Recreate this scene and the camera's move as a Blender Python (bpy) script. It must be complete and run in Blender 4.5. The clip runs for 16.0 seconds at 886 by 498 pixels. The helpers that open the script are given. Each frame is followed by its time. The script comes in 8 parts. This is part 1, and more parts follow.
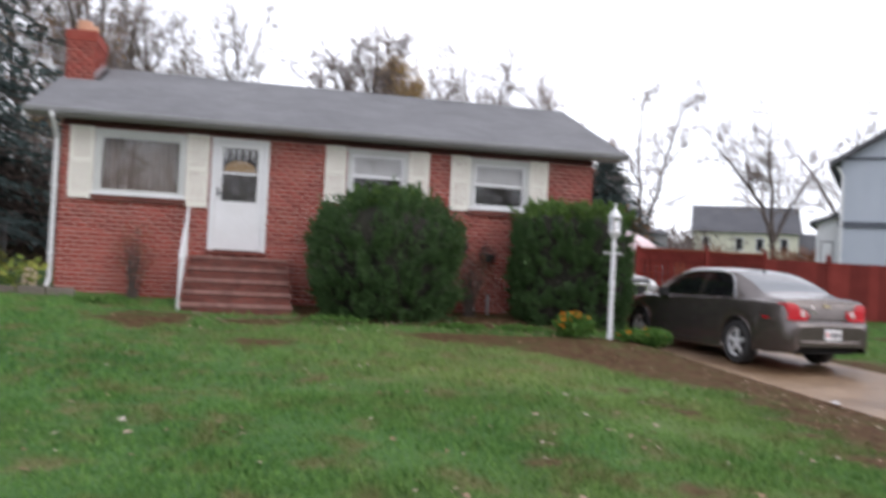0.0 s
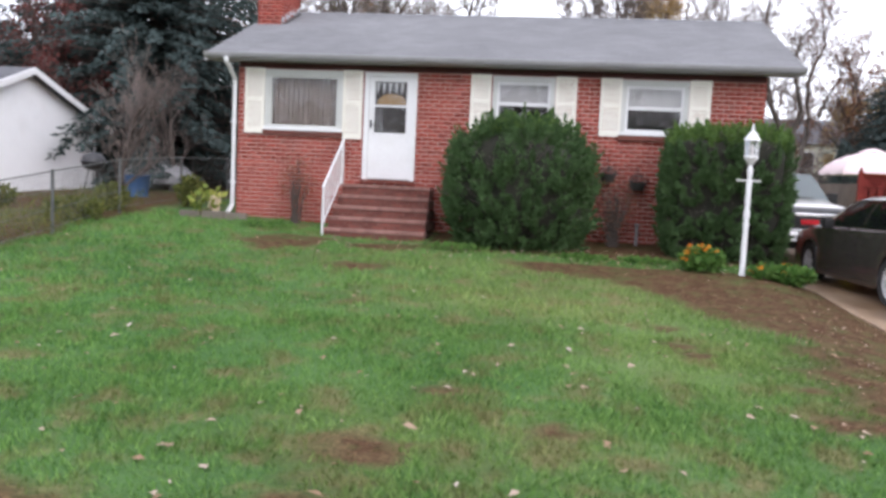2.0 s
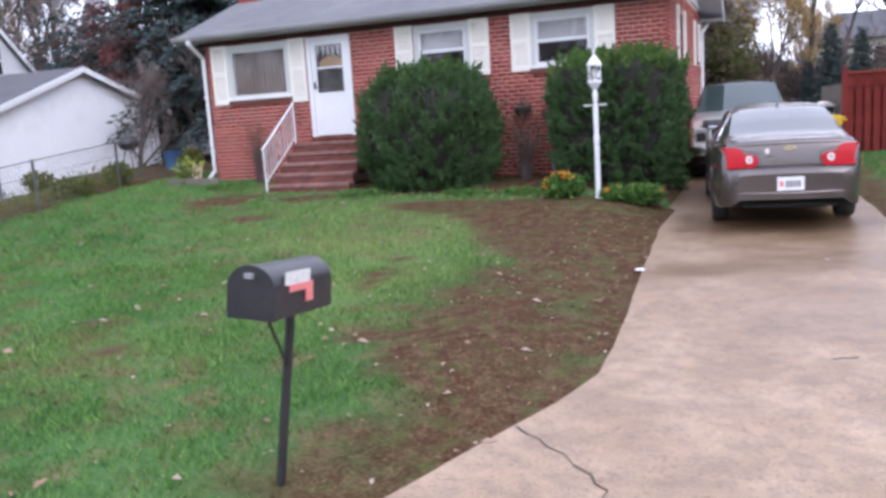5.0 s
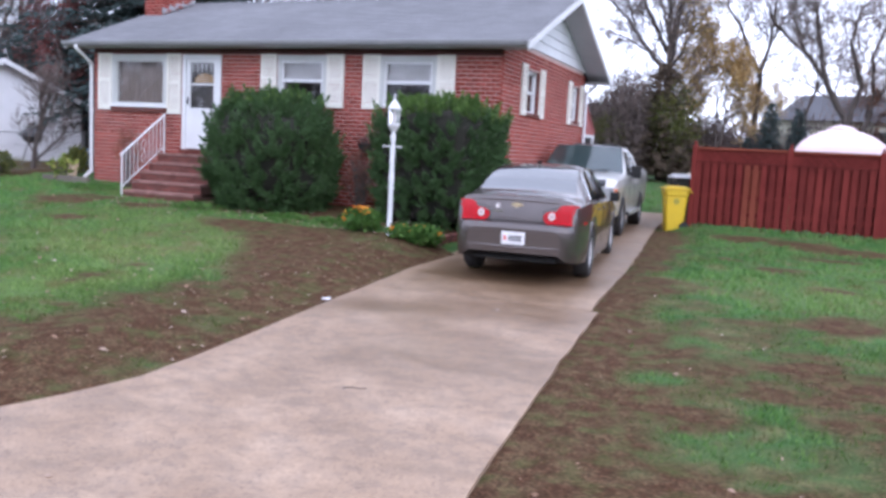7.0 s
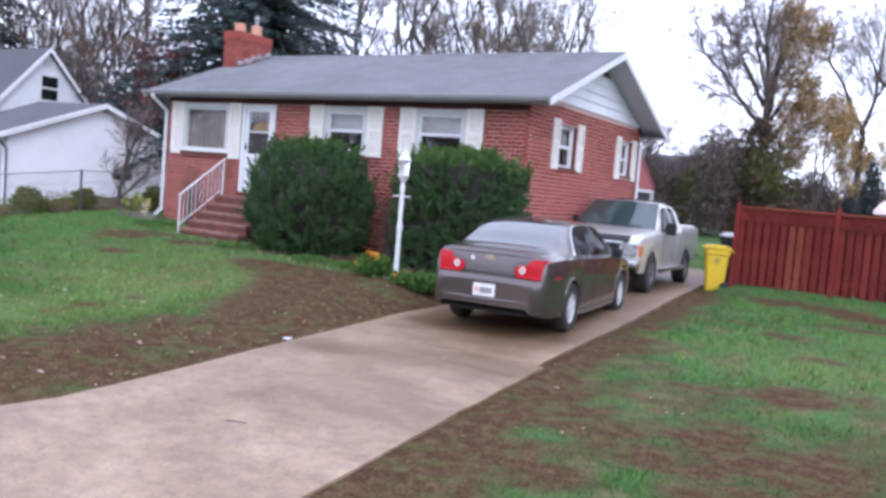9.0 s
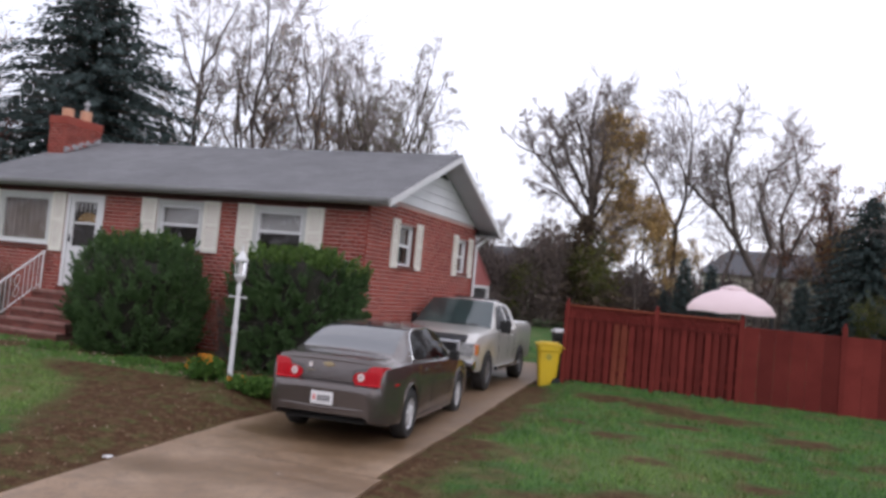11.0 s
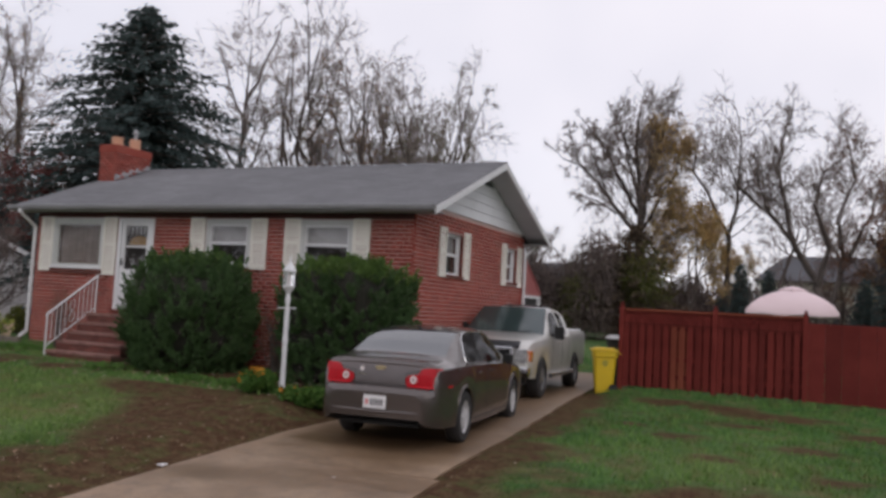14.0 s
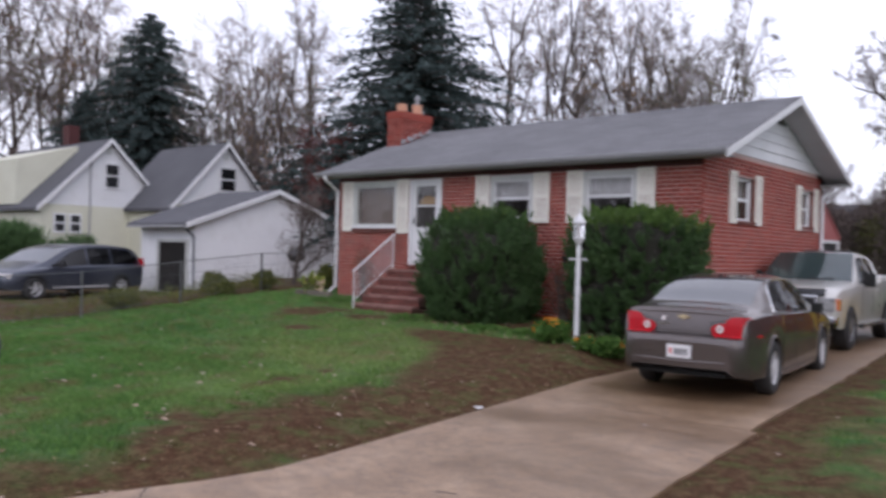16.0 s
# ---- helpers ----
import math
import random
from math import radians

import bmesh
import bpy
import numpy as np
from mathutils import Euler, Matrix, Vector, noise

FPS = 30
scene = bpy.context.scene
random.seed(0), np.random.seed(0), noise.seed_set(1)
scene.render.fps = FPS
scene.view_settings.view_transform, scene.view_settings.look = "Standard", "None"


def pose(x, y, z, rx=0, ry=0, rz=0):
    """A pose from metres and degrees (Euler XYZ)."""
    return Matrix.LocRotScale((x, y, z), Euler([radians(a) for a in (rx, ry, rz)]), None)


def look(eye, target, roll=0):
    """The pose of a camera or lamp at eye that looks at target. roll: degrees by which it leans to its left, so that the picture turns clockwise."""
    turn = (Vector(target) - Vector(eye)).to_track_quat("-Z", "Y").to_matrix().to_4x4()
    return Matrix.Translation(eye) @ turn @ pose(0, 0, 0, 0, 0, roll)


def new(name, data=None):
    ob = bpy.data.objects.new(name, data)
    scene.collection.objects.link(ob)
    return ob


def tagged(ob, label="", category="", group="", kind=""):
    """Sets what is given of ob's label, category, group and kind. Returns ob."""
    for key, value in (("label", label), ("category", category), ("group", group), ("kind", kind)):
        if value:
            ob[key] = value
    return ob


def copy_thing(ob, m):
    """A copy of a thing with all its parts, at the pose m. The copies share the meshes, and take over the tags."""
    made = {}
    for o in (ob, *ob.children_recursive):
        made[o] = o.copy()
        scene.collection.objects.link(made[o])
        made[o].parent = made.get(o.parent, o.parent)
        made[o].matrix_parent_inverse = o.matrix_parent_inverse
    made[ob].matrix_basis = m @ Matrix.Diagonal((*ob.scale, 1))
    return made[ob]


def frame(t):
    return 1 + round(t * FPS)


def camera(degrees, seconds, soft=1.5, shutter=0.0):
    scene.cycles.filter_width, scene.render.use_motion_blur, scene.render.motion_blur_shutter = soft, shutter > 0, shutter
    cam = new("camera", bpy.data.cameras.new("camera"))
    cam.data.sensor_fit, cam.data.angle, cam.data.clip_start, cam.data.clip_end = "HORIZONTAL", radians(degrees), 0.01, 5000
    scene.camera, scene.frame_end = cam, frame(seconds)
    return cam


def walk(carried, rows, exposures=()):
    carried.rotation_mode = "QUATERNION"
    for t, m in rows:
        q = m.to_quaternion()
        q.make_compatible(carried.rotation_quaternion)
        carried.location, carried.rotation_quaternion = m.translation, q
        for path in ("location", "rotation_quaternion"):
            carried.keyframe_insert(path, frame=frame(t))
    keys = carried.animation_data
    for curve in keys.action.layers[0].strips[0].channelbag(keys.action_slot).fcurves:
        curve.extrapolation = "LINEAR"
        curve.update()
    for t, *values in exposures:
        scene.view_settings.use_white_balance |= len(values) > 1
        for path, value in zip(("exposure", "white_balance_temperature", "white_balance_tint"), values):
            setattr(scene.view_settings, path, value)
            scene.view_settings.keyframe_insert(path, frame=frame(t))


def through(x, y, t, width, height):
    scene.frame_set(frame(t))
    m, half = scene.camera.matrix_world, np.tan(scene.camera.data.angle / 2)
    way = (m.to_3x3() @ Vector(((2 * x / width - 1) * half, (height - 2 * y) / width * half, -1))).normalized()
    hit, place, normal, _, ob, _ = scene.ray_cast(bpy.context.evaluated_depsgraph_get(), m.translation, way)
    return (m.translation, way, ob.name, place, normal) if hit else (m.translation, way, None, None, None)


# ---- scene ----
cam = camera(56.0, 16.0, soft=3.3, shutter=0.2)
PATH = [
    (0, (-0.579, -0.046, 1.598), (-0.134, 1.904, 1.629), 2.9),
    (0.1, (-0.492, -0.021, 1.601), (0.023, 1.911, 1.571), 2.5),
    (0.5, (-0.083, -0.078, 1.628), (0.391, 1.864, 1.56), 2.5),
    (1, (0.765, -0.095, 1.635), (1.035, 1.886, 1.59), 3.2),
    (1.5, (1.635, -0.232, 1.636), (1.623, 1.767, 1.581), 2.3),
    (2, (2.53, -0.225, 1.756), (2.254, 1.748, 1.579), 2.7),
    (2.5, (3.461, -0.271, 1.71), (3.164, 1.698, 1.52), 1.2),
    (3, (4.177, -0.387, 1.723), (3.827, 1.563, 1.449), -0.5),
    (3.2, (4.539, -0.372, 1.785), (4.019, 1.531, 1.457), -1.2),
    (5.3, (8.365, 0.003, 1.879), (7.597, 1.821, 1.56), -2.8),
    (5.5, (8.709, 0.059, 1.827), (7.969, 1.889, 1.501), 0.2),
    (6, (9.633, 0.348, 1.787), (8.942, 2.209, 1.549), 1.8),
    (6.5, (10.481, 0.407, 1.822), (9.765, 2.254, 1.55), -1.2),
    (7, (11.271, 0.675, 1.855), (10.519, 2.513, 1.622), 3.0),
    (7.5, (11.995, 0.86, 1.86), (11.227, 2.686, 1.584), 0.8),
    (8, (12.511, 1.02, 1.86), (11.573, 2.778, 1.685), -1.9),
    (8.5, (12.929, 1.174, 1.932), (11.933, 2.897, 1.731), -0.0),
    (9, (13.151, 1.247, 2.057), (12.128, 2.959, 1.915), 4.8),
    (9.5, (13.183, 1.286, 2.199), (12.248, 3.054, 2.16), 6.9),
    (10, (13.195, 1.228, 2.349), (12.493, 3.093, 2.515), 6.7),
    (10.2, (13.166, 1.231, 2.338), (12.489, 3.108, 2.482), 5.6),
    (12.5, (13.115, 1.217, 2.363), (12.359, 3.067, 2.432), 5.5),
    (13, (13.076, 1.228, 2.243), (12.274, 3.056, 2.368), 4.7),
    (13.5, (12.984, 1.35, 2.131), (12.245, 3.204, 2.254), 4.7),
    (14, (13.062, 1.456, 2.003), (12.256, 3.281, 2.147), 3.1),
    (14.5, (12.894, 1.439, 1.948), (12.058, 3.255, 1.976), 2.2),
    (15, (12.886, 1.408, 1.912), (11.996, 3.199, 1.916), 1.7),
    (15.5, (12.815, 1.375, 1.895), (11.8, 3.099, 1.875), 1.8),
    (16, (12.716, 1.136, 1.952), (11.392, 2.634, 1.958), 1.6),
]
EXPOSURES = [(0, 0.42, 6500, 15), (1.5, 0.7, 6500, 15), (2.5, 1.10, 6250, 18), (3.2, 1.20, 6150, 19), (5.5, 0.80, 5750, 21), (9, 0.78, 5600, 21), (10.2, 0.36, 6100, 20), (12.5, -0.40, 6650, 18), (14.5, -0.47, 6700, 18), (15.3, -0.34, 6550, 21), (16, -0.02, 6200, 21)]
walk(cam, [(t, look(eye, target, roll)) for t, eye, target, roll in PATH], EXPOSURES)

# ---- light ----
SUN_EL, SUN_AZ = radians(40), radians(138)
world = bpy.data.worlds.new("overcast_sky")
scene.world = world
world.use_nodes = True
wn, wl = world.node_tree.nodes, world.node_tree.links
wn.clear()
w_out, w_bg = wn.new("ShaderNodeOutputWorld"), wn.new("ShaderNodeBackground")
w_sky, w_mix, w_cloud, w_noise = wn.new("ShaderNodeTexSky"), wn.new("ShaderNodeMix"), wn.new("ShaderNodeValToRGB"), wn.new("ShaderNodeTexNoise")
w_gain = wn.new("ShaderNodeVectorMath")
w_sky.sky_type, w_sky.sun_disc, w_sky.sun_elevation, w_sky.sun_rotation = "NISHITA", False, SUN_EL, SUN_AZ
w_gain.operation = "SCALE"
w_gain.inputs["Scale"].default_value = 0.10
w_noise.inputs["Scale"].default_value, w_noise.inputs["Detail"].default_value = 1.6, 4.0
w_cloud.color_ramp.elements[0].position, w_cloud.color_ramp.elements[0].color = 0.32, (0.77, 0.82, 0.91, 1)
w_cloud.color_ramp.elements[1].position, w_cloud.color_ramp.elements[1].color = 0.66, (1.03, 1.05, 1.10, 1)
w_mix.data_type = "RGBA"
w_mix.inputs[0].default_value = 0.85
wl.new(w_sky.outputs[0], w_gain.inputs[0])
wl.new(w_noise.outputs["Fac"], w_cloud.inputs[0])
wl.new(w_gain.outputs[0], w_mix.inputs["A"])
wl.new(w_cloud.outputs[0], w_mix.inputs["B"])
wl.new(w_mix.outputs["Result"], w_bg.inputs[0])
w_bg.inputs[1].default_value = 1.35
wl.new(w_bg.outputs[0], w_out.inputs[0])
sun = new("sun", bpy.data.lights.new("sun", "SUN"))
sun.data.energy, sun.data.angle, sun.data.color = 0.7, radians(45), (1.0, 0.97, 0.93)
sun.rotation_euler = (radians(90) - SUN_EL, 0, radians(180) - SUN_AZ)

# ---- materials ----


def nodes_of(name):
    m = bpy.data.materials.new(name)
    m.use_nodes = True
    return m, m.node_tree.nodes, m.node_tree.links, m.node_tree.nodes["Principled BSDF"]


def ramp_node(n, stops):
    r = n.new("ShaderNodeValToRGB")
    e = r.color_ramp.elements
    while len(e) < len(stops):
        e.new(0.5)
    for el, (p, c) in zip(e, stops):
        el.position, el.color = p, (*c, 1)
    return r


def noise_node(n, l, coord, scale, detail=4.0, stretch=None):
    t = n.new("ShaderNodeTexNoise")
    t.inputs["Scale"].default_value, t.inputs["Detail"].default_value = scale, detail
    if stretch:
        mp = n.new("ShaderNodeMapping")
        mp.inputs["Scale"].default_value = stretch
        l.new(coord, mp.inputs[0])
        l.new(mp.outputs[0], t.inputs["Vector"])
    else:
        l.new(coord, t.inputs["Vector"])
    return t


def mixed(n, l, fac, a, b, mode="MIX"):
    m = n.new("ShaderNodeMix")
    m.data_type, m.blend_type = "RGBA", mode
    for k, v in ((0, fac), ("A", a), ("B", b)):
        if isinstance(v, (int, float)):
            m.inputs[k].default_value = v
        elif isinstance(v, tuple):
            m.inputs[k].default_value = (*v, 1)
        else:
            l.new(v, m.inputs[k])
    return m.outputs["Result"]


def surface(name, dark, light, rough=0.6, metal=0.0, fine=60.0, coarse=2.0, bump=0.1, dist=0.004, stain=None, stain_amount=0.3, stretch=None, coat=0.0, vary=0.0, spec=0.5):
    """A surface with grain, a coarse drift of tone and, where given, stains."""
    m, n, l, b = nodes_of(name)
    co = n.new("ShaderNodeTexCoord").outputs["Object"]
    f, c = noise_node(n, l, co, fine, 5, stretch), noise_node(n, l, co, coarse, 4)
    base = ramp_node(n, [(0.3, dark), (0.7, light)])
    add = n.new("ShaderNodeMath")
    add.operation = "MULTIPLY_ADD"
    l.new(f.outputs["Fac"], add.inputs[0])
    add.inputs[1].default_value = 0.5
    half = n.new("ShaderNodeMath")
    half.operation = "MULTIPLY"
    l.new(c.outputs["Fac"], half.inputs[0])
    half.inputs[1].default_value = 0.5
    l.new(half.outputs[0], add.inputs[2])
    l.new(add.outputs[0], base.inputs[0])
    col = base.outputs[0]
    if stain:
        s = noise_node(n, l, co, coarse * 1.7, 6)
        sr = ramp_node(n, [(0.5, (0, 0, 0)), (0.72, (stain_amount,) * 3)])
        l.new(s.outputs["Fac"], sr.inputs[0])
        col = mixed(n, l, sr.outputs[0], col, stain)
    if vary:
        oi, ge = n.new("ShaderNodeObjectInfo"), n.new("ShaderNodeNewGeometry")
        sm = n.new("ShaderNodeMath")
        sm.operation = "ADD"
        l.new(oi.outputs["Random"], sm.inputs[0])
        l.new(ge.outputs["Random Per Island"], sm.inputs[1])
        fr = n.new("ShaderNodeMath")
        fr.operation = "FRACT"
        l.new(sm.outputs[0], fr.inputs[0])
        vr = ramp_node(n, [(0.0, (1 - vary,) * 3), (1.0, (1 + vary,) * 3)])
        l.new(fr.outputs[0], vr.inputs[0])
        col = mixed(n, l, 1.0, col, vr.outputs[0], "MULTIPLY")
    l.new(col, b.inputs["Base Color"])
    b.inputs["Roughness"].default_value, b.inputs["Metallic"].default_value = rough, metal
    b.inputs["Coat Weight"].default_value, b.inputs["Specular IOR Level"].default_value = coat, spec
    if bump:
        bp = n.new("ShaderNodeBump")
        bp.inputs["Strength"].default_value, bp.inputs["Distance"].default_value = bump, dist
        l.new(f.outputs["Fac"], bp.inputs["Height"])
        l.new(bp.outputs[0], b.inputs["Normal"])
    return m


def leafy(name, stops, rough=0.6, through=0.25, patch=1.5):
    """Leaves: tone by leaf and by patch, some light let through."""
    m, n, l, b = nodes_of(name)
    ge = n.new("ShaderNodeNewGeometry")
    co = n.new("ShaderNodeTexCoord").outputs["Object"]
    c = noise_node(n, l, co, patch, 3)
    a = n.new("ShaderNodeMath")
    a.operation = "MULTIPLY_ADD"
    l.new(ge.outputs["Random Per Island"], a.inputs[0])
    a.inputs[1].default_value = 0.55
    h = n.new("ShaderNodeMath")
    h.operation = "MULTIPLY"
    l.new(c.outputs["Fac"], h.inputs[0])
    h.inputs[1].default_value = 0.5
    l.new(h.outputs[0], a.inputs[2])
    r = ramp_node(n, stops)
    l.new(a.outputs[0], r.inputs[0])
    l.new(r.outputs[0], b.inputs["Base Color"])
    b.inputs["Roughness"].default_value = rough
    b.inputs["Specular IOR Level"].default_value = 0.15
    if through:
        tr, mx = n.new("ShaderNodeBsdfTranslucent"), n.new("ShaderNodeMixShader")
        l.new(r.outputs[0], tr.inputs[0])
        mx.inputs[0].default_value = through
        l.new(b.outputs[0], mx.inputs[1])
        l.new(tr.outputs[0], mx.inputs[2])
        l.new(mx.outputs[0], n["Material Output"].inputs[0])
    return m


def glass(name, tint=(1, 1, 1), rough=0.02, ior=1.5, clear=1.0):
    m, n, l, b = nodes_of(name)
    b.inputs["Base Color"].default_value = (*tint, 1)
    b.inputs["IOR"].default_value = ior
    b.inputs["Transmission Weight"].default_value, b.inputs["Roughness"].default_value = clear, rough
    co = n.new("ShaderNodeTexCoord").outputs["Object"]
    t = noise_node(n, l, co, 2.5, 2)
    bp = n.new("ShaderNodeBump")
    bp.inputs["Strength"].default_value, bp.inputs["Distance"].default_value = 0.05, 0.01
    l.new(t.outputs["Fac"], bp.inputs["Height"])
    l.new(bp.outputs[0], b.inputs["Normal"])
    return m


BRICK = surface("red_brick", (0.215, 0.044, 0.032), (0.36, 0.088, 0.066), 0.85, fine=45, coarse=1.3, bump=0.35, stain=(0.42, 0.20, 0.15), stain_amount=0.2, vary=0.2, spec=0.15)
# Step tones follow the light: risers and their mortar darkened, treads paler.
STEPMORTAR = surface("dark_step_mortar", (0.11, 0.055, 0.045), (0.20, 0.11, 0.09), 0.95, fine=60, coarse=3, bump=0.3)
MORTAR = surface("mortar", (0.43, 0.29, 0.26), (0.58, 0.43, 0.39), 0.95, fine=80, coarse=2, bump=0.3)
DARKBRICK = surface("dark_red_brick", (0.10, 0.03, 0.022), (0.20, 0.062, 0.046), 0.85, fine=40, coarse=3, bump=0.4, stain=(0.10, 0.05, 0.04), stain_amount=0.5, vary=0.25)
TREAD = surface("pale_red_brick", (0.20, 0.095, 0.078), (0.34, 0.19, 0.16), 0.85, fine=40, coarse=4, bump=0.4, stain=(0.22, 0.10, 0.07), stain_amount=0.5, vary=0.2)
SHINGLE = surface("grey_asphalt_shingle", (0.135, 0.136, 0.144), (0.22, 0.222, 0.232), 0.85, fine=90, coarse=0.7, bump=0.4, vary=0.07, stain=(0.12, 0.12, 0.13), stain_amount=0.2)
WHITE = surface("white_paint", (0.64, 0.645, 0.65), (0.75, 0.755, 0.76), 0.45, fine=30, coarse=1.5, bump=0.06, stain=(0.55, 0.54, 0.50), stain_amount=0.22)
CREAM = surface("cream_shutter_paint", (0.71, 0.68, 0.60), (0.80, 0.775, 0.70), 0.5, fine=40, coarse=2, bump=0.05, stain=(0.6, 0.55, 0.45), stain_amount=0.2)
WHITEWASH = surface("whitewashed_board", (0.76, 0.77, 0.78), (0.85, 0.855, 0.86), 0.6, fine=30, coarse=0.9, bump=0.06, stain=(0.62, 0.62, 0.60), stain_amount=0.3, stretch=(0.3, 0.3, 3))
SIDING = surface("white_siding", (0.66, 0.67, 0.68), (0.78, 0.79, 0.80), 0.55, fine=30, coarse=0.8, bump=0.08, stain=(0.52, 0.54, 0.52), stain_amount=0.3, stretch=(0.2, 0.2, 3))
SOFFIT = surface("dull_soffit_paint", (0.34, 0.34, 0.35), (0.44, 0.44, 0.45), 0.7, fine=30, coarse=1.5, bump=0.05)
GUTTER = surface("aged_grey_gutter", (0.24, 0.24, 0.25), (0.34, 0.34, 0.35), 0.45, fine=30, coarse=1.2, bump=0.05, stain=(0.3, 0.3, 0.3), stain_amount=0.35)
GLASS = glass("window_glass")
CARGLASS = glass("tinted_car_glass", (0.05, 0.055, 0.06), 0.03, 2.6, 0.35)
# The teal base colour stands in for part of the sky's reflection.
TRUCKGLASS = glass("teal_windscreen_glass", (0.07, 0.11, 0.11), 0.04, 1.75, 0.15)
DARKGLASS = glass("dark_tinted_glass", (0.012, 0.013, 0.015), 0.03, 1.7, 0.0)
CURTAIN = surface("drawn_curtain", (0.15, 0.125, 0.112), (0.25, 0.21, 0.185), 0.9, fine=20, coarse=2, bump=0.1, stretch=(6, 6, 0.2))
BLIND = surface("window_blind", (0.33, 0.33, 0.33), (0.43, 0.43, 0.43), 0.7, fine=30, coarse=2, bump=0.03)
# Near-black for what lies behind glass and screens; the dimness is in the colour.
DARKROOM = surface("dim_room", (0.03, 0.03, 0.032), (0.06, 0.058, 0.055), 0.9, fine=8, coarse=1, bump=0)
DEEP = surface("unlit_interior", (0.006, 0.005, 0.004), (0.016, 0.012, 0.010), 0.95, fine=8, coarse=2, bump=0)
CRACK = surface("dirt_filled_crack", (0.03, 0.025, 0.02), (0.08, 0.065, 0.05), 0.95, fine=60, coarse=4)
REDWOOD = surface("red_stained_board", (0.110, 0.017, 0.014), (0.185, 0.033, 0.026), 0.8, spec=0.15, fine=30, coarse=1.4, bump=0.2, stretch=(6, 6, 0.4), vary=0.22, stain=(0.10, 0.014, 0.012), stain_amount=0.45)
BARK = surface("grey_brown_bark", (0.055, 0.043, 0.038), (0.13, 0.105, 0.09), 0.9, fine=14, coarse=1.2, bump=0.5, dist=0.02, stretch=(3, 3, 0.5))
TWIG = surface("twig_bark", (0.135, 0.108, 0.098), (0.25, 0.205, 0.185), 0.9, fine=10, coarse=1, bump=0)
BLACK = surface("black_enamel", (0.012, 0.012, 0.014), (0.028, 0.028, 0.032), 0.35, fine=40, coarse=3, bump=0.04, stain=(0.06, 0.06, 0.06), stain_amount=0.3)
RUBBER = surface("tyre_rubber", (0.015, 0.015, 0.016), (0.035, 0.034, 0.034), 0.8, fine=60, coarse=5, bump=0.2)
TRUCKRIM = surface("dull_alloy_rim", (0.20, 0.20, 0.205), (0.32, 0.32, 0.33), 0.35, metal=0.6, fine=40, coarse=4, bump=0.02)
RIM = surface("alloy_rim", (0.62, 0.62, 0.63), (0.78, 0.78, 0.79), 0.3, metal=0.25, fine=40, coarse=4, bump=0.02)
CHROME = surface("chrome", (0.6, 0.6, 0.6), (0.75, 0.75, 0.75), 0.12, metal=1.0, fine=30, coarse=3, bump=0)
CARPAINT = surface("taupe_metallic_paint", (0.112, 0.094, 0.088), (0.138, 0.117, 0.110), 0.27, metal=0.72, fine=400, coarse=1.5, bump=0.0, coat=0.6)
SILVER = surface("silver_metallic_paint", (0.56, 0.545, 0.51), (0.64, 0.625, 0.59), 0.32, metal=0.35, fine=400, coarse=1.5, bump=0.0, coat=0.8)
NAVY = surface("dark_navy_paint", (0.03, 0.038, 0.06), (0.05, 0.058, 0.085), 0.3, metal=0.3, fine=300, coarse=1.5, bump=0.0, coat=0.7)
UNDER = surface("black_underbody", (0.01, 0.01, 0.01), (0.02, 0.02, 0.02), 0.9, fine=20, coarse=2)
TAILRED = surface("red_lens", (0.34, 0.005, 0.010), (0.52, 0.010, 0.018), 0.18, fine=30, coarse=14, bump=0.03, spec=0.3)
LENSWHITE = surface("clear_lens", (0.7, 0.66, 0.65), (0.82, 0.78, 0.77), 0.15, fine=60, coarse=8, coat=1.0)
TUBCREAM = surface("cream_plastic", (0.66, 0.52, 0.36), (0.76, 0.62, 0.45), 0.5, fine=30, coarse=3, bump=0.04)
LENSGREY = surface("grey_pink_lens", (0.34, 0.22, 0.22), (0.46, 0.32, 0.32), 0.25, fine=60, coarse=8)
HEADLENS = surface("headlight_lens", (0.14, 0.14, 0.145), (0.46, 0.46, 0.45), 0.10, fine=14, coarse=9, coat=1.0)
AMBER = surface("amber_lens", (0.55, 0.15, 0.05), (0.66, 0.21, 0.08), 0.2, fine=60, coarse=8, coat=1.0)
PLATE = surface("plate_white", (0.70, 0.70, 0.71), (0.80, 0.80, 0.80), 0.4, fine=60, coarse=6)
PLATEINK = surface("plate_ink", (0.04, 0.04, 0.05), (0.08, 0.08, 0.09), 0.5)
GOLD = surface("gold_emblem", (0.75, 0.62, 0.38), (0.85, 0.74, 0.50), 0.25, metal=0.8, fine=40, coarse=4)
YELLOW = surface("yellow_plastic", (0.60, 0.40, 0.012), (0.72, 0.50, 0.02), 0.5, fine=30, coarse=2, bump=0.04, stain=(0.45, 0.33, 0.05), stain_amount=0.25)
PINK = surface("pale_pink_canvas", (0.68, 0.52, 0.53), (0.78, 0.63, 0.64), 0.75, fine=60, coarse=1.5, bump=0.1)
CLAY = surface("clay_flue", (0.48, 0.24, 0.15), (0.62, 0.36, 0.24), 0.85, fine=30, coarse=3, bump=0.2)
POTS = surface("dark_planter", (0.02, 0.022, 0.02), (0.05, 0.05, 0.045), 0.7, fine=30, coarse=3, bump=0.1)
FLAGRED = surface("faded_red_flag", (0.60, 0.16, 0.15), (0.72, 0.25, 0.23), 0.5, fine=30, coarse=5)
STICKER = surface("weathered_sticker", (0.45, 0.46, 0.44), (0.75, 0.75, 0.73), 0.6, fine=30, coarse=18)
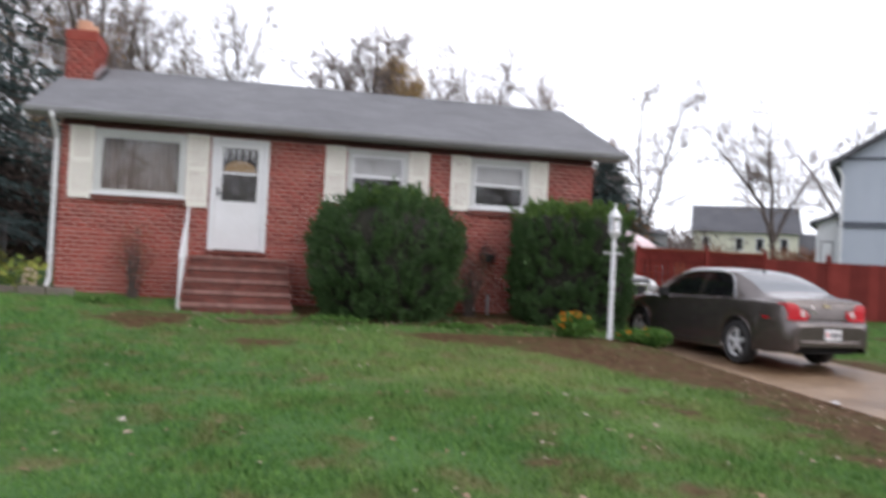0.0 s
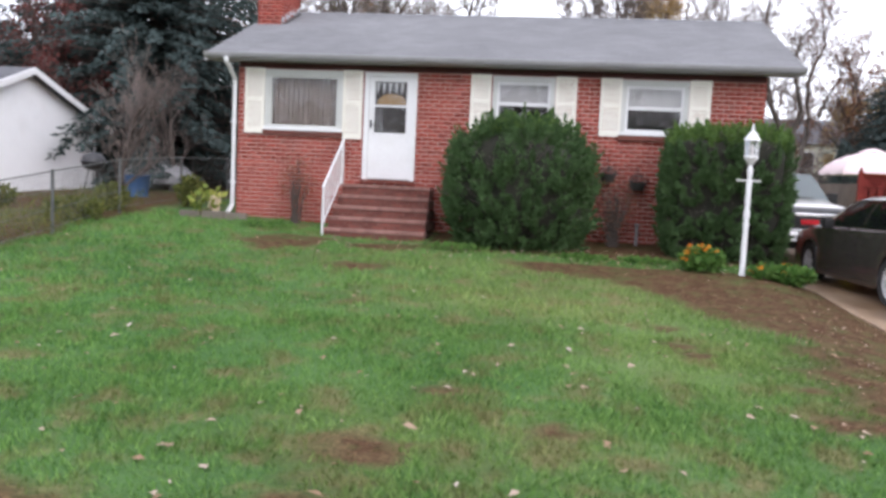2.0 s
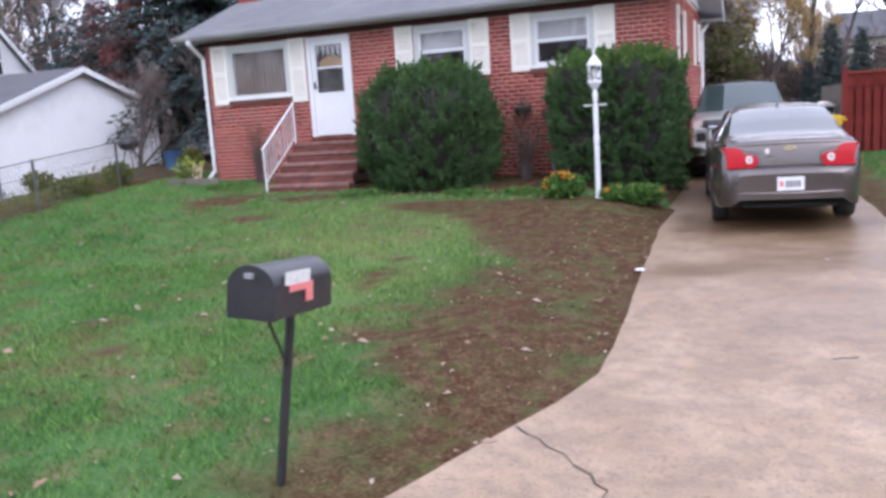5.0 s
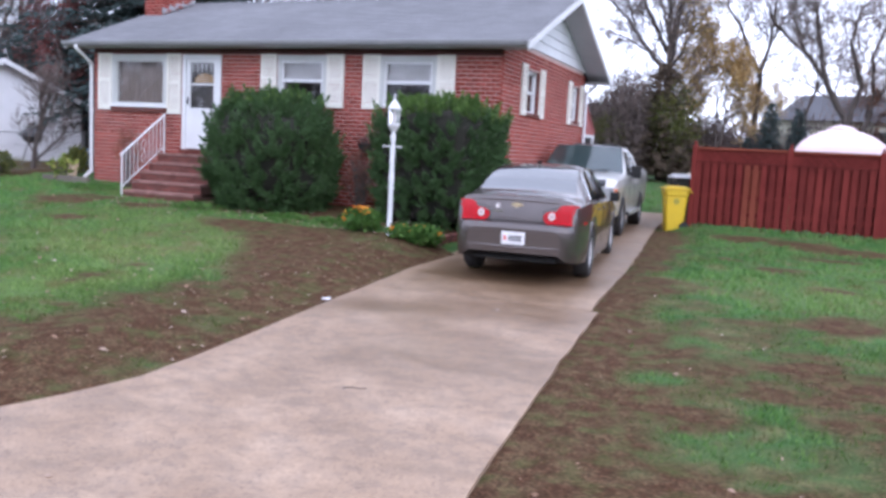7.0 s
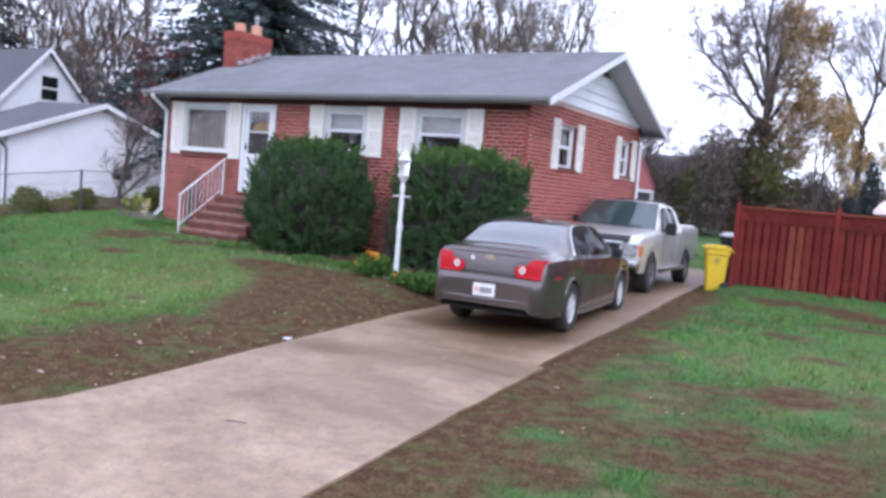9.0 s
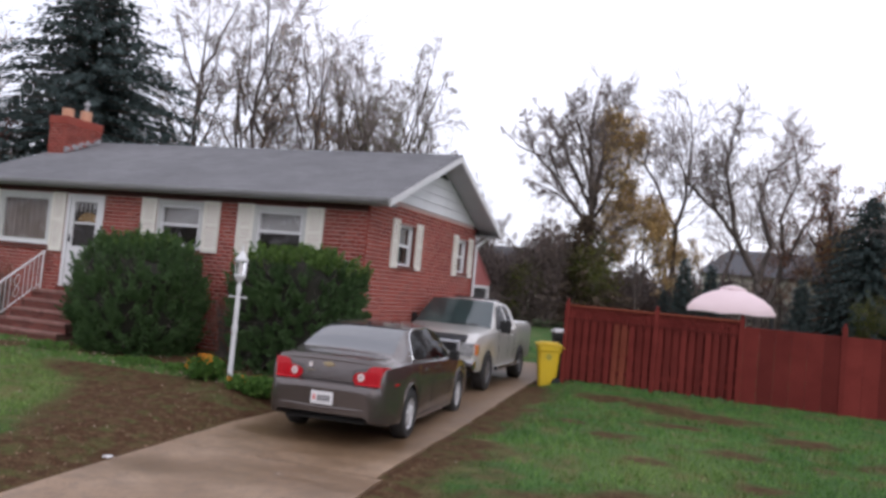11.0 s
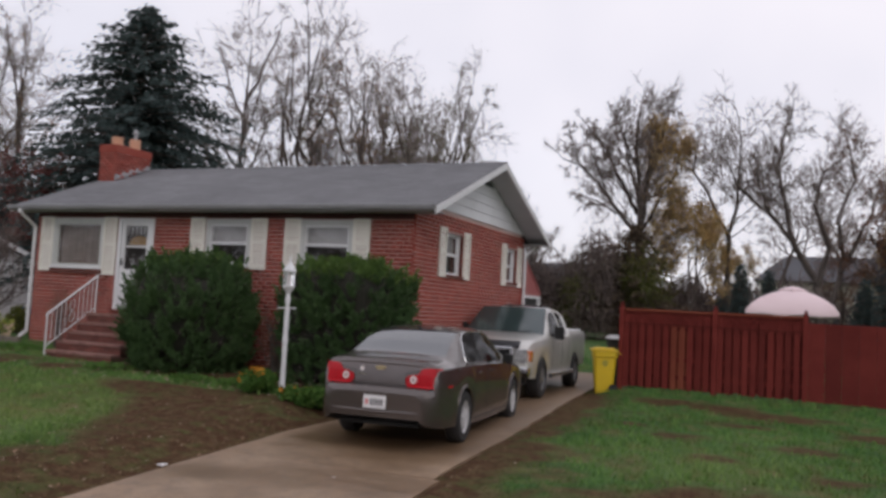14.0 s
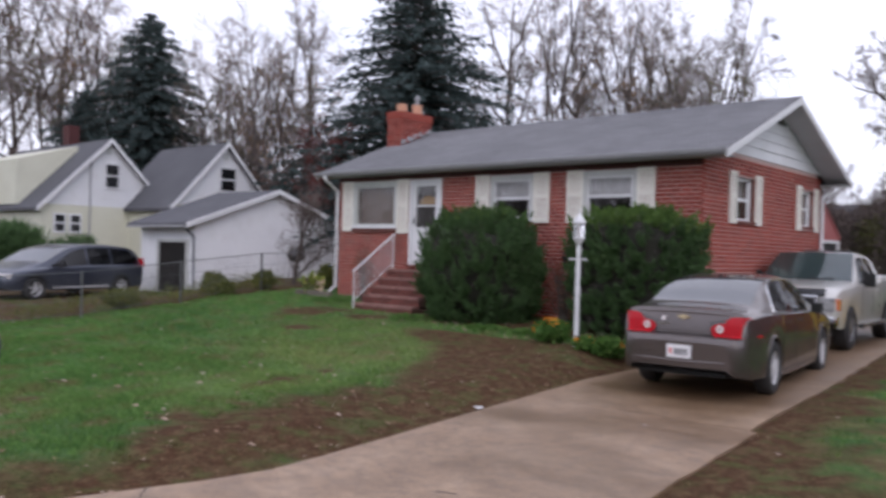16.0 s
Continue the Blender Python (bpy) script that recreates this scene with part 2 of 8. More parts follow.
CREAMSIDE = surface("cream_siding", (0.55, 0.54, 0.42), (0.66, 0.66, 0.54), 0.6, fine=30, coarse=0.7, bump=0.08, stain=(0.50, 0.49, 0.41), stain_amount=0.25)
BLUESIDE = surface("blue_grey_siding", (0.38, 0.42, 0.48), (0.45, 0.49, 0.55), 0.6, fine=30, coarse=0.7, bump=0.05)
DARKROOF = surface("charcoal_roof", (0.065, 0.066, 0.074), (0.11, 0.11, 0.12), 0.9, fine=50, coarse=0.8, bump=0.3)
DARKTRIM = surface("dark_blue_trim", (0.06, 0.07, 0.09), (0.10, 0.11, 0.13), 0.6)
AWNING = surface("dull_red_awning", (0.33, 0.09, 0.085), (0.42, 0.13, 0.12), 0.5, fine=30, coarse=1.5, bump=0.05)
WIRE = surface("galvanised_wire", (0.10, 0.105, 0.105), (0.18, 0.185, 0.185), 0.5, metal=0.6)
FADEDRED = surface("sun_faded_red_board", (0.15, 0.035, 0.022), (0.24, 0.065, 0.038), 0.85, fine=30, coarse=1.4, bump=0.25, stretch=(6, 6, 0.4), spec=0.15)
MAROON = surface("dark_maroon", (0.060, 0.022, 0.022), (0.095, 0.036, 0.034), 0.7, fine=30, coarse=1.5, bump=0.05, spec=0.2)
CASING = surface("greyed_white_paint", (0.47, 0.48, 0.46), (0.58, 0.59, 0.565), 0.5, fine=30, coarse=1.5, bump=0.06, stain=(0.42, 0.42, 0.38), stain_amount=0.25)
OLDWOOD = surface("weathered_wood", (0.10, 0.085, 0.07), (0.20, 0.17, 0.14), 0.9, fine=25, coarse=2, bump=0.3, stretch=(4, 4, 0.5))
BLUEPLASTIC = surface("blue_plastic", (0.04, 0.12, 0.28), (0.07, 0.18, 0.38), 0.5)

HEDGE = leafy("evergreen_sprays", [(0.12, (0.036, 0.064, 0.030)), (0.45, (0.070, 0.130, 0.050)), (0.8, (0.105, 0.185, 0.070)), (0.95, (0.15, 0.225, 0.085))], 0.75, 0.2, 2.6)
FRESH = leafy("fresh_evergreen_tips", [(0.12, (0.05, 0.10, 0.025)), (0.5, (0.12, 0.21, 0.05)), (0.9, (0.21, 0.31, 0.09))], 0.75, 0.25, 2.6)
HEDGECORE = surface("painted_shrub_shade", (0.010, 0.012, 0.007), (0.024, 0.022, 0.014), 0.95, fine=12, coarse=3)
NEEDLE = leafy("spruce_needles", [(0.15, (0.030, 0.044, 0.042)), (0.5, (0.055, 0.078, 0.075)), (0.9, (0.088, 0.116, 0.112))], 0.9, 0.15, 0.8)
BROWNNEEDLE = leafy("browned_needles", [(0.15, (0.055, 0.040, 0.032)), (0.5, (0.115, 0.085, 0.062)), (0.9, (0.19, 0.145, 0.095))], 0.9, 0.15, 0.8)
GOLDEN = leafy("golden_leaves", [(0.15, (0.36, 0.21, 0.09)), (0.5, (0.52, 0.35, 0.15)), (0.9, (0.64, 0.50, 0.25))], 0.7, 0.35, 0.8)
AUTUMN = leafy("autumn_leaves", [(0.15, (0.22, 0.085, 0.028)), (0.5, (0.38, 0.18, 0.05)), (0.9, (0.50, 0.31, 0.09))], 0.7, 0.35, 0.8)
RUSSET = leafy("russet_leaves", [(0.15, (0.12, 0.055, 0.035)), (0.5, (0.22, 0.10, 0.06)), (0.9, (0.32, 0.17, 0.10))], 0.8, 0.3, 0.8)
OLIVE = leafy("olive_leaves", [(0.15, (0.05, 0.07, 0.02)), (0.5, (0.11, 0.13, 0.035)), (0.9, (0.22, 0.20, 0.06))], 0.7, 0.3, 0.9)
THICKET = leafy("grey_brown_thicket", [(0.15, (0.062, 0.048, 0.046)), (0.5, (0.130, 0.103, 0.094)), (0.9, (0.22, 0.17, 0.145))], 0.9, 0.2, 0.5)
MAPLE = leafy("dark_red_leaves", [(0.15, (0.10, 0.030, 0.030)), (0.5, (0.19, 0.062, 0.058)), (0.9, (0.29, 0.12, 0.10))], 0.8, 0.3, 0.8)
MARIGOLD = leafy("orange_flowers", [(0.1, (0.75, 0.16, 0.02)), (0.6, (0.85, 0.35, 0.04)), (0.9, (0.85, 0.55, 0.08))], 0.6, 0.3, 3)
YELLOWGREEN = leafy("yellow_green_leaves", [(0.15, (0.08, 0.14, 0.03)), (0.5, (0.22, 0.28, 0.06)), (0.9, (0.52, 0.50, 0.14))], 0.55, 0.3, 2)
BEDGREEN = leafy("bed_leaves", [(0.15, (0.03, 0.08, 0.02)), (0.5, (0.07, 0.16, 0.03)), (0.9, (0.14, 0.24, 0.06))], 0.6, 0.25, 3)
FALLEN = leafy("fallen_leaves", [(0.1, (0.18, 0.10, 0.06)), (0.45, (0.28, 0.18, 0.12)), (0.72, (0.40, 0.31, 0.25)), (0.85, (0.50, 0.43, 0.38)), (0.95, (0.42, 0.13, 0.05))], 0.7, 0.1, 3)


def lawn_material(name, blade):
    """Turf that gives way to leaf-strewn bare soil where the mesh says so."""
    m, n, l, b = nodes_of(name)
    ge = n.new("ShaderNodeNewGeometry")
    co = n.new("ShaderNodeTexCoord").outputs["Object"]
    big, mid, fine = noise_node(n, l, co, 0.45, 4), noise_node(n, l, co, 2.6, 5), noise_node(n, l, co, 38.0, 5)
    at = n.new("ShaderNodeAttribute")
    at.attribute_name = "bare"
    gsum = n.new("ShaderNodeMath")
    gsum.operation = "ADD"
    l.new(big.outputs["Fac"], gsum.inputs[0])
    l.new((ge.outputs["Random Per Island"] if blade else fine.outputs["Fac"]), gsum.inputs[1])
    hf = n.new("ShaderNodeMath")
    hf.operation = "MULTIPLY"
    l.new(gsum.outputs[0], hf.inputs[0])
    hf.inputs[1].default_value = 0.5
    green = ramp_node(n, [(0.25, (0.042, 0.110, 0.026)), (0.5, (0.092, 0.205, 0.048)), (0.75, (0.175, 0.310, 0.085))] if blade
                      else [(0.3, (0.030, 0.072, 0.023)), (0.5, (0.056, 0.122, 0.038)), (0.7, (0.10, 0.170, 0.060))])
    l.new(hf.outputs[0], green.inputs[0])
    worn = n.new("ShaderNodeAttribute")
    worn.attribute_name = "pale"
    dull = ramp_node(n, [(0.3, (0.115, 0.185, 0.045)), (0.7, (0.27, 0.33, 0.115))] if blade else [(0.3, (0.075, 0.105, 0.03)), (0.7, (0.17, 0.19, 0.07))])
    l.new(hf.outputs[0], dull.inputs[0])
    turf = mixed(n, l, worn.outputs["Fac"], green.outputs[0], dull.outputs[0])
    straw = ramp_node(n, [(0.3, (0.10, 0.078, 0.040)), (0.7, (0.25, 0.19, 0.10))])
    l.new(fine.outputs["Fac"], straw.inputs[0])
    thin = ramp_node(n, [(0.50, (0, 0, 0)), (0.66, (0.62, 0.62, 0.62))])
    l.new(mid.outputs["Fac"], thin.inputs[0])
    col = mixed(n, l, thin.outputs[0], turf, straw.outputs[0])
    soil = ramp_node(n, [(0.3, (0.030, 0.015, 0.008)), (0.55, (0.072, 0.036, 0.019)), (0.75, (0.15, 0.083, 0.046))])
    mould = ramp_node(n, [(0.3, (0.052, 0.031, 0.014)), (0.5, (0.088, 0.055, 0.023)), (0.7, (0.085, 0.092, 0.028))])
    l.new(fine.outputs["Fac"], mould.inputs[0])
    l.new(fine.outputs["Fac"], soil.inputs[0])
    dry = noise_node(n, l, co, 7.0, 6)
    dr = ramp_node(n, [(0.42, (0, 0, 0)), (0.66, (0.30, 0.30, 0.30))])
    l.new(dry.outputs["Fac"], dr.inputs[0])
    brown = mixed(n, l, dr.outputs[0], soil.outputs[0], straw.outputs[0])
    weed = noise_node(n, l, co, 4.3, 5)
    we = ramp_node(n, [(0.50, (0, 0, 0)), (0.72, (0.50, 0.50, 0.50))])
    l.new(weed.outputs["Fac"], we.inputs[0])
    brown = mixed(n, l, we.outputs[0], brown, (0.070, 0.105, 0.030))
    col = mixed(n, l, at.outputs["Fac"], col, mould.outputs[0] if blade else brown)
    l.new(col, b.inputs["Base Color"])
    b.inputs["Roughness"].default_value = 0.75 if blade else 0.9
    b.inputs["Specular IOR Level"].default_value = 0.08
    bp = n.new("ShaderNodeBump")
    bp.inputs["Strength"].default_value, bp.inputs["Distance"].default_value = 0.6, 0.03
    l.new(fine.outputs["Fac"], bp.inputs["Height"])
    if not blade:
        l.new(bp.outputs[0], b.inputs["Normal"])
    return m


def concrete_material(name):
    """Tan concrete: exposed grit, drifts of tone, streaky stains, and damp darkening that also shines."""
    m, n, l, b = nodes_of(name)
    co = n.new("ShaderNodeTexCoord").outputs["Object"]
    at = n.new("ShaderNodeAttribute")
    at.attribute_name = "damp"
    grit, drift, streak, spot = noise_node(n, l, co, 95.0, 4), noise_node(n, l, co, 1.3, 8), noise_node(n, l, co, 1.6, 10, (0.8, 1.9, 1.0)), noise_node(n, l, co, 260.0, 2)
    base = ramp_node(n, [(0.25, (0.228, 0.150, 0.095)), (0.5, (0.312, 0.213, 0.139)), (0.75, (0.392, 0.282, 0.195))])
    l.new(drift.outputs["Fac"], base.inputs[0])
    gr = ramp_node(n, [(0.3, (0.68, 0.68, 0.68)), (0.7, (1.25, 1.24, 1.23))])
    l.new(grit.outputs["Fac"], gr.inputs[0])
    col = mixed(n, l, 1.0, base.outputs[0], gr.outputs[0], "MULTIPLY")
    blot, pit = noise_node(n, l, co, 7.5, 6), noise_node(n, l, co, 34.0, 5)
    bl = ramp_node(n, [(0.36, (0.78, 0.80, 0.84)), (0.5, (1.0, 1.0, 1.0)), (0.66, (1.14, 1.13, 1.10))])
    l.new(blot.outputs["Fac"], bl.inputs[0])
    col = mixed(n, l, 0.8, col, bl.outputs[0], "MULTIPLY")
    pt = ramp_node(n, [(0.34, (0.55, 0.52, 0.50)), (0.44, (1.0, 1.0, 1.0)), (0.62, (1.0, 1.0, 1.0)), (0.72, (1.30, 1.28, 1.25))])
    l.new(pit.outputs["Fac"], pt.inputs[0])
    col = mixed(n, l, 0.6, col, pt.outputs[0], "MULTIPLY")
    pale = ramp_node(n, [(0.66, (0, 0, 0)), (0.74, (0.35, 0.35, 0.35))])
    l.new(spot.outputs["Fac"], pale.inputs[0])
    col = mixed(n, l, pale.outputs[0], col, (0.52, 0.44, 0.36))
    st = ramp_node(n, [(0.53, (0, 0, 0)), (0.74, (0.55, 0.55, 0.55))])
    l.new(streak.outputs["Fac"], st.inputs[0])
    col = mixed(n, l, st.outputs[0], col, (0.145, 0.100, 0.066))
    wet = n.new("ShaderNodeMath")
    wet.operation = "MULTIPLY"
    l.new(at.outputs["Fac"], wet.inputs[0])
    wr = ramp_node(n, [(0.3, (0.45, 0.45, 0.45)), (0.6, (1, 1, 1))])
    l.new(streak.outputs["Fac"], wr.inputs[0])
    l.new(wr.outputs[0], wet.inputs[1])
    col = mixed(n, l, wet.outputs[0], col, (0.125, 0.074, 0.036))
    l.new(col, b.inputs["Base Color"])
    rr = ramp_node(n, [(0.0, (0.55, 0.55, 0.55)), (0.9, (0.28, 0.28, 0.28))])
    l.new(wet.outputs[0], rr.inputs[0])
    l.new(rr.outputs[0], b.inputs["Roughness"])
    bp = n.new("ShaderNodeBump")
    bp.inputs["Strength"].default_value, bp.inputs["Distance"].default_value = 0.3, 0.003
    l.new(grit.outputs["Fac"], bp.inputs["Height"])
    l.new(bp.outputs[0], b.inputs["Normal"])
    return m


CONCRETE = concrete_material("damp_concrete")
LAWN, BLADE = lawn_material("lawn", False), lawn_material("grass_blade", True)

# ---- building blocks ----
WHERE = {}


def thing(name, x, y, z, turn=0.0, label="", category="", group="", kind=""):
    ob = new(name)
    ob.matrix_basis = pose(x, y, z, 0, 0, turn)
    WHERE[ob.name] = pose(x, y, z, 0, 0, turn)
    return tagged(ob, label, category, group, kind)


def mesh_of(bm, mat, smooth=False, name="mesh"):
    me = bpy.data.meshes.new(name)
    bm.to_mesh(me)
    bm.free()
    me.materials.append(mat)
    if smooth:
        me.shade_smooth()
    return me


def part(name, bm, mat, parent=None, label="", smooth=False, local=False, angle=40):
    """Links a bmesh as one mesh object under a thing or under a part. Coordinates are the world's unless local."""
    if parent is not None and not local:
        bm.transform(WHERE[parent.name].inverted())
    bmesh.ops.recalc_face_normals(bm, faces=bm.faces)
    me = mesh_of(bm, mat, smooth, name)
    if smooth:
        me.set_sharp_from_angle(angle=radians(angle))
    ob = new(name, me)
    if parent is not None:
        ob.parent = parent
        WHERE[ob.name] = WHERE[parent.name]
    else:
        WHERE[ob.name] = Matrix.Identity(4)
    return tagged(ob, label)


def raw(name, verts, faces, mat, parent=None, label="", smooth=False):
    """A large mesh straight from arrays, in the parent's own coordinates."""
    me = bpy.data.meshes.new(name)
    verts, faces = np.asarray(verts, np.float32), np.asarray(faces, np.int32)
    k = faces.shape[1]
    me.vertices.add(len(verts))
    me.vertices.foreach_set("co", verts.ravel())
    me.loops.add(faces.size)
    me.loops.foreach_set("vertex_index", faces.ravel())
    me.polygons.add(len(faces))
    me.polygons.foreach_set("loop_start", np.arange(0, faces.size, k, dtype=np.int32))
    me.update(calc_edges=True)
    me.materials.append(mat)
    if smooth:
        me.shade_smooth()
    ob = new(name, me)
    if parent is not None:
        ob.parent = parent
        WHERE[ob.name] = WHERE[parent.name]
    return tagged(ob, label)


def box(bm, x0, x1, y0, y1, z0, z1, bevel=0.0):
    m = Matrix.Translation(((x0 + x1) / 2, (y0 + y1) / 2, (z0 + z1) / 2)) @ Matrix.Diagonal((x1 - x0, y1 - y0, z1 - z0, 1))
    made = bmesh.ops.create_cube(bm, size=1, matrix=m)["verts"]
    if bevel:
        edges = list({e for v in made for e in v.link_edges})
        bmesh.ops.bevel(bm, geom=edges, offset=bevel, segments=2, affect="EDGES", profile=0.7)
    return bm


def rod(bm, a, b, r0, r1=None, n=8):
    a, b = Vector(a), Vector(b)
    d = b - a
    m = Matrix.Translation((a + b) / 2) @ d.to_track_quat("Z", "Y").to_matrix().to_4x4()
    bmesh.ops.create_cone(bm, cap_ends=True, segments=n, radius1=r0, radius2=r0 if r1 is None else r1, depth=d.length, matrix=m)
    return bm


def lathe(bm, rings, x, y, n=16):
    """Rings of (radius, height) turned round the upright at x, y."""
    prev = None
    for r, z in rings:
        ring = [bm.verts.new((x + r * math.cos(2 * math.pi * k / n), y + r * math.sin(2 * math.pi * k / n), z)) for k in range(n)]
        if prev:
            for k in range(n):
                bm.faces.new((prev[k], prev[(k + 1) % n], ring[(k + 1) % n], ring[k]))
        else:
            bm.faces.new(ring[::-1])
        prev = ring
    bm.faces.new(prev)
    return bm


def slab(bm, outline, axis, a, b):
    """A plate: an outline of pairs in the plane across axis, from a to b along it."""
    def put(u, v, w):
        return {"x": (w, u, v), "y": (u, w, v), "z": (u, v, w)}[axis]
    lo, hi = [bm.verts.new(put(u, v, a)) for u, v in outline], [bm.verts.new(put(u, v, b)) for u, v in outline]
    bm.faces.new(lo)
    bm.faces.new(hi[::-1])
    for k in range(len(outline)):
        j = (k + 1) % len(outline)
        bm.faces.new((lo[k], hi[k], hi[j], lo[j]))
    return bm


def B():
    return bmesh.new()


# ---- ground ----
LEFT_Y, LEFT_Z = (-60, 0, 4, 6, 8, 10, 13, 15, 16, 25, 60, 300), (-0.2, 0.0, 0.04, 0.09, 0.185, 0.25, 0.45, 0.58, 0.65, 0.8, 1.2, 2.0)
RIGHT_Y, RIGHT_Z = (-60, 0, 4, 7, 9, 11.5, 15, 17.7, 20, 25, 60, 300), (-0.45, -0.20, -0.13, -0.01, 0.07, 0.18, 0.26, 0.32, 0.49, 0.65, 1.2, 2.0)


def ease(v, a, b):
    u = np.clip((v - a) / (b - a), 0, 1)
    return u * u * (3 - 2 * u)


FLAT_Z = (-0.45, -0.20, -0.13, -0.01, 0.07, 0.17, 0.25, 0.30, 0.315, 0.36, 1.2, 2.0)


def height(x, y):
    """The lawn's height; the left yard lies a little above the drive."""
    zl, zr = np.interp(y, LEFT_Y, LEFT_Z), np.interp(y, RIGHT_Y, RIGHT_Z)
    side = ease(x, 8.6, 9.6)
    zr = zr * side + np.interp(y, RIGHT_Y, FLAT_Z) * (1 - side)
    from_edge = x - edge_left(y) - np.interp(y, (9, 13), (0.0, 0.52))
    k = ease(from_edge, -1.3, 0.0)
    bank = 0.035 * np.clip(-1.0 - x, 0, 5) * ease(y, 8, 15) * ease(-x, -40, -30)
    pad = ease(-x, 8.2, 10.0) * (1 - ease(-x, 16, 20)) * ease(y, 6, 8) * (1 - ease(y, 15.5, 18))
    return (zl * (1 - k) + zr * k + bank) * (1 - pad) + 0.34 * pad


def edge_left(y):
    return np.interp(y, (-1.8, 2.6, 3.6, 4.2, 4.7, 5.1, 5.7, 6.6, 7.6, 8.8, 10.6, 12.6, 14.0, 16.0, 26), (3.4, 5.1, 5.88, 6.10, 6.30, 6.47, 6.66, 6.66, 6.60, 6.53, 6.45, 6.32, 6.24, 6.20, 6.20))


def edge_right(y):
    return np.interp(y, (-1.8, 3.0, 5.1, 6.6, 7.8, 9.98, 10.0, 13.0, 15.5, 18.0, 21.0, 26), (10.3, 9.95, 9.73, 9.62, 9.53, 9.40, 9.30, 9.16, 8.96, 8.72, 8.45, 8.2))


def value_noise(x, y, seed):
    """Smooth lattice noise from 0 to 1, for arrays."""
    xi, yi = np.floor(x), np.floor(y)
    u, v = x - xi, y - yi
    u, v = u * u * (3 - 2 * u), v * v * (3 - 2 * v)

    def cell(a, b):
        h = np.sin(a * 127.1 + b * 311.7 + seed * 74.7) * 43758.5453
        return h - np.floor(h)
    return (cell(xi, yi) * (1 - u) + cell(xi + 1, yi) * u) * (1 - v) + (cell(xi, yi + 1) * (1 - u) + cell(xi + 1, yi + 1) * u) * v


def mottle(x, y, seed):
    return 0.38 * value_noise(x * 0.9, y * 0.9, seed) + 0.27 * value_noise(x * 2.3 + 7, y * 2.3, seed + 1) + 0.2 * value_noise(x * 5.1, y * 5.1 + 3, seed + 2) + 0.15 * value_noise(x * 11.3, y * 11.3 + 5, seed + 3)


SPOTS = ((2.60, 5.28, 0.36), (3.19, 4.74, 0.28), (3.86, 7.77, 0.22), (1.26, 3.75, 0.30), (1.73, 3.68, 0.28), (4.64, 6.87, 0.35), (1.40, 4.75, 0.20), (1.63, 6.03, 0.24), (-0.43, 11.7, 0.5), (3.70, 8.85, 0.3),
         (10.4, 18.6, 0.7), (11.6, 18.4, 0.8), (12.8, 18.0, 0.7), (11.2, 14.8, 0.6), (13.0, 14.6, 0.7), (14.1, 16.6, 0.8), (15.6, 15.2, 0.8), (12.2, 16.6, 0.45), (10.4, 15.6, 0.4), (13.4, 12.6, 0.6), (4.71, 6.04, 0.4), (3.74, 8.15, 0.3), (-2.1, 13.3, 0.8), (-0.6, 13.6, 0.7), (0.2, 9.2, 0.22), (1.5, 4.5, 0.25),
         (10.8, 7.0, 0.8), (10.25, 5.9, 0.5), (11.9, 10.7, 0.6), (11.3, 5.6, 0.5), (12.6, 8.6, 0.7), (13.8, 6.6, 0.8), (12.0, 13.2, 0.5), (14.5, 11.2, 0.7), (12.4, 4.6, 0.8))


def bareness(x, y):
    """0 in full turf, 1 on bare soil: beside the drive, in the beds, in worn patches."""
    x, y = np.asarray(x, float), np.asarray(y, float)
    dl, dr = edge_left(y) - x, x - edge_right(y)
    dr = np.where(y < 1.0, 9.0, dr)
    bound = np.interp(y, (1, 4, 5, 6, 7, 8, 9, 10, 11, 12, 12.8, 13.4), (4.0, 5.1, 5.3, 4.7, 4.4, 4.6, 4.8, 4.3, 3.4, 2.5, 1.7, 1.4))
    strip = np.where((dl > -0.3) & (y > 1.0), ease(x - bound, -0.7, 0.9), 0) * (y < 13.0)
    right = np.where(dr > -0.3, 0.86 - (0.25 + 0.17 * ease(y, 7.5, 10.5)) * ease(dr, 0.15, 0.8), 0) * (1 - 0.52 * ease(y, 9.5, 12.5) * ease(dr, 0.5, 1.3))
    right = right * (1 - 0.35 * ease(x, 15, 18))
    worn = 0.45 * np.exp(-(((x - 13.5) / 2.2) ** 2 + ((y - 9.3) / 0.8) ** 2)) + 0.35 * np.exp(-(((x - 2.0) / 1.6) ** 2 + ((y - 4.4) / 0.8) ** 2))
    bed = ease(y, 13.5, 13.9) * ease(x, -0.1, 0.3) * (x < 6.6) * (y < 16.2)
    front = 0.55 * np.exp(-((y - 13.9) / 0.45) ** 2) * ease(x, -3.0, -2.2) * (x < 1)
    kerb = 0.85 * ease(y, 1.0, 2.0) * (1 - ease(y, 3.2, 4.2)) * (1 - ease(x, 2.2, 4.0)) + 0.4 * ease(y, 1.0, 2.0) * (1 - ease(y, 2.8, 4.0)) * (x < 6)
    spots = np.zeros_like(x)
    for sx, sy, sr in SPOTS:
        spots = np.maximum(spots, 0.95 * np.exp(-((x - sx) ** 2 + ((y - sy) * 1.25) ** 2) / sr ** 2))
    left = 0.8 * ease(-x, 5.3, 6.2) * (y > 8)
    want = np.max([strip * 0.92, right, worn, bed, front, kerb, left, spots, 0.15 + 0 * x], 0)
    m = mottle(x, y, 5)
    sharp = ease(want + 1.35 * (m - 0.5), 0.28, 0.78)
    return np.clip(np.where(want > 0.95, np.maximum(sharp, 0.85), sharp), 0, 1) * np.where(want < 0.17, 0.6, 1.0)


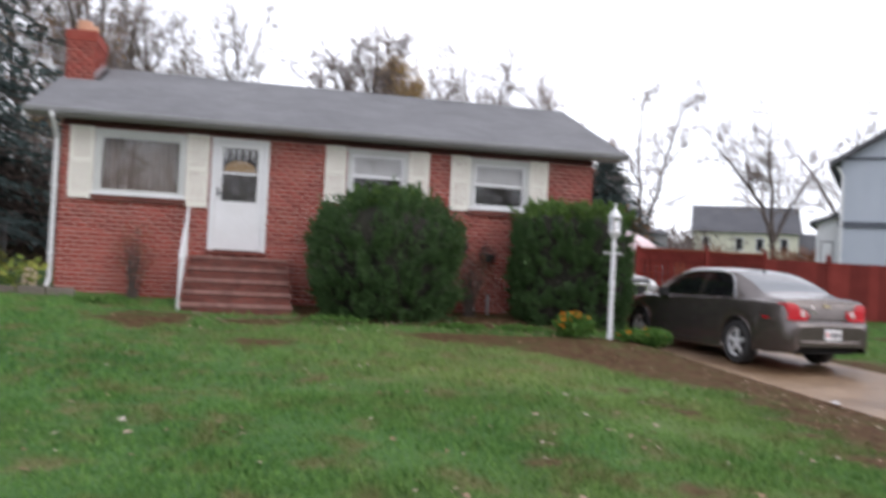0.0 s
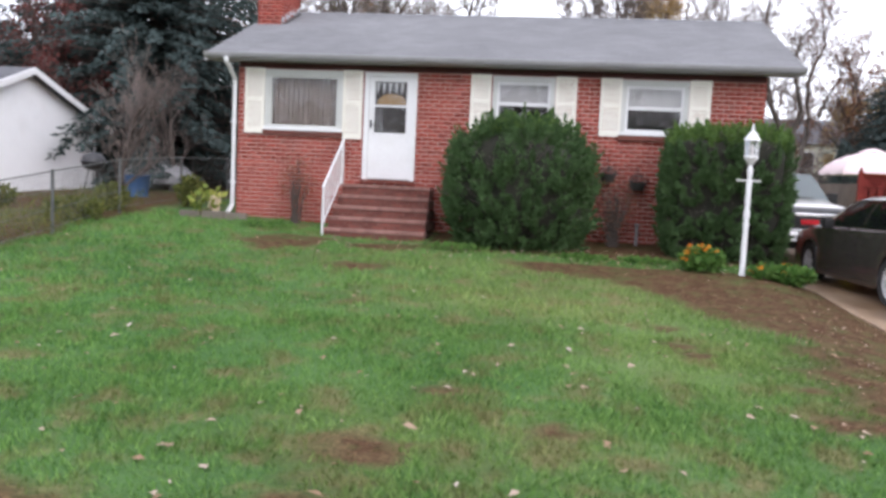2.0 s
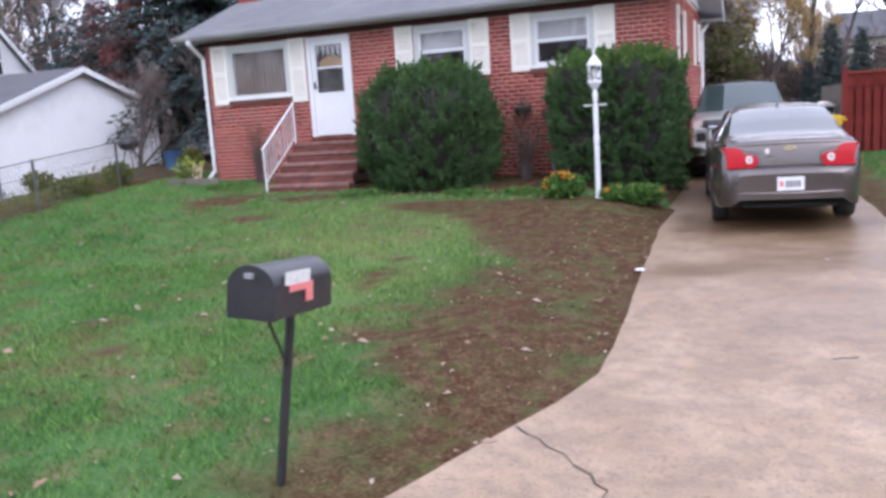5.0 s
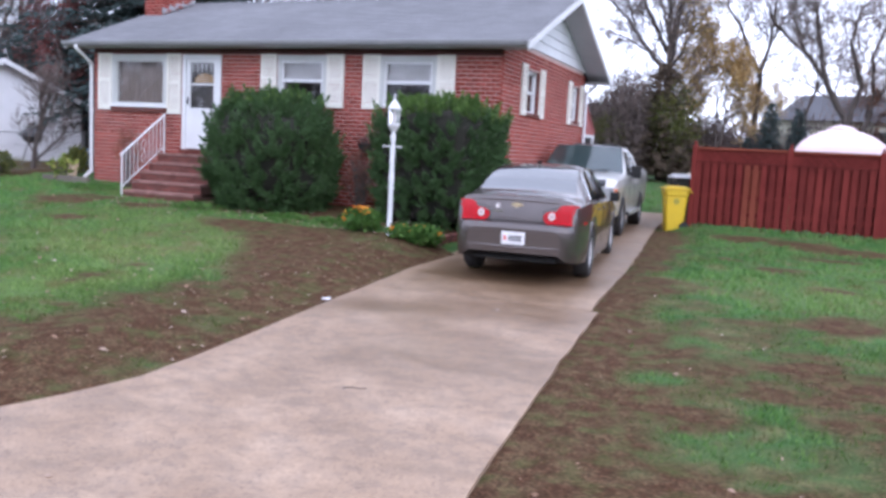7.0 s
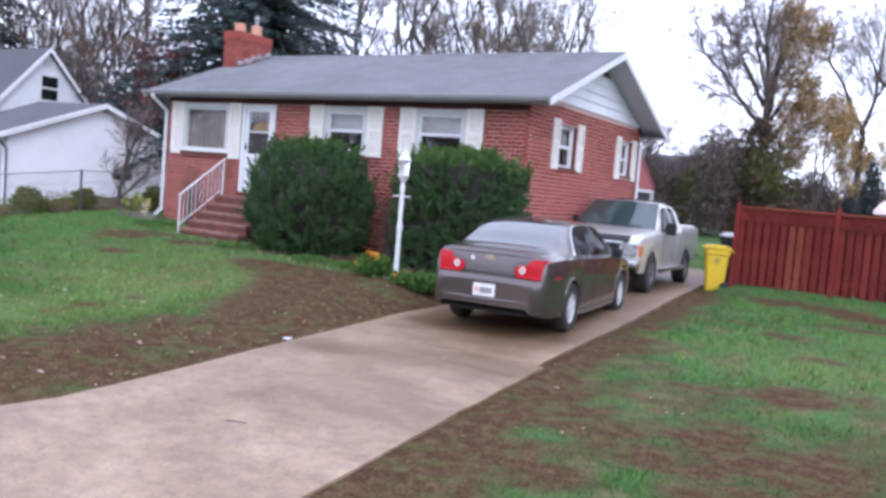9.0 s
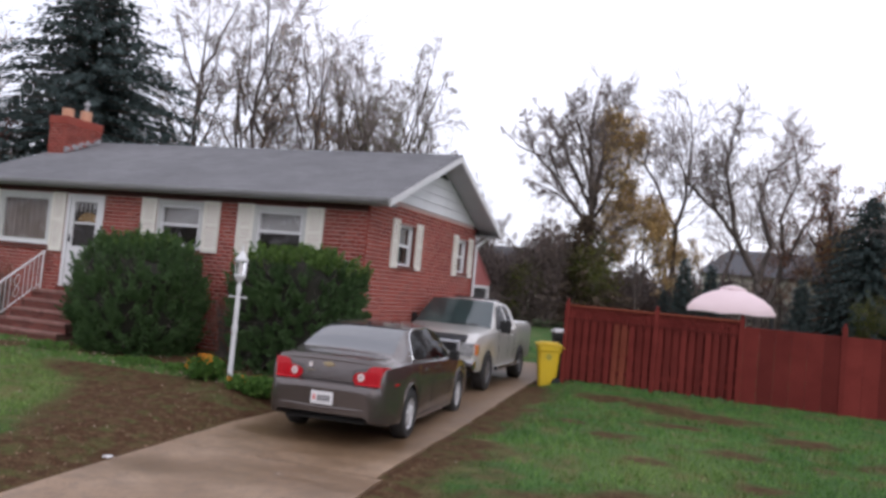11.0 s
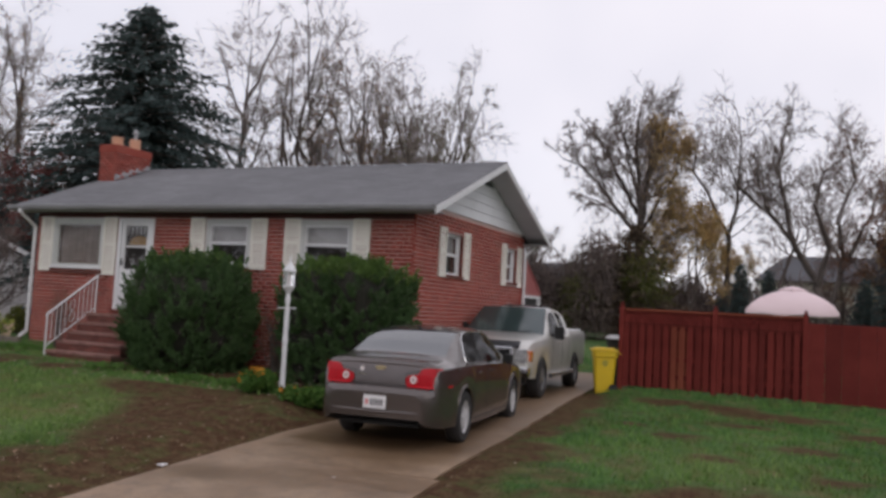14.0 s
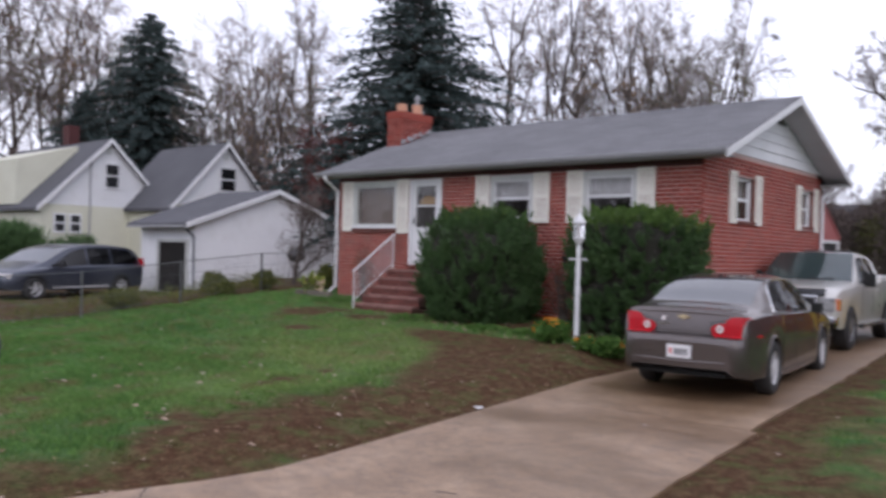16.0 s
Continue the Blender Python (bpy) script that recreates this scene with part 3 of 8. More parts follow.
def paleness(x, y):
    """0 in deep green turf, 1 where the lawn is thin and yellowish."""
    x, y = np.asarray(x, float), np.asarray(y, float)
    p = 0 * x
    for cx, cy, rx, ry, k in ((2.6, 10.6, 2.2, 2.2, 0.8), (4.0, 8.0, 1.2, 1.5, 0.7), (0.2, 12.2, 1.8, 1.0, 0.5), (2.0, 5.0, 2.2, 0.9, 0.35), (12.2, 12.8, 1.8, 1.6, 0.35)):
        p = np.maximum(p, k * np.exp(-((x - cx) / rx) ** 2 - ((y - cy) / ry) ** 2))
    return np.clip(p * (0.35 + 1.3 * mottle(x * 0.8, y * 0.8, 11)), 0, 1)


def grid_axis(lo, hi, step, far):
    inner = np.arange(lo, hi + 1e-6, step)
    out = np.array([0.6, 1.5, 3, 5, 8, 14, 24, 40, 70, 120, 220, 400])
    return np.concatenate([lo - out[::-1][out[::-1] <= far], inner, hi + out[out <= far]])


gx, gy = grid_axis(-8.0, 20.0, 0.16, 400), grid_axis(-2.1, 21.5, 0.16, 400)
GX, GY = np.meshgrid(gx, gy)
bumps = np.array([noise.noise((x * 0.8, y * 0.8, 0)) for x, y in zip(GX.ravel(), GY.ravel())]).reshape(GX.shape) * 0.02
by_drive = (GX > edge_left(GY) - 0.35) & (GX < edge_right(GY) + 0.35) & (GY > -2.2) & (GY < 26)
bumps = np.where(by_drive, -0.003 + 0.25 * bumps, bumps)
on_drive = (GX > edge_left(GY) + 0.10) & (GX < edge_right(GY) - 0.10) & (GY > -1.9) & (GY < 26)
GZ = np.where(on_drive, height(7.6 + 0 * GX, GY) - 0.06, height(GX, GY) + bumps)
nx_, ny_ = len(gx), len(gy)
idx = np.arange(nx_ * ny_).reshape(ny_, nx_)
quads = np.stack([idx[:-1, :-1], idx[:-1, 1:], idx[1:, 1:], idx[1:, :-1]], -1).reshape(-1, 4)
ground = raw("ground", np.stack([GX.ravel(), GY.ravel(), GZ.ravel()], -1), quads, LAWN, smooth=True)
tagged(ground, "green lawn with brown bare soil patches and fallen leaves", "ground", kind="structure")
bare_attr = ground.data.attributes.new("bare", "FLOAT", "POINT")
bare_attr.data.foreach_set("value", bareness(GX, GY).ravel().astype(np.float32))


pale_attr = ground.data.attributes.new("pale", "FLOAT", "POINT")
pale_attr.data.foreach_set("value", paleness(GX, GY).ravel().astype(np.float32))


def gz(x, y):
    return float(height(np.float64(x), np.float64(y)))


# ---- drive ----
def damp_attribute(ob):
    """Wet ground that has not dried: round the parked car and along the joint."""
    co = np.array([tuple(v.co) for v in ob.data.vertices]) + np.array((8.0, 8.0, 0.0))
    x, y = co[:, 0], co[:, 1]
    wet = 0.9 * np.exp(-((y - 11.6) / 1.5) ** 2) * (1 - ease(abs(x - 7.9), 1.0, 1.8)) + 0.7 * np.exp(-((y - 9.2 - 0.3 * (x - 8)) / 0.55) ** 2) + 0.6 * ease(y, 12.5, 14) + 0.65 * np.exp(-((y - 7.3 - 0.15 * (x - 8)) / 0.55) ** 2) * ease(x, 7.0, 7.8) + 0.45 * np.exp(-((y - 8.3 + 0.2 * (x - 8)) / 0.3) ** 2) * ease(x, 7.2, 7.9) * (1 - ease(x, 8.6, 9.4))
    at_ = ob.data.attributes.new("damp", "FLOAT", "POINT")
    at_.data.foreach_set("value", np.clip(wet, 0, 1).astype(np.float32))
    return ob


drive = thing("driveway", 8.0, 8.0, 0.0, label="damp tan concrete driveway with dark stains and joints", category="driveway", kind="structure")
joints = [-1.8, 9.99, 13.4, 16.8, 20.4, 25.5]
for y0, y1 in zip(joints[:-1], joints[1:]):
    bm = B()
    rows, n_y, n_x = [], max(4, int((y1 - y0) / 0.3)), 8
    for iy in range(n_y + 1):
        y = y0 + 0.006 + (y1 - y0 - 0.012) * iy / n_y
        a, c = float(edge_left(np.float64(y))), float(edge_right(np.float64(min(y, y1 - 0.02))))
        wob_a, wob_c = 0.02 * noise.noise((y * 1.7, 0, 3)), 0.02 * noise.noise((y * 2.1, 5, 3))
        rows.append([bm.verts.new((a + wob_a + (c + wob_c - a - wob_a) * ix / n_x, y, gz(7.6, y) + 0.02)) for ix in range(n_x + 1)])
    top = [bm.faces.new((p[i], p[i + 1], q[i + 1], q[i])) for p, q in zip(rows[:-1], rows[1:]) for i in range(n_x)]
    low = bmesh.ops.extrude_face_region(bm, geom=top)
    for v in low["geom"]:
        if isinstance(v, bmesh.types.BMVert):
            v.co.z -= 0.12
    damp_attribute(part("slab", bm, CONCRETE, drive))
bm = B()
crack = [(6.34, 4.72), (6.44, 4.62), (6.52, 4.58), (6.60, 4.47), (6.72, 4.40), (6.80, 4.27), (6.92, 4.18), (6.96, 4.08), (7.04, 4.02), (7.02, 3.88), (7.09, 3.70), (7.07, 3.4), (7.15, 3.0)]
for (x0, y0), (x1, y1) in zip(crack[:-1], crack[1:]):
    w = 0.0055 + 0.0025 * math.sin(x0 * 40)
    d = Vector((y1 - y0, x0 - x1)).normalized() * w
    z0, z1 = gz(7.6, y0) + 0.024, gz(7.6, y1) + 0.024
    bm.faces.new([bm.verts.new(p) for p in ((x0 - d.x, y0 - d.y, z0), (x1 - d.x, y1 - d.y, z1), (x1 + d.x, y1 + d.y, z1), (x0 + d.x, y0 + d.y, z0))])
part("crack", bm, CRACK, drive, "dark dirt-filled crack")

# ---- the brick house ----
HX0, HX1, HY0, HY1 = -3.98, 6.10, 15.85, 22.55
WALL_TOP, FLOOR = 3.86, 1.60
EAVE_Y0, EAVE_Y1, RIDGE_Y, EAVE_Z, RIDGE_Z = 15.50, 23.06, 19.28, 3.92, 5.42
RAKE_X0, RAKE_X1 = -4.52, 6.66
house = thing("brick_house", 1.0, 19.0, 0.6, label="single-storey red brick house with grey shingle roof and cream shutters", category="house")
# openings as (from, to, bottom, top) along each wall
FRONT = [(-3.42, -1.84, 2.50, 3.68), (-1.40, -0.36, FLOOR, 3.68), (1.10, 2.28, 2.66, 3.68), (3.52, 4.74, 2.66, 3.68)]
SIDE = [(17.36, 18.30, 2.68, 3.62), (21.14, 21.98, 2.72, 3.62)]


def pierced(a0, a1, z0, z1, holes, put, depth):
    """One connected wall from a0 to a1 with its holes cut through; depth is the vector to its back."""
    bm = B()
    xs = sorted({a0, a1, *[h[0] for h in holes], *[h[1] for h in holes]})
    zs = sorted({z0, z1, *[h[2] for h in holes], *[h[3] for h in holes]})
    vs = {(x, z): bm.verts.new(put(x, z)) for x in xs for z in zs}
    cells = []
    for p, q in zip(xs[:-1], xs[1:]):
        for lo, hi in zip(zs[:-1], zs[1:]):
            if not any(h[0] <= p and h[1] >= q and h[2] <= lo and h[3] >= hi for h in holes):
                cells.append(bm.faces.new((vs[p, lo], vs[q, lo], vs[q, hi], vs[p, hi])))
    back = bmesh.ops.extrude_face_region(bm, geom=cells)
    for v in back["geom"]:
        if isinstance(v, bmesh.types.BMVert):
            v.co += Vector(depth)
    return bm


wall_front = pierced(HX0, HX1, 0.3, WALL_TOP, FRONT, lambda a, z: (a, HY0 + 0.002, z), (0, 0.242, 0))
wall_side = pierced(HY0 + 0.25, HY1 - 0.25, 0.1, 4.06, SIDE, lambda a, z: (HX1 - 0.002, a, z), (-0.242, 0, 0))
wall_front = part("front_wall", wall_front, MORTAR, house, "red brick wall with pale mortar joints")
wall_side = part("side_wall", wall_side, MORTAR, house, "red brick wall with raked joints")
part("back_wall", box(B(), HX0 + 0.01, HX1 - 0.01, HY1 - 0.25, HY1, 0.2, WALL_TOP), BRICK, house)
part("left_wall", box(B(), HX0, HX0 + 0.25, HY0 + 0.25, HY1 - 0.25, 0.2, 4.06), BRICK, house)
# Rooms behind the panes, their dimness put into the near-black colour.
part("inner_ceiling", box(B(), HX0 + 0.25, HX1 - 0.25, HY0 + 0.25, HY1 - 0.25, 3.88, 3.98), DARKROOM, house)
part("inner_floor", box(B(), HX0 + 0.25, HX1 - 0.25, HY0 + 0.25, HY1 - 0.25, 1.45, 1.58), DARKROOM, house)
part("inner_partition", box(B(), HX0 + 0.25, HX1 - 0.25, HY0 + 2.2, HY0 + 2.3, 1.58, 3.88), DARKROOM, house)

# gable of white boards, with a dark vent under the ridge
slope = (RIDGE_Z - EAVE_Z) / (RIDGE_Y - EAVE_Y0)
g_low, board_h = 4.06, 0.215
zc = g_low
while zc < RIDGE_Z - 0.28:
    top = min(zc + board_h, RIDGE_Z - 0.14)
    def at(z):
        return EAVE_Y0 + (z + 0.13 - EAVE_Z) / slope, 2 * RIDGE_Y - EAVE_Y0 - (z + 0.13 - EAVE_Z) / slope
    (a0, a1), (b0, b1) = at(zc), at(top)
    bm = B()
    vs = [bm.verts.new(p) for p in ((HX1 + 0.035, a0, zc), (HX1 + 0.035, a1, zc), (HX1 + 0.008, b1, top), (HX1 + 0.008, b0, top), (HX1 - 0.1, a0, zc), (HX1 - 0.1, a1, zc), (HX1 - 0.1, b1, top), (HX1 - 0.1, b0, top))]
    for f in ((0, 1, 2, 3), (0, 4, 5, 1), (3, 2, 6, 7), (4, 7, 6, 5), (0, 3, 7, 4), (1, 5, 6, 2)):
        bm.faces.new([vs[k] for k in f])
    part("gable_board", bm, SIDING, house, "white painted gable siding board")
    zc += board_h
vent = slab(B(), [(RIDGE_Y - 0.72, 4.93), (RIDGE_Y + 0.72, 4.93), (RIDGE_Y, 5.2)], "x", HX1 + 0.03, HX1 + 0.045)
part("gable_vent", vent, DARKROOM, house, "dark louvred attic vent")
part("gable_backing", slab(B(), [(EAVE_Y0 + 0.5, 4.07), (EAVE_Y1 - 0.5, 4.07), (RIDGE_Y, 5.2)], "x", HX0 + 0.02, HX0 + 0.12), SIDING, house)

# roof: deck, shingle courses, rake and fascia boards, soffit, gutter
def roof_point(v, lift=0.0):
    """v from -1 at the front eave over 0 at the ridge to 1 at the back eave."""
    y = RIDGE_Y + v * (RIDGE_Y - EAVE_Y0)
    return y, RIDGE_Z - abs(v) * (RIDGE_Z - EAVE_Z) + lift


yA, zA = roof_point(-1)
yC, zC = roof_point(1)
roof = part("roof", slab(B(), [(yA, zA), (RIDGE_Y, RIDGE_Z), (yC, zC), (yC, zC - 0.09), (RIDGE_Y, RIDGE_Z - 0.09), (yA, zA - 0.09)], "x", RAKE_X0, RAKE_X1), DARKROOF, house, "low gable roof of weathered grey shingles")
rng = np.random.default_rng(5)
verts, faces = [], []
course = 0.135
n_course = int(math.hypot(RIDGE_Y - EAVE_Y0, RIDGE_Z - EAVE_Z) / course)
for side in (-1, 1):
    for k in range(n_course + 1):
        v0, v1 = side * (1.012 - k / n_course * 1.0), side * max(0.0, 1.012 - (k + 1.25) / n_course)
        (y0, z0), (y1, z1) = roof_point(v0), roof_point(v1)
        if side > 0 and k % 2:
            continue
        xs = np.arange(RAKE_X0 - 0.02 + (k % 3) * 0.1 - 0.3, RAKE_X1 + 0.02, 0.305)
        for x in xs:
            a, c = max(x, RAKE_X0 - 0.02), min(x + 0.299, RAKE_X1 + 0.02)
            if c - a < 0.02:
                continue
            up = 0.014 + rng.uniform(0, 0.004)
            i = len(verts)
            verts += [(a, y0, z0 + up), (c, y0, z0 + up), (c, y1, z1 + 0.006), (a, y1, z1 + 0.006), (a, y0, z0 + 0.001), (c, y0, z0 + 0.001)]
            faces += [(i, i + 1, i + 2, i + 3), (i + 4, i + 5, i + 1, i)]
verts = np.array(verts) - np.array((1.0, 19.0, 0.6))
sh = raw("shingle", verts, faces, SHINGLE, roof)
sh["kind"] = "stuff"
part("ridge_cap", slab(B(), [(RIDGE_Y - 0.14, RIDGE_Z - 0.03), (RIDGE_Y, RIDGE_Z + 0.03), (RIDGE_Y + 0.14, RIDGE_Z - 0.03), (RIDGE_Y, RIDGE_Z - 0.01)], "x", RAKE_X0 - 0.02, RAKE_X1 + 0.02), SHINGLE, house)
for x0, x1 in ((RAKE_X1 - 0.004, RAKE_X1 + 0.03), (RAKE_X0 - 0.03, RAKE_X0 + 0.004)):
    for v in (-1, 1):
        (ya, za), (yb, zb) = roof_point(v), roof_point(0)
        part("rake_board", slab(B(), [(ya, za - 0.005), (yb, zb - 0.005), (yb, zb - 0.15), (ya, za - 0.15)], "x", x0, x1), WHITE, house, "white rake board")
for x0, x1 in ((HX1 + 0.012, RAKE_X1 - 0.006), (RAKE_X0 + 0.006, HX0 - 0.012)):
    for v in (-1, 1):
        (ya, za), (yb, zb) = roof_point(v), roof_point(0)
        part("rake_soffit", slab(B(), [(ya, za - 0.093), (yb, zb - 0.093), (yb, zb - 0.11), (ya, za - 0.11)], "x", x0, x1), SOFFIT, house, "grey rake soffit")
# Dark maroon band along the top of the front wall.
part("eave_band", box(B(), HX0 + 0.02, HX1 - 0.02, HY0 - 0.022, HY0 + 0.001, 3.70, 3.814), MAROON, house, "dark maroon band under the eave")
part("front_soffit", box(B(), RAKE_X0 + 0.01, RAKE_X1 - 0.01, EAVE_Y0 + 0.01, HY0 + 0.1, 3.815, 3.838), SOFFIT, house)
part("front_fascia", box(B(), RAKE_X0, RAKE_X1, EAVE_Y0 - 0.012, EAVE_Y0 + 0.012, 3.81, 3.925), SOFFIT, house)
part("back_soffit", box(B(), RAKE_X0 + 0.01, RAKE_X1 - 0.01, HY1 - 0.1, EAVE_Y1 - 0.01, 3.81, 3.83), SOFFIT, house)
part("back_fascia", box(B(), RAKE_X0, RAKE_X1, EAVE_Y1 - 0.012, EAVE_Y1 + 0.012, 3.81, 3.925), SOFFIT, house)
for y, s in ((EAVE_Y0 - 0.012, -1), (EAVE_Y1 + 0.012, 1)):
    prof = [(y, 3.925), (y + s * 0.115, 3.935), (y + s * 0.115, 3.915), (y + s * 0.10, 3.87), (y + s * 0.075, 3.835), (y, 3.83), (y, 3.85), (y + s * 0.07, 3.85), (y + s * 0.09, 3.88), (y + s * 0.10, 3.918), (y, 3.91)]
    part("gutter", slab(B(), prof, "x", RAKE_X0 - 0.01, RAKE_X1 + 0.01), GUTTER, house, "aged grey metal gutter")


def downspout(x, y, out_y, zg):
    bm = B()
    for a, b in (((x, out_y, 3.84), (x, out_y, 3.76)), ((x, out_y, 3.77), (x, y, 3.46)), ((x, y, 3.47), (x, y, zg + 0.2)), ((x, y, zg + 0.21), (x, y - 0.22, zg + 0.06))):
        rod(bm, a, b, 0.042, n=8)
    for z in (1.4, 2.6):
        box(bm, x - 0.055, x + 0.055, y - 0.05, y + 0.06, z, z + 0.03)
    part("downspout", bm, WHITE, house, "white metal downspout")


downspout(-4.05, 15.83, 15.36, 0.75)
bm = B()
for a, b in (((6.30, 22.88, 3.84), (6.30, 22.88, 3.76)), ((6.30, 22.88, 3.76), (6.16, 22.50, 3.52)), ((6.16, 22.50, 3.53), (6.16, 22.50, 0.62))):
    rod(bm, a, b, 0.042, n=8)
part("downspout", bm, WHITE, house, "white metal downspout")


def window_front(x0, x1, z0, z1, picture):
    w = part("window", box(B(), x0 - 0.01, x1 + 0.01, HY0 - 0.06, HY0 + 0.09, z0 - 0.005, z0 + 0.06), WHITE, house, "white painted wooden window with a sill")
    part("brick_sill", box(B(), x0 - 0.03, x1 + 0.03, HY0 - 0.05, HY0 + 0.10, z0 - 0.105, z0 - 0.006, 0.006), DARKBRICK, w, "dark red brick sill")
    y0, y1 = HY0 - 0.03, HY0 + 0.08
    bm = B()
    box(bm, x0, x0 + 0.085, y0, y1, z0 + 0.06, z1, 0.006)
    box(bm, x1 - 0.085, x1, y0, y1, z0 + 0.06, z1, 0.006)
    box(bm, x0 + 0.085, x1 - 0.085, y0, y1, z1 - 0.11, z1, 0.006)
    part("window_frame", bm, CASING, w)
    ix0, ix1, iz0, iz1 = x0 + 0.085, x1 - 0.085, z0 + 0.06, z1 - 0.11
    bm = B()
    s = 0.045
    box(bm, ix0, ix0 + s, y0 + 0.03, y1 - 0.01, iz0, iz1)
    box(bm, ix1 - s, ix1, y0 + 0.03, y1 - 0.01, iz0, iz1)
    box(bm, ix0 + s, ix1 - s, y0 + 0.03, y1 - 0.01, iz0, iz0 + s)
    box(bm, ix0 + s, ix1 - s, y0 + 0.03, y1 - 0.01, iz1 - s, iz1)
    part("sash", bm, WHITE if not picture else CASING, w)
    mid = iz0 + (iz1 - iz0) * 0.52
    if not picture:
        part("meeting_rail", box(B(), ix0 + s, ix1 - s, y0 + 0.025, y1 - 0.012, mid - 0.03, mid + 0.03), WHITE, w)
    pane = part("pane", box(B(), ix0 + s, ix1 - s, y0 + 0.05, y0 + 0.056, iz0 + s, iz1 - s), GLASS, w, "clear window pane")
    pane.visible_shadow = False
    bm = B()
    if picture:
        n = 70
        pts = [(ix0 + (ix1 - ix0) * k / n, y1 + 0.06 + 0.025 * math.sin(k * 1.25) + 0.012 * math.sin(k * 0.5)) for k in range(n + 1)]
        for (xa, ya), (xb, yb) in zip(pts[:-1], pts[1:]):
            bm.faces.new([bm.verts.new(p) for p in ((xa, ya, iz0 - 0.02), (xb, yb, iz0 - 0.02), (xb, yb, iz1 + 0.02), (xa, ya, iz1 + 0.02))])
        bmesh.ops.remove_doubles(bm, verts=bm.verts, dist=0.0005)
        part("curtain", bm, CURTAIN, w, "drawn grey-beige curtain", smooth=True)
    else:
        k, z = 0, iz1 + 0.01
        while z > mid - 0.02:
            box(bm, ix0 + 0.01, ix1 - 0.01, y1 + 0.03, y1 + 0.034 + 0.004 * (k % 2), z - 0.027, z)
            z -= 0.028
            k += 1
        part("blind", bm, BLIND, w, "half-drawn white blind")
    return w


window_front(*FRONT[0], True)
window_front(*FRONT[2], False)
window_front(*FRONT[3], False)


def window_side(y0, y1, z0, z1):
    w = part("window", box(B(), HX1 - 0.09, HX1 + 0.05, y0 - 0.02, y1 + 0.02, z0 - 0.005, z0 + 0.05), DARKBRICK, house, "white sash window over a red brick sill")
    x0, x1 = HX1 - 0.155, HX1 - 0.075
    # The darker brick puts the shade of the recess into the colour.
    part("reveal", box(B(), HX1 - 0.236, HX1 - 0.003, y1 - 0.006, y1 + 0.008, z0 + 0.05, z1), DARKBRICK, w, "brick reveal with its shade put into the colour")
    part("head_reveal", box(B(), HX1 - 0.236, HX1 - 0.003, y0, y1 - 0.006, z1 - 0.006, z1 + 0.008), DARKBRICK, w)
    bm = B()
    box(bm, x0, x1, y0, y0 + 0.07, z0 + 0.05, z1)
    box(bm, x0, x1, y1 - 0.07, y1, z0 + 0.05, z1)
    box(bm, x0, x1, y0 + 0.07, y1 - 0.07, z1 - 0.07, z1)
    part("window_frame", bm, WHITE, w)
    mid = (z0 + z1) / 2 + 0.02
    bm = B()
    box(bm, x0 + 0.01, x1 - 0.02, y0 + 0.07, y1 - 0.07, mid - 0.03, mid + 0.03)
    box(bm, x0 + 0.01, x1 - 0.02, y0 + 0.07, y1 - 0.07, z0 + 0.05, z0 + 0.11)
    for y in (y0 + 0.07, y1 - 0.11):
        box(bm, x0 + 0.01, x1 - 0.02, y, y + 0.04, z0 + 0.11, mid - 0.03)
        box(bm, x0 + 0.01, x1 - 0.02, y, y + 0.04, mid + 0.03, z1 - 0.07)
    part("sash", bm, WHITE, w)
    pane = part("pane", box(B(), x0 + 0.03, x0 + 0.036, y0 + 0.1, y1 - 0.1, z0 + 0.1, z1 - 0.07), GLASS, w, "clear window pane")
    pane.visible_shadow = False
    part("blind", box(B(), x0 - 0.06, x0 - 0.055, y0 + 0.05, y1 - 0.05, mid, z1), BLIND, w, "half-drawn white blind")


for s in SIDE:
    window_side(*s)


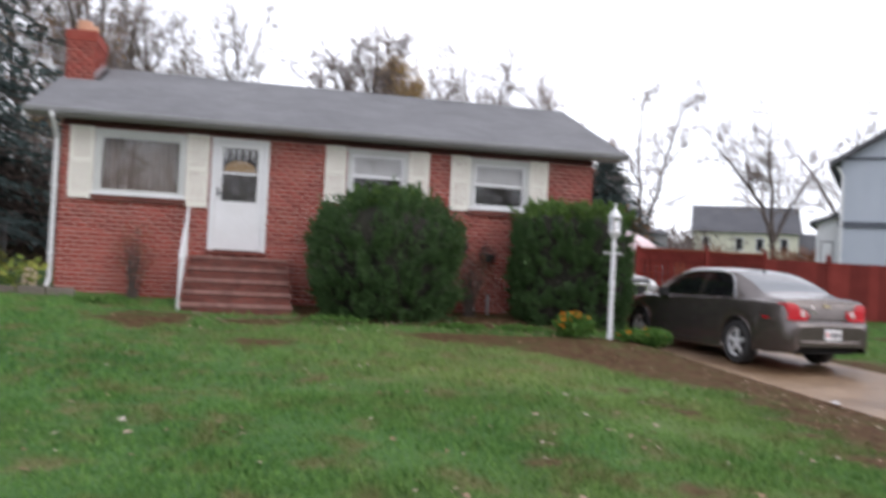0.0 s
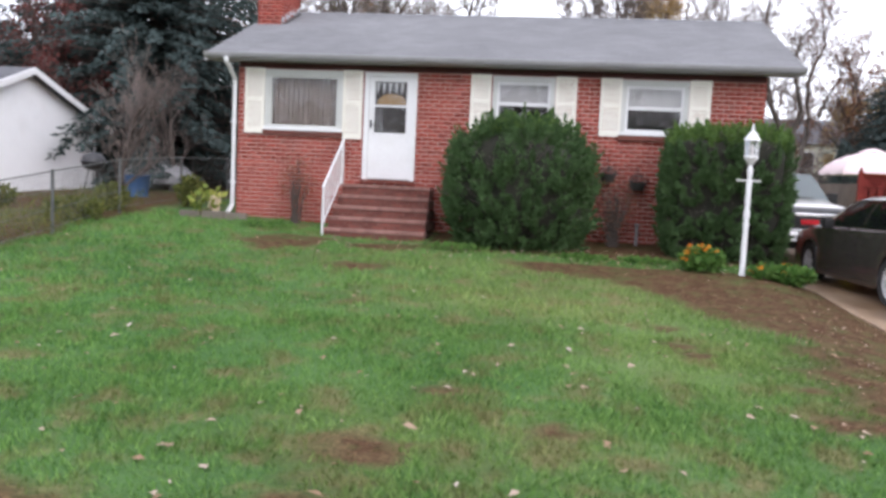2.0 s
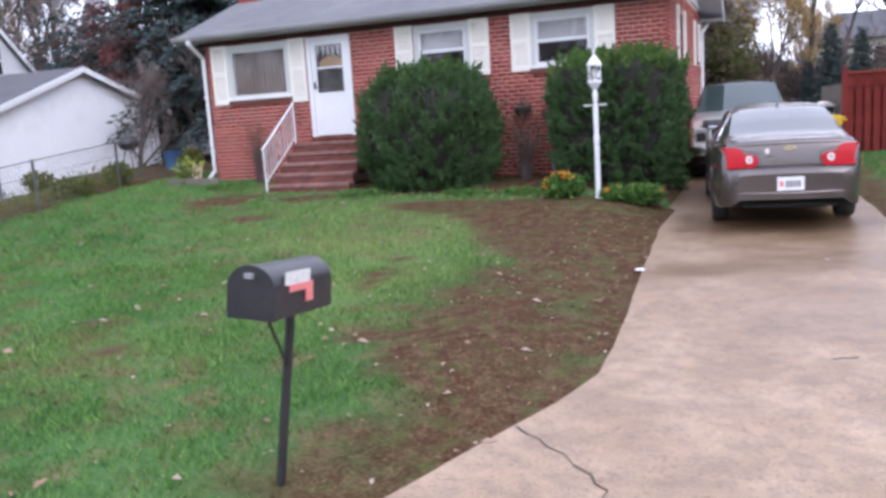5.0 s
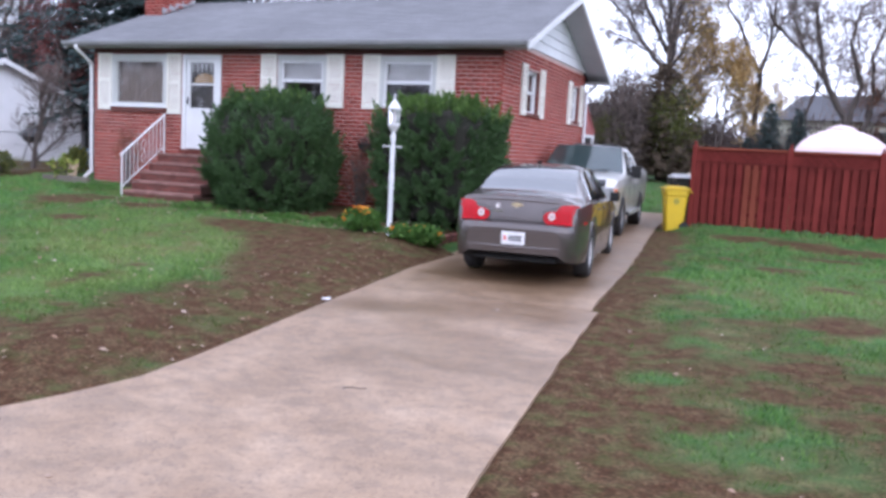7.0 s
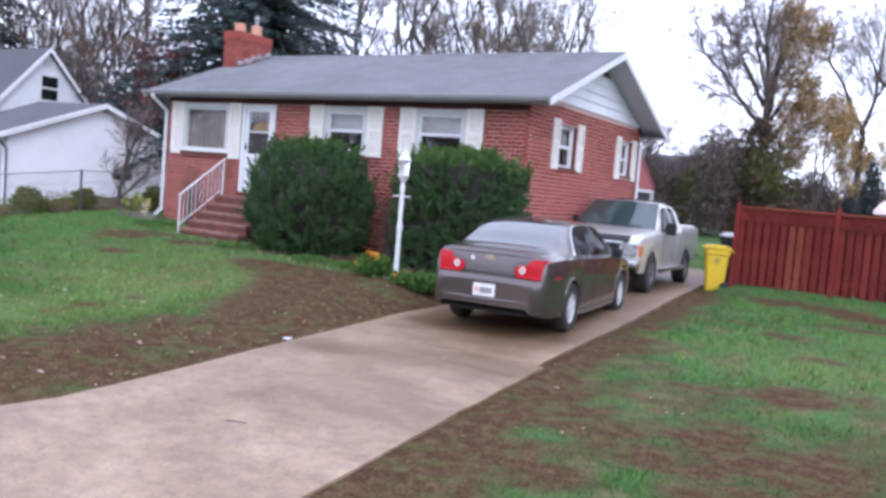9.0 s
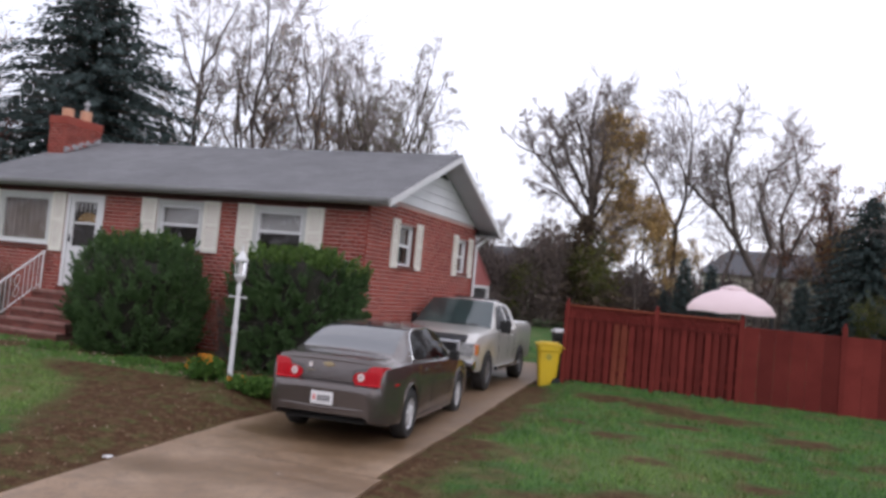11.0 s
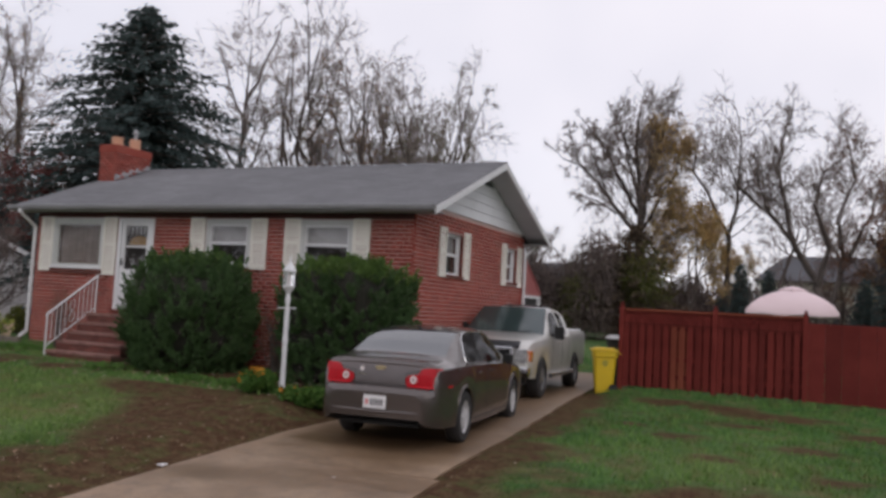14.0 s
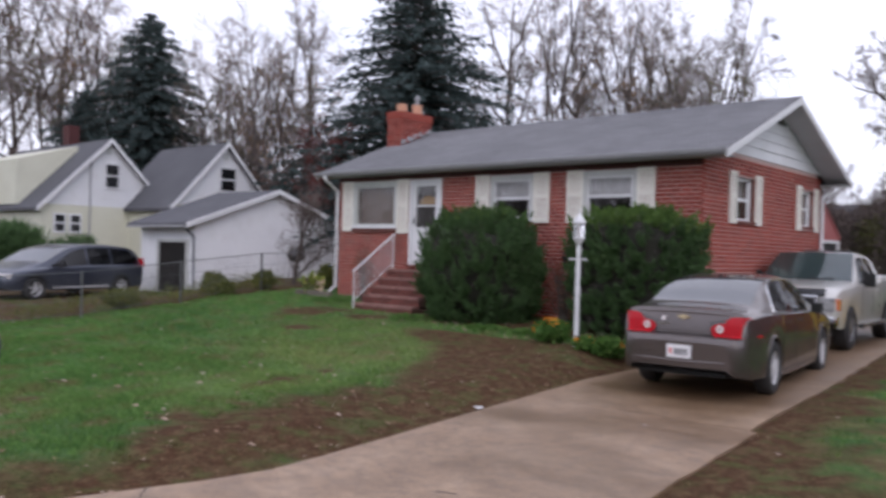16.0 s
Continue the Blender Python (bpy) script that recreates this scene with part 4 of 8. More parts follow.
def shutter(a0, a1, z0, z1, wall):
    """A louvred shutter with a middle rail, flat on the front or the side wall."""
    def put(bm, p, q, d0, d1, lo, hi):
        return box(bm, p, q, HY0 - d1, HY0 - d0, lo, hi) if wall == "front" else box(bm, HX1 + d0, HX1 + d1, p, q, lo, hi)
    bm = B()
    st = 0.052
    put(bm, a0, a0 + st, 0.004, 0.042, z0, z1)
    put(bm, a1 - st, a1, 0.004, 0.042, z0, z1)
    mid = z0 + (z1 - z0) * 0.52
    for lo, hi in ((z0, z0 + 0.085), (mid - 0.035, mid + 0.035), (z1 - 0.07, z1)):
        put(bm, a0 + st, a1 - st, 0.004, 0.040, lo, hi)
    sh = part("shutter", bm, CREAM, house, "cream louvred shutter")
    for lo, hi in ((z0 + 0.085, mid - 0.035), (mid + 0.035, z1 - 0.07)):
        n = max(3, int((hi - lo) / 0.045))
        for k in range(n):
            z = lo + (hi - lo) * k / n
            bm = B()
            if wall == "front":
                vs = [(a0 + st, HY0 - 0.036, z), (a1 - st, HY0 - 0.036, z), (a1 - st, HY0 - 0.012, z + 0.043), (a0 + st, HY0 - 0.012, z + 0.043), (a0 + st, HY0 - 0.028, z), (a1 - st, HY0 - 0.028, z), (a1 - st, HY0 - 0.004, z + 0.043), (a0 + st, HY0 - 0.004, z + 0.043)]
            else:
                vs = [(HX1 + 0.036, a0 + st, z), (HX1 + 0.036, a1 - st, z), (HX1 + 0.012, a1 - st, z + 0.043), (HX1 + 0.012, a0 + st, z + 0.043), (HX1 + 0.028, a0 + st, z), (HX1 + 0.028, a1 - st, z), (HX1 + 0.004, a1 - st, z + 0.043), (HX1 + 0.004, a0 + st, z + 0.043)]
            vs = [bm.verts.new(v) for v in vs]
            for f in ((0, 1, 2, 3), (4, 7, 6, 5), (0, 4, 5, 1), (3, 2, 6, 7)):
                bm.faces.new([vs[i] for i in f])
            part("slat", bm, CREAM, sh)


for a0, a1, z0 in ((-3.83, -3.43, 2.42), (-1.83, -1.44, 2.37), (0.68, 1.07, 2.62), (2.29, 2.69, 2.62), (3.13, 3.52, 2.62), (4.75, 5.13, 2.62)):
    shutter(a0, a1, z0, 3.70, "front")
for a0, a1 in ((17.00, 17.34), (18.32, 18.66), (20.80, 21.12), (22.00, 22.32)):
    shutter(a0, a1, 2.67, 3.70, "side")

# front door: white storm door with two lights over a solid panel
x0, x1, z0, z1 = FRONT[1]
door = part("door", box(B(), x0 + 0.10, x1 - 0.10, HY0 + 0.0, HY0 + 0.03, z0 + 0.02, z0 + 0.92), WHITE, house, "white storm door with a glazed upper half")
bm = B()
box(bm, x0, x0 + 0.095, HY0 - 0.03, HY0 + 0.10, z0, z1, 0.006)
box(bm, x1 - 0.095, x1, HY0 - 0.03, HY0 + 0.10, z0, z1, 0.006)
box(bm, x0 + 0.095, x1 - 0.095, HY0 - 0.03, HY0 + 0.10, z1 - 0.08, z1, 0.006)
part("door_frame", bm, WHITE, door)
for c in ((x0 + 0.10, x0 + 0.205, z0 + 0.92, z1 - 0.085), (x1 - 0.205, x1 - 0.10, z0 + 0.92, z1 - 0.085), (x0 + 0.205, x1 - 0.205, z1 - 0.17, z1 - 0.085), (x0 + 0.205, x1 - 0.205, 3.02, 3.06)):
    part("stile", box(B(), c[0], c[1], HY0 - 0.002, HY0 + 0.03, c[2], c[3]), WHITE, door)
pane = part("pane", box(B(), x0 + 0.205, x1 - 0.205, HY0 + 0.012, HY0 + 0.018, z0 + 0.92, z1 - 0.17), GLASS, door, "storm door glass")
pane.visible_shadow = False
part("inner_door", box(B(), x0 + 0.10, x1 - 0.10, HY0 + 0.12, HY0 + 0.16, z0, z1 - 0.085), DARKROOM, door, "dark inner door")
fan = B()
cx, cz = (x0 + x1) / 2, 3.09
for k in range(7):
    a = math.pi * k / 6
    rod(fan, (cx, HY0 + 0.115, cz), (cx + 0.27 * math.cos(a), HY0 + 0.115, cz + 0.17 * math.sin(a)), 0.008, n=5)
slab(fan, [(cx - 0.29, 3.08)] + [(cx - 0.29 * math.cos(math.pi * k / 10), 3.10 + 0.19 * math.sin(math.pi * k / 10)) for k in range(11)] + [(cx + 0.29, 3.08)], "y", HY0 + 0.112, HY0 + 0.118)
part("fanlight", fan, surface("warm_wood_door", (0.28, 0.17, 0.07), (0.40, 0.26, 0.12), 0.5), door, "tan fan-shaped light of the inner door")
bm = B()
for k in range(5):
    xk = x0 + 0.24 + 0.12 * k
    slab(bm, [(xk, 3.29), (xk + 0.03, 3.29), (xk + 0.06, 3.49), (xk - 0.02, 3.49)], "y", HY0 + 0.026, HY0 + 0.029)
part("valance", bm, BLIND, door, "scalloped pale valance")
bm = B()
box(bm, x0 + 0.125, x0 + 0.16, HY0 - 0.02, HY0, 2.60, 2.76)
rod(bm, (x0 + 0.142, HY0 - 0.01, 2.66), (x0 + 0.142, HY0 - 0.06, 2.66), 0.011)
rod(bm, (x0 + 0.142, HY0 - 0.055, 2.66), (x0 + 0.225, HY0 - 0.055, 2.66), 0.011)
part("door_handle", bm, BLACK, door, "dark lever handle")
part("threshold", box(B(), x0 - 0.02, x1 + 0.02, HY0 - 0.09, HY0 + 0.1, z0 - 0.055, z0), DARKBRICK, door)

# chimney with two clay flues
chimney = part("chimney", box(B(), -4.44, -3.90, 18.0, 19.25, 0.3, 5.80), MORTAR, house, "red brick chimney stack with two clay flues")
part("crown", box(B(), -4.47, -3.87, 17.97, 19.28, 5.69, 5.92, 0.02), BRICK, chimney)
for y, h in ((18.28, 0.24), (18.92, 0.30)):
    bm = B()
    lathe(bm, [(0.15, 5.92), (0.15, 5.92 + h), (0.11, 5.92 + h), (0.11, 5.95)], -4.17, y, 14)
    part("flue", bm, CLAY, chimney, "terracotta flue pot", smooth=True)
bm = B()
rod(bm, (-4.17, 18.92, 6.18), (-4.17, 18.92, 6.40), 0.06, 0.05, 10)
lathe(bm, [(0.10, 6.40), (0.02, 6.52)], -4.17, 18.92, 10)
part("flue_cap", bm, GUTTER, chimney, "grey metal flue cap")
bm = B()
for k in range(5):
    y = 18.0 + k * 0.25
    z = RIDGE_Z - abs(y + 0.12 - RIDGE_Y) / (RIDGE_Y - EAVE_Y0) * (RIDGE_Z - EAVE_Z)
    box(bm, -3.90, -3.885, y, y + 0.255, z - 0.05, z + 0.16)
    box(bm, -3.90, -3.76, y, y + 0.255, z + 0.012, z + 0.022)
part("flashing", bm, GUTTER, chimney, "bright stepped metal flashing")

# ---- rear porch awning beside the house ----
porch = thing("porch_awning", 5.6, 24.0, 0.7, label="dull red awning over a screened back porch", category="awning")
part("canopy", slab(B(), [(22.9, 3.62), (24.6, 2.62), (24.6, 2.56), (22.9, 3.56)], "x", 3.0, 6.0), AWNING, porch)
part("side_panel", slab(B(), [(22.92, 3.56), (24.6, 2.58), (24.6, 2.52), (22.92, 2.52)], "x", 5.94, 5.97), AWNING, porch, "red side panel of the awning")
bm = B()
box(bm, 5.9, 5.98, 24.52, 24.6, gz(5.9, 24.5) - 0.1, 2.52)
box(bm, 5.9, 5.98, 22.95, 23.03, gz(5.9, 23.0) - 0.1, 2.52)
box(bm, 5.9, 5.97, 23.03, 24.52, 2.44, 2.52)
box(bm, 5.9, 5.97, 23.03, 24.52, 1.5, 1.56)
part("post_frame", bm, WHITE, porch, "white porch posts and rails")
# Thin near-black sheet that paints the dim inside of the porch.
part("porch_dark_sheet", box(B(), 5.88, 5.9, 23.0, 24.55, gz(5.9, 24) - 0.1, 2.5), DARKROOM, porch)

# ---- front steps ----
steps = thing("front_steps", -0.8, 15.0, 0.5, label="flight of worn red brick steps up to the front door", category="steps")
SX0, SX1, N_STEP = -1.66, 0.05, 5
rise = (1.50 - 0.50) / N_STEP
for k in range(N_STEP):
    zt, yf = 0.50 + rise * (k + 1), 14.40 + 0.24 * k
    dx = 0.02 * (N_STEP - k - 1)
    st = part("step", box(B(), SX0 - dx + 0.004, SX1 + dx - 0.004, yf + 0.006, 15.84, zt - rise - (0.2 if k == 0 else 0), zt - 0.058), STEPMORTAR, steps)
    nb = 17
    w = (SX1 - SX0 + 2 * dx) / nb
    for j in range(nb):
        a = SX0 - dx + j * w
        dz = 0.004 * noise.noise((j * 3.1, k * 5.3, 1))
        yb = 15.84 if k == N_STEP - 1 else yf + 0.25
        part("brick", box(B(), a + 0.004, a + w - 0.004, yf - 0.02 + 0.006 * noise.noise((j, k, 7)), yb, zt - 0.05 + dz, zt + dz), TREAD, st)
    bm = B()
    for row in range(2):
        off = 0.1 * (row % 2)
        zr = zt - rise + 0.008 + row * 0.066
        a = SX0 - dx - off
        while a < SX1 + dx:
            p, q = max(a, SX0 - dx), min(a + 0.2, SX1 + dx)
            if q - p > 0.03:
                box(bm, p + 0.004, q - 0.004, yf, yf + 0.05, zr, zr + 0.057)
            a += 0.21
    part("riser_brickwork", bm, DARKBRICK, st)["kind"] = "stuff"

# stair rail of white wrought iron
rail = thing("stair_railing", -1.75, 15.0, 0.6, label="white wrought-iron stair railing with a scrolled panel", category="railing")
def rail_at(u, h):
    return Vector((-1.74, 14.38 + u * 1.27, 0.66 + h + u * 0.86))
for u, h0, h1 in ((0, -0.12, 0.80), (1, -0.06, 0.82)):
    part("post", rod(B(), rail_at(u, h0), rail_at(u, h1), 0.02, n=6), WHITE, rail)
top_r = B()
rod(top_r, rail_at(-0.03, 0.79), rail_at(1.02, 0.81), 0.024, n=8)
part("handrail", top_r, WHITE, rail)
part("bottom_rail", rod(B(), rail_at(0, 0.10), rail_at(1, 0.10), 0.014, n=6), WHITE, rail)
for k in range(1, 11):
    u = k / 11
    if k in (5, 6):
        continue
    part("baluster", rod(B(), rail_at(u, 0.10), rail_at(u, 0.79), 0.009, n=5), WHITE, rail)
bm = B()
for cu, ch in ((0.5, 0.32), (0.5, 0.57)):
    prev = None
    for k in range(19):
        a = k / 18 * 2 * math.pi
        p = rail_at(cu + 0.055 * math.cos(a), ch + 0.11 * math.sin(a))
        if prev:
            rod(bm, prev, p, 0.008, n=5)
        prev = p
part("scroll_panel", bm, WHITE, rail, "white scrolled iron panel")

# ---- small things on and by the front wall ----
def wall_planter(x, z):
    t = thing("wall_planter", x, 15.75, z, label="dark wire planter hung on the brick wall", category="planter", group="wall planters")
    bm = B()
    lathe(bm, [(0.10, z - 0.14), (0.16, z - 0.02), (0.17, z + 0.02)], x, 15.68, 14)
    part("basket", bm, POTS, t, smooth=True)
    rng = np.random.default_rng(int(x * 100))
    v, f = leaf_cloud(rng, 160, (0.18, 0.14, 0.10), 0.05)
    raw("dry_plant", v + np.array((0, -0.07, 0.06)), f, THICKET, t, "withered brown plant")["kind"] = "stuff"
    part("bracket", rod(B(), (x, 15.84, z + 0.30), (x, 15.70, z + 0.02), 0.008, n=5), BLACK, t)


def leaf_cloud(rng, n, radii, size, shell=0.5, up=0.0):
    """Loose leaf blades through an ellipsoid, denser near its skin. Returns verts and quads round the origin."""
    d = rng.normal(size=(n, 3))
    d /= np.linalg.norm(d, axis=1)[:, None]
    c = d * (shell + (1 - shell) * rng.random((n, 1)) ** 0.6) * np.array(radii)
    a = rng.normal(size=(n, 3)) + d * 0.6 + np.array((0, 0, up))
    a /= np.linalg.norm(a, axis=1)[:, None]
    b = np.cross(a, rng.normal(size=(n, 3)))
    b /= np.linalg.norm(b, axis=1)[:, None]
    s = size * rng.uniform(0.6, 1.3, (n, 1))
    v = np.stack([c, c + a * s * 0.5 + b * s * 0.28, c + a * s, c + a * s * 0.5 - b * s * 0.28], 1).reshape(-1, 3)
    return v, np.arange(4 * n).reshape(n, 4)


wall_planter(3.34, 1.90)
wall_planter(3.90, 1.77)
spigot = thing("garden_tap", 3.93, 15.6, 0.7, label="grey hose standpipe beside the brick wall", category="tap")
bm = B()
rod(bm, (3.93, 15.60, 0.5), (3.93, 15.60, 0.98), 0.03)
rod(bm, (3.93, 15.60, 0.93), (3.93, 15.48, 0.90), 0.022)
part("pipe", bm, GUTTER, spigot)
part("valve_wheel", rod(B(), (3.93, 15.60, 0.99), (3.93, 15.60, 1.02), 0.05, n=12), GUTTER, spigot)
low = thing("garden_border_wall", 6.0, 14.0, 0.3, label="low red brick border wall at the drive", category="border wall")
for row in range(3):
    for k in range(7):
        y = 13.05 + 0.21 * k + (0.1 if row % 2 else 0)
        part("brick", box(B(), 6.06, 6.16, y, y + 0.2, 0.28 + row * 0.068, 0.28 + row * 0.068 + 0.06), DARKBRICK, low)
part("soil_core", box(B(), 6.0, 6.08, 13.06, 14.6, 0.1, 0.46), MORTAR, low)

edging = thing("garden_edging", -4.3, 15.2, gz(-4.3, 15.2), label="low brown timber edging at the corner of the house", category="edging")
for k in range(3):
    part("timber", box(B(), -4.85 + k * 0.46, -4.41 + k * 0.46, 15.14, 15.23, gz(-4.3, 15.2) - 0.06, gz(-4.3, 15.2) + 0.13 + 0.012 * (k % 2), 0.01), OLDWOOD, edging)
splash = thing("splash_block", -4.35, 15.55, gz(-4.35, 15.55), label="beige plastic splash block leaning by the downspout", category="splash block")
bm = slab(B(), [(15.42, -0.03), (15.47, -0.03), (15.58, 0.40), (15.53, 0.40)], "x", -4.36, -4.20)
for x in (-4.38, -4.20):
    slab(bm, [(15.37, -0.03), (15.47, -0.03), (15.58, 0.40), (15.49, 0.40)], "x", x, x + 0.02)
for v in bm.verts:
    v.co.z += gz(-4.35, 15.55)
part("tray", bm, TUBCREAM, splash)

# ---- lamp post ----
lamp = thing("lamp_post", 5.30, 12.90, 0.43, label="white turned lamp post with a glazed lantern", category="lamp post")
LX, LY, LZ = 5.30, 12.90, 0.43
part("pole", lathe(B(), [(0.062, LZ - 0.1), (0.062, LZ + 0.05), (0.052, LZ + 0.08), (0.050, LZ + 0.75), (0.058, LZ + 0.80), (0.042, LZ + 0.84), (0.060, LZ + 0.90), (0.060, LZ + 0.98), (0.042, LZ + 1.03), (0.050, LZ + 1.10), (0.050, LZ + 1.42), (0.036, LZ + 1.50), (0.052, LZ + 1.56), (0.055, LZ + 1.62), (0.036, LZ + 1.67)], LX, LY, 16), WHITE, lamp, smooth=True)
bm = B()
rod(bm, (LX - 0.21, LY, LZ + 1.455), (LX + 0.19, LY, LZ + 1.455), 0.011, n=8)
for s in (-0.21, 0.19):
    bmesh.ops.create_icosphere(bm, subdivisions=1, radius=0.02, matrix=Matrix.Translation((LX + s, LY, LZ + 1.455)))
part("ladder_bar", bm, WHITE, lamp)
part("lantern_base", lathe(B(), [(0.035, LZ + 1.67), (0.05, LZ + 1.70), (0.13, LZ + 1.79), (0.135, LZ + 1.82), (0.11, LZ + 1.83)], LX, LY, 6), WHITE, lamp)
for k in range(6):
    a = math.pi / 3 * k
    part("lantern_bar", rod(B(), (LX + 0.112 * math.cos(a), LY + 0.112 * math.sin(a), LZ + 1.82), (LX + 0.125 * math.cos(a), LY + 0.125 * math.sin(a), LZ + 2.06), 0.008, n=5), WHITE, lamp)
bm = B()
lathe(bm, [(0.105, LZ + 1.83), (0.118, LZ + 2.05)], LX, LY, 6)
pane = part("lantern_glass", bm, GLASS, lamp, "clear lantern glass")
pane.visible_shadow = False
part("bulb", lathe(B(), [(0.022, LZ + 1.83), (0.024, LZ + 1.90), (0.03, LZ + 1.95), (0.012, LZ + 2.02)], LX, LY, 10), LENSWHITE, lamp, "white candle bulb", smooth=True)
part("lantern_roof", lathe(B(), [(0.15, LZ + 2.05), (0.145, LZ + 2.075), (0.10, LZ + 2.13), (0.055, LZ + 2.18), (0.03, LZ + 2.20), (0.018, LZ + 2.23), (0.024, LZ + 2.25), (0.004, LZ + 2.31)], LX, LY, 6), WHITE, lamp, "white tiered lantern cap with a finial")

lamp.matrix_basis = lamp.matrix_basis @ Matrix.Diagonal((0.80, 0.80, 1, 1))

# ---- mailbox ----
MX, MY, MZ = 5.33, 3.61, 0.03
mail = thing("mailbox", MX, MY, MZ, label="black rounded-top mailbox on a leaning steel post", category="mailbox")
part("post", rod(B(), (MX - 0.01, MY - 0.01, MZ - 0.1), (MX + 0.105, MY + 0.09, 0.955), 0.026, 0.026, 8), BLACK, mail)
part("brace", rod(B(), (MX + 0.068, MY + 0.06, 0.57), (MX + 0.12, MY - 0.17, 0.92), 0.008, n=6), BLACK, mail)
L0, L1 = -0.285, 0.27
BOX = pose(MX + 0.155, MY - 0.07, 0.94, -5, 4, 0)
prof = [(-0.13, 0.0), (0.13, 0.0)] + [(0.13 * math.cos(math.pi * k / 14), 0.145 + 0.115 * math.sin(math.pi * k / 14)) for k in range(15)]


def on_box(bm):
    bm.transform(BOX)
    return bm


part("body", on_box(slab(B(), prof, "y", L0, L1)), BLACK, mail, smooth=True, angle=35)
part("door", on_box(slab(B(), [(u * 1.05, v * 1.03 - 0.004) for u, v in prof], "y", L0 - 0.014, L0 + 0.022)), BLACK, mail, "black hinged mailbox door")
part("door_pull", on_box(box(B(), -0.02, 0.02, L0 - 0.04, L0 - 0.012, 0.2, 0.225)), GUTTER, mail)
bm = B()
box(bm, 0.134, 0.141, L0 + 0.12, L0 + 0.34, 0.125, 0.16)
box(bm, 0.134, 0.141, L0 + 0.275, L0 + 0.34, 0.06, 0.125)
part("flag", on_box(bm), FLAGRED, mail, "faded red signal flag lying down")
part("sticker", on_box(box(B(), 0.129, 0.134, L0 + 0.09, L0 + 0.32, 0.16, 0.225)), STICKER, mail, "peeling pale sticker")

# ---- vehicles ----
def loft(keys, axles, arch, step=0.09):
    """Half sections along a vehicle, from its sill to its centre line, as rows of points. Forward is +y."""
    keys = np.array(keys, float)
    ky = keys[:, 0]
    ys = np.unique(np.round(np.concatenate([np.arange(ky[0], ky[-1], step), ky, *[a + arch * np.cos(np.linspace(0, np.pi, 13)) for a in axles]]), 3))

    def curve(k):
        """Through the keys without overshoot."""
        v, h = keys[:, k], np.diff(ky)
        d = np.diff(v) / h
        m = np.zeros(len(v))
        m[1:-1] = np.where(d[:-1] * d[1:] > 0, 2 * d[:-1] * d[1:] / (d[:-1] + d[1:] + 1e-12), 0)
        m[0], m[-1] = d[0], d[-1]
        i = np.clip(np.searchsorted(ky, ys, side="right") - 1, 0, len(h) - 1)
        t = (ys - ky[i]) / h[i]
        return (2 * t ** 3 - 3 * t ** 2 + 1) * v[i] + (t ** 3 - 2 * t ** 2 + t) * h[i] * m[i] + (3 * t ** 2 - 2 * t ** 3) * v[i + 1] + (t ** 3 - t ** 2) * h[i] * m[i + 1]

    table = np.stack([curve(k) for k in range(1, 10)], 1)
    rows = []
    for y, (zb, ww, zs, ws, zg, wg, zr, wr, zc) in zip(ys, table):
        for a in axles:
            if abs(y - a) < arch:
                zb = max(zb, 0.33 + math.sqrt(max(0, arch ** 2 - (y - a) ** 2)))
        z2 = zb + (zs - zb) * 0.55 if zb < 0.5 else max(zb + 0.06, 0.5 * (zb + zs))
        wb = ww - 0.03
        rows.append([(wb, zb), (ww - 0.008, zb + 0.4 * (z2 - zb)), (ww, z2), (ww * 0.6 + ws * 0.4 + 0.004, z2 + 0.6 * (zs - z2)), (ws, zs), (wg, zg), ((wg + wr) / 2 + 0.022, (zg + zr) / 2), (wr, zr), (wr * 0.86, zr + 0.55 * (zc - zr)), (wr * 0.45, zr + 0.9 * (zc - zr)), (0.0, zc)])
    return ys, rows


def skin(bm, ys, rows, keep, out=0.0, sides=(-1, 1)):
    """Both sides of a loft, with the cells for which keep(y, k) holds; k counts strips from the sill up."""
    n = len(rows[0])
    for s in sides:
        vs = [[bm.verts.new((s * (p[0] + (out if 0 < p[0] else 0)), y, p[1] + out)) for p in row] for y, row in zip(ys, rows)]
        for i in range(len(ys) - 1):
            for k in range(n - 1):
                if keep((ys[i] + ys[i + 1]) / 2, k):
                    bm.faces.new((vs[i][k], vs[i + 1][k], vs[i + 1][k + 1], vs[i][k + 1]))
    bmesh.ops.remove_doubles(bm, verts=bm.verts, dist=0.0008)
    for v in [v for v in bm.verts if not v.link_faces]:
        bm.verts.remove(v)
    return bm


def cap(bm, y, row):
    ring = [bm.verts.new((p[0], y, p[1])) for p in row] + [bm.verts.new((-p[0], y, p[1])) for p in row[-2::-1]]
    bm.faces.new(ring)


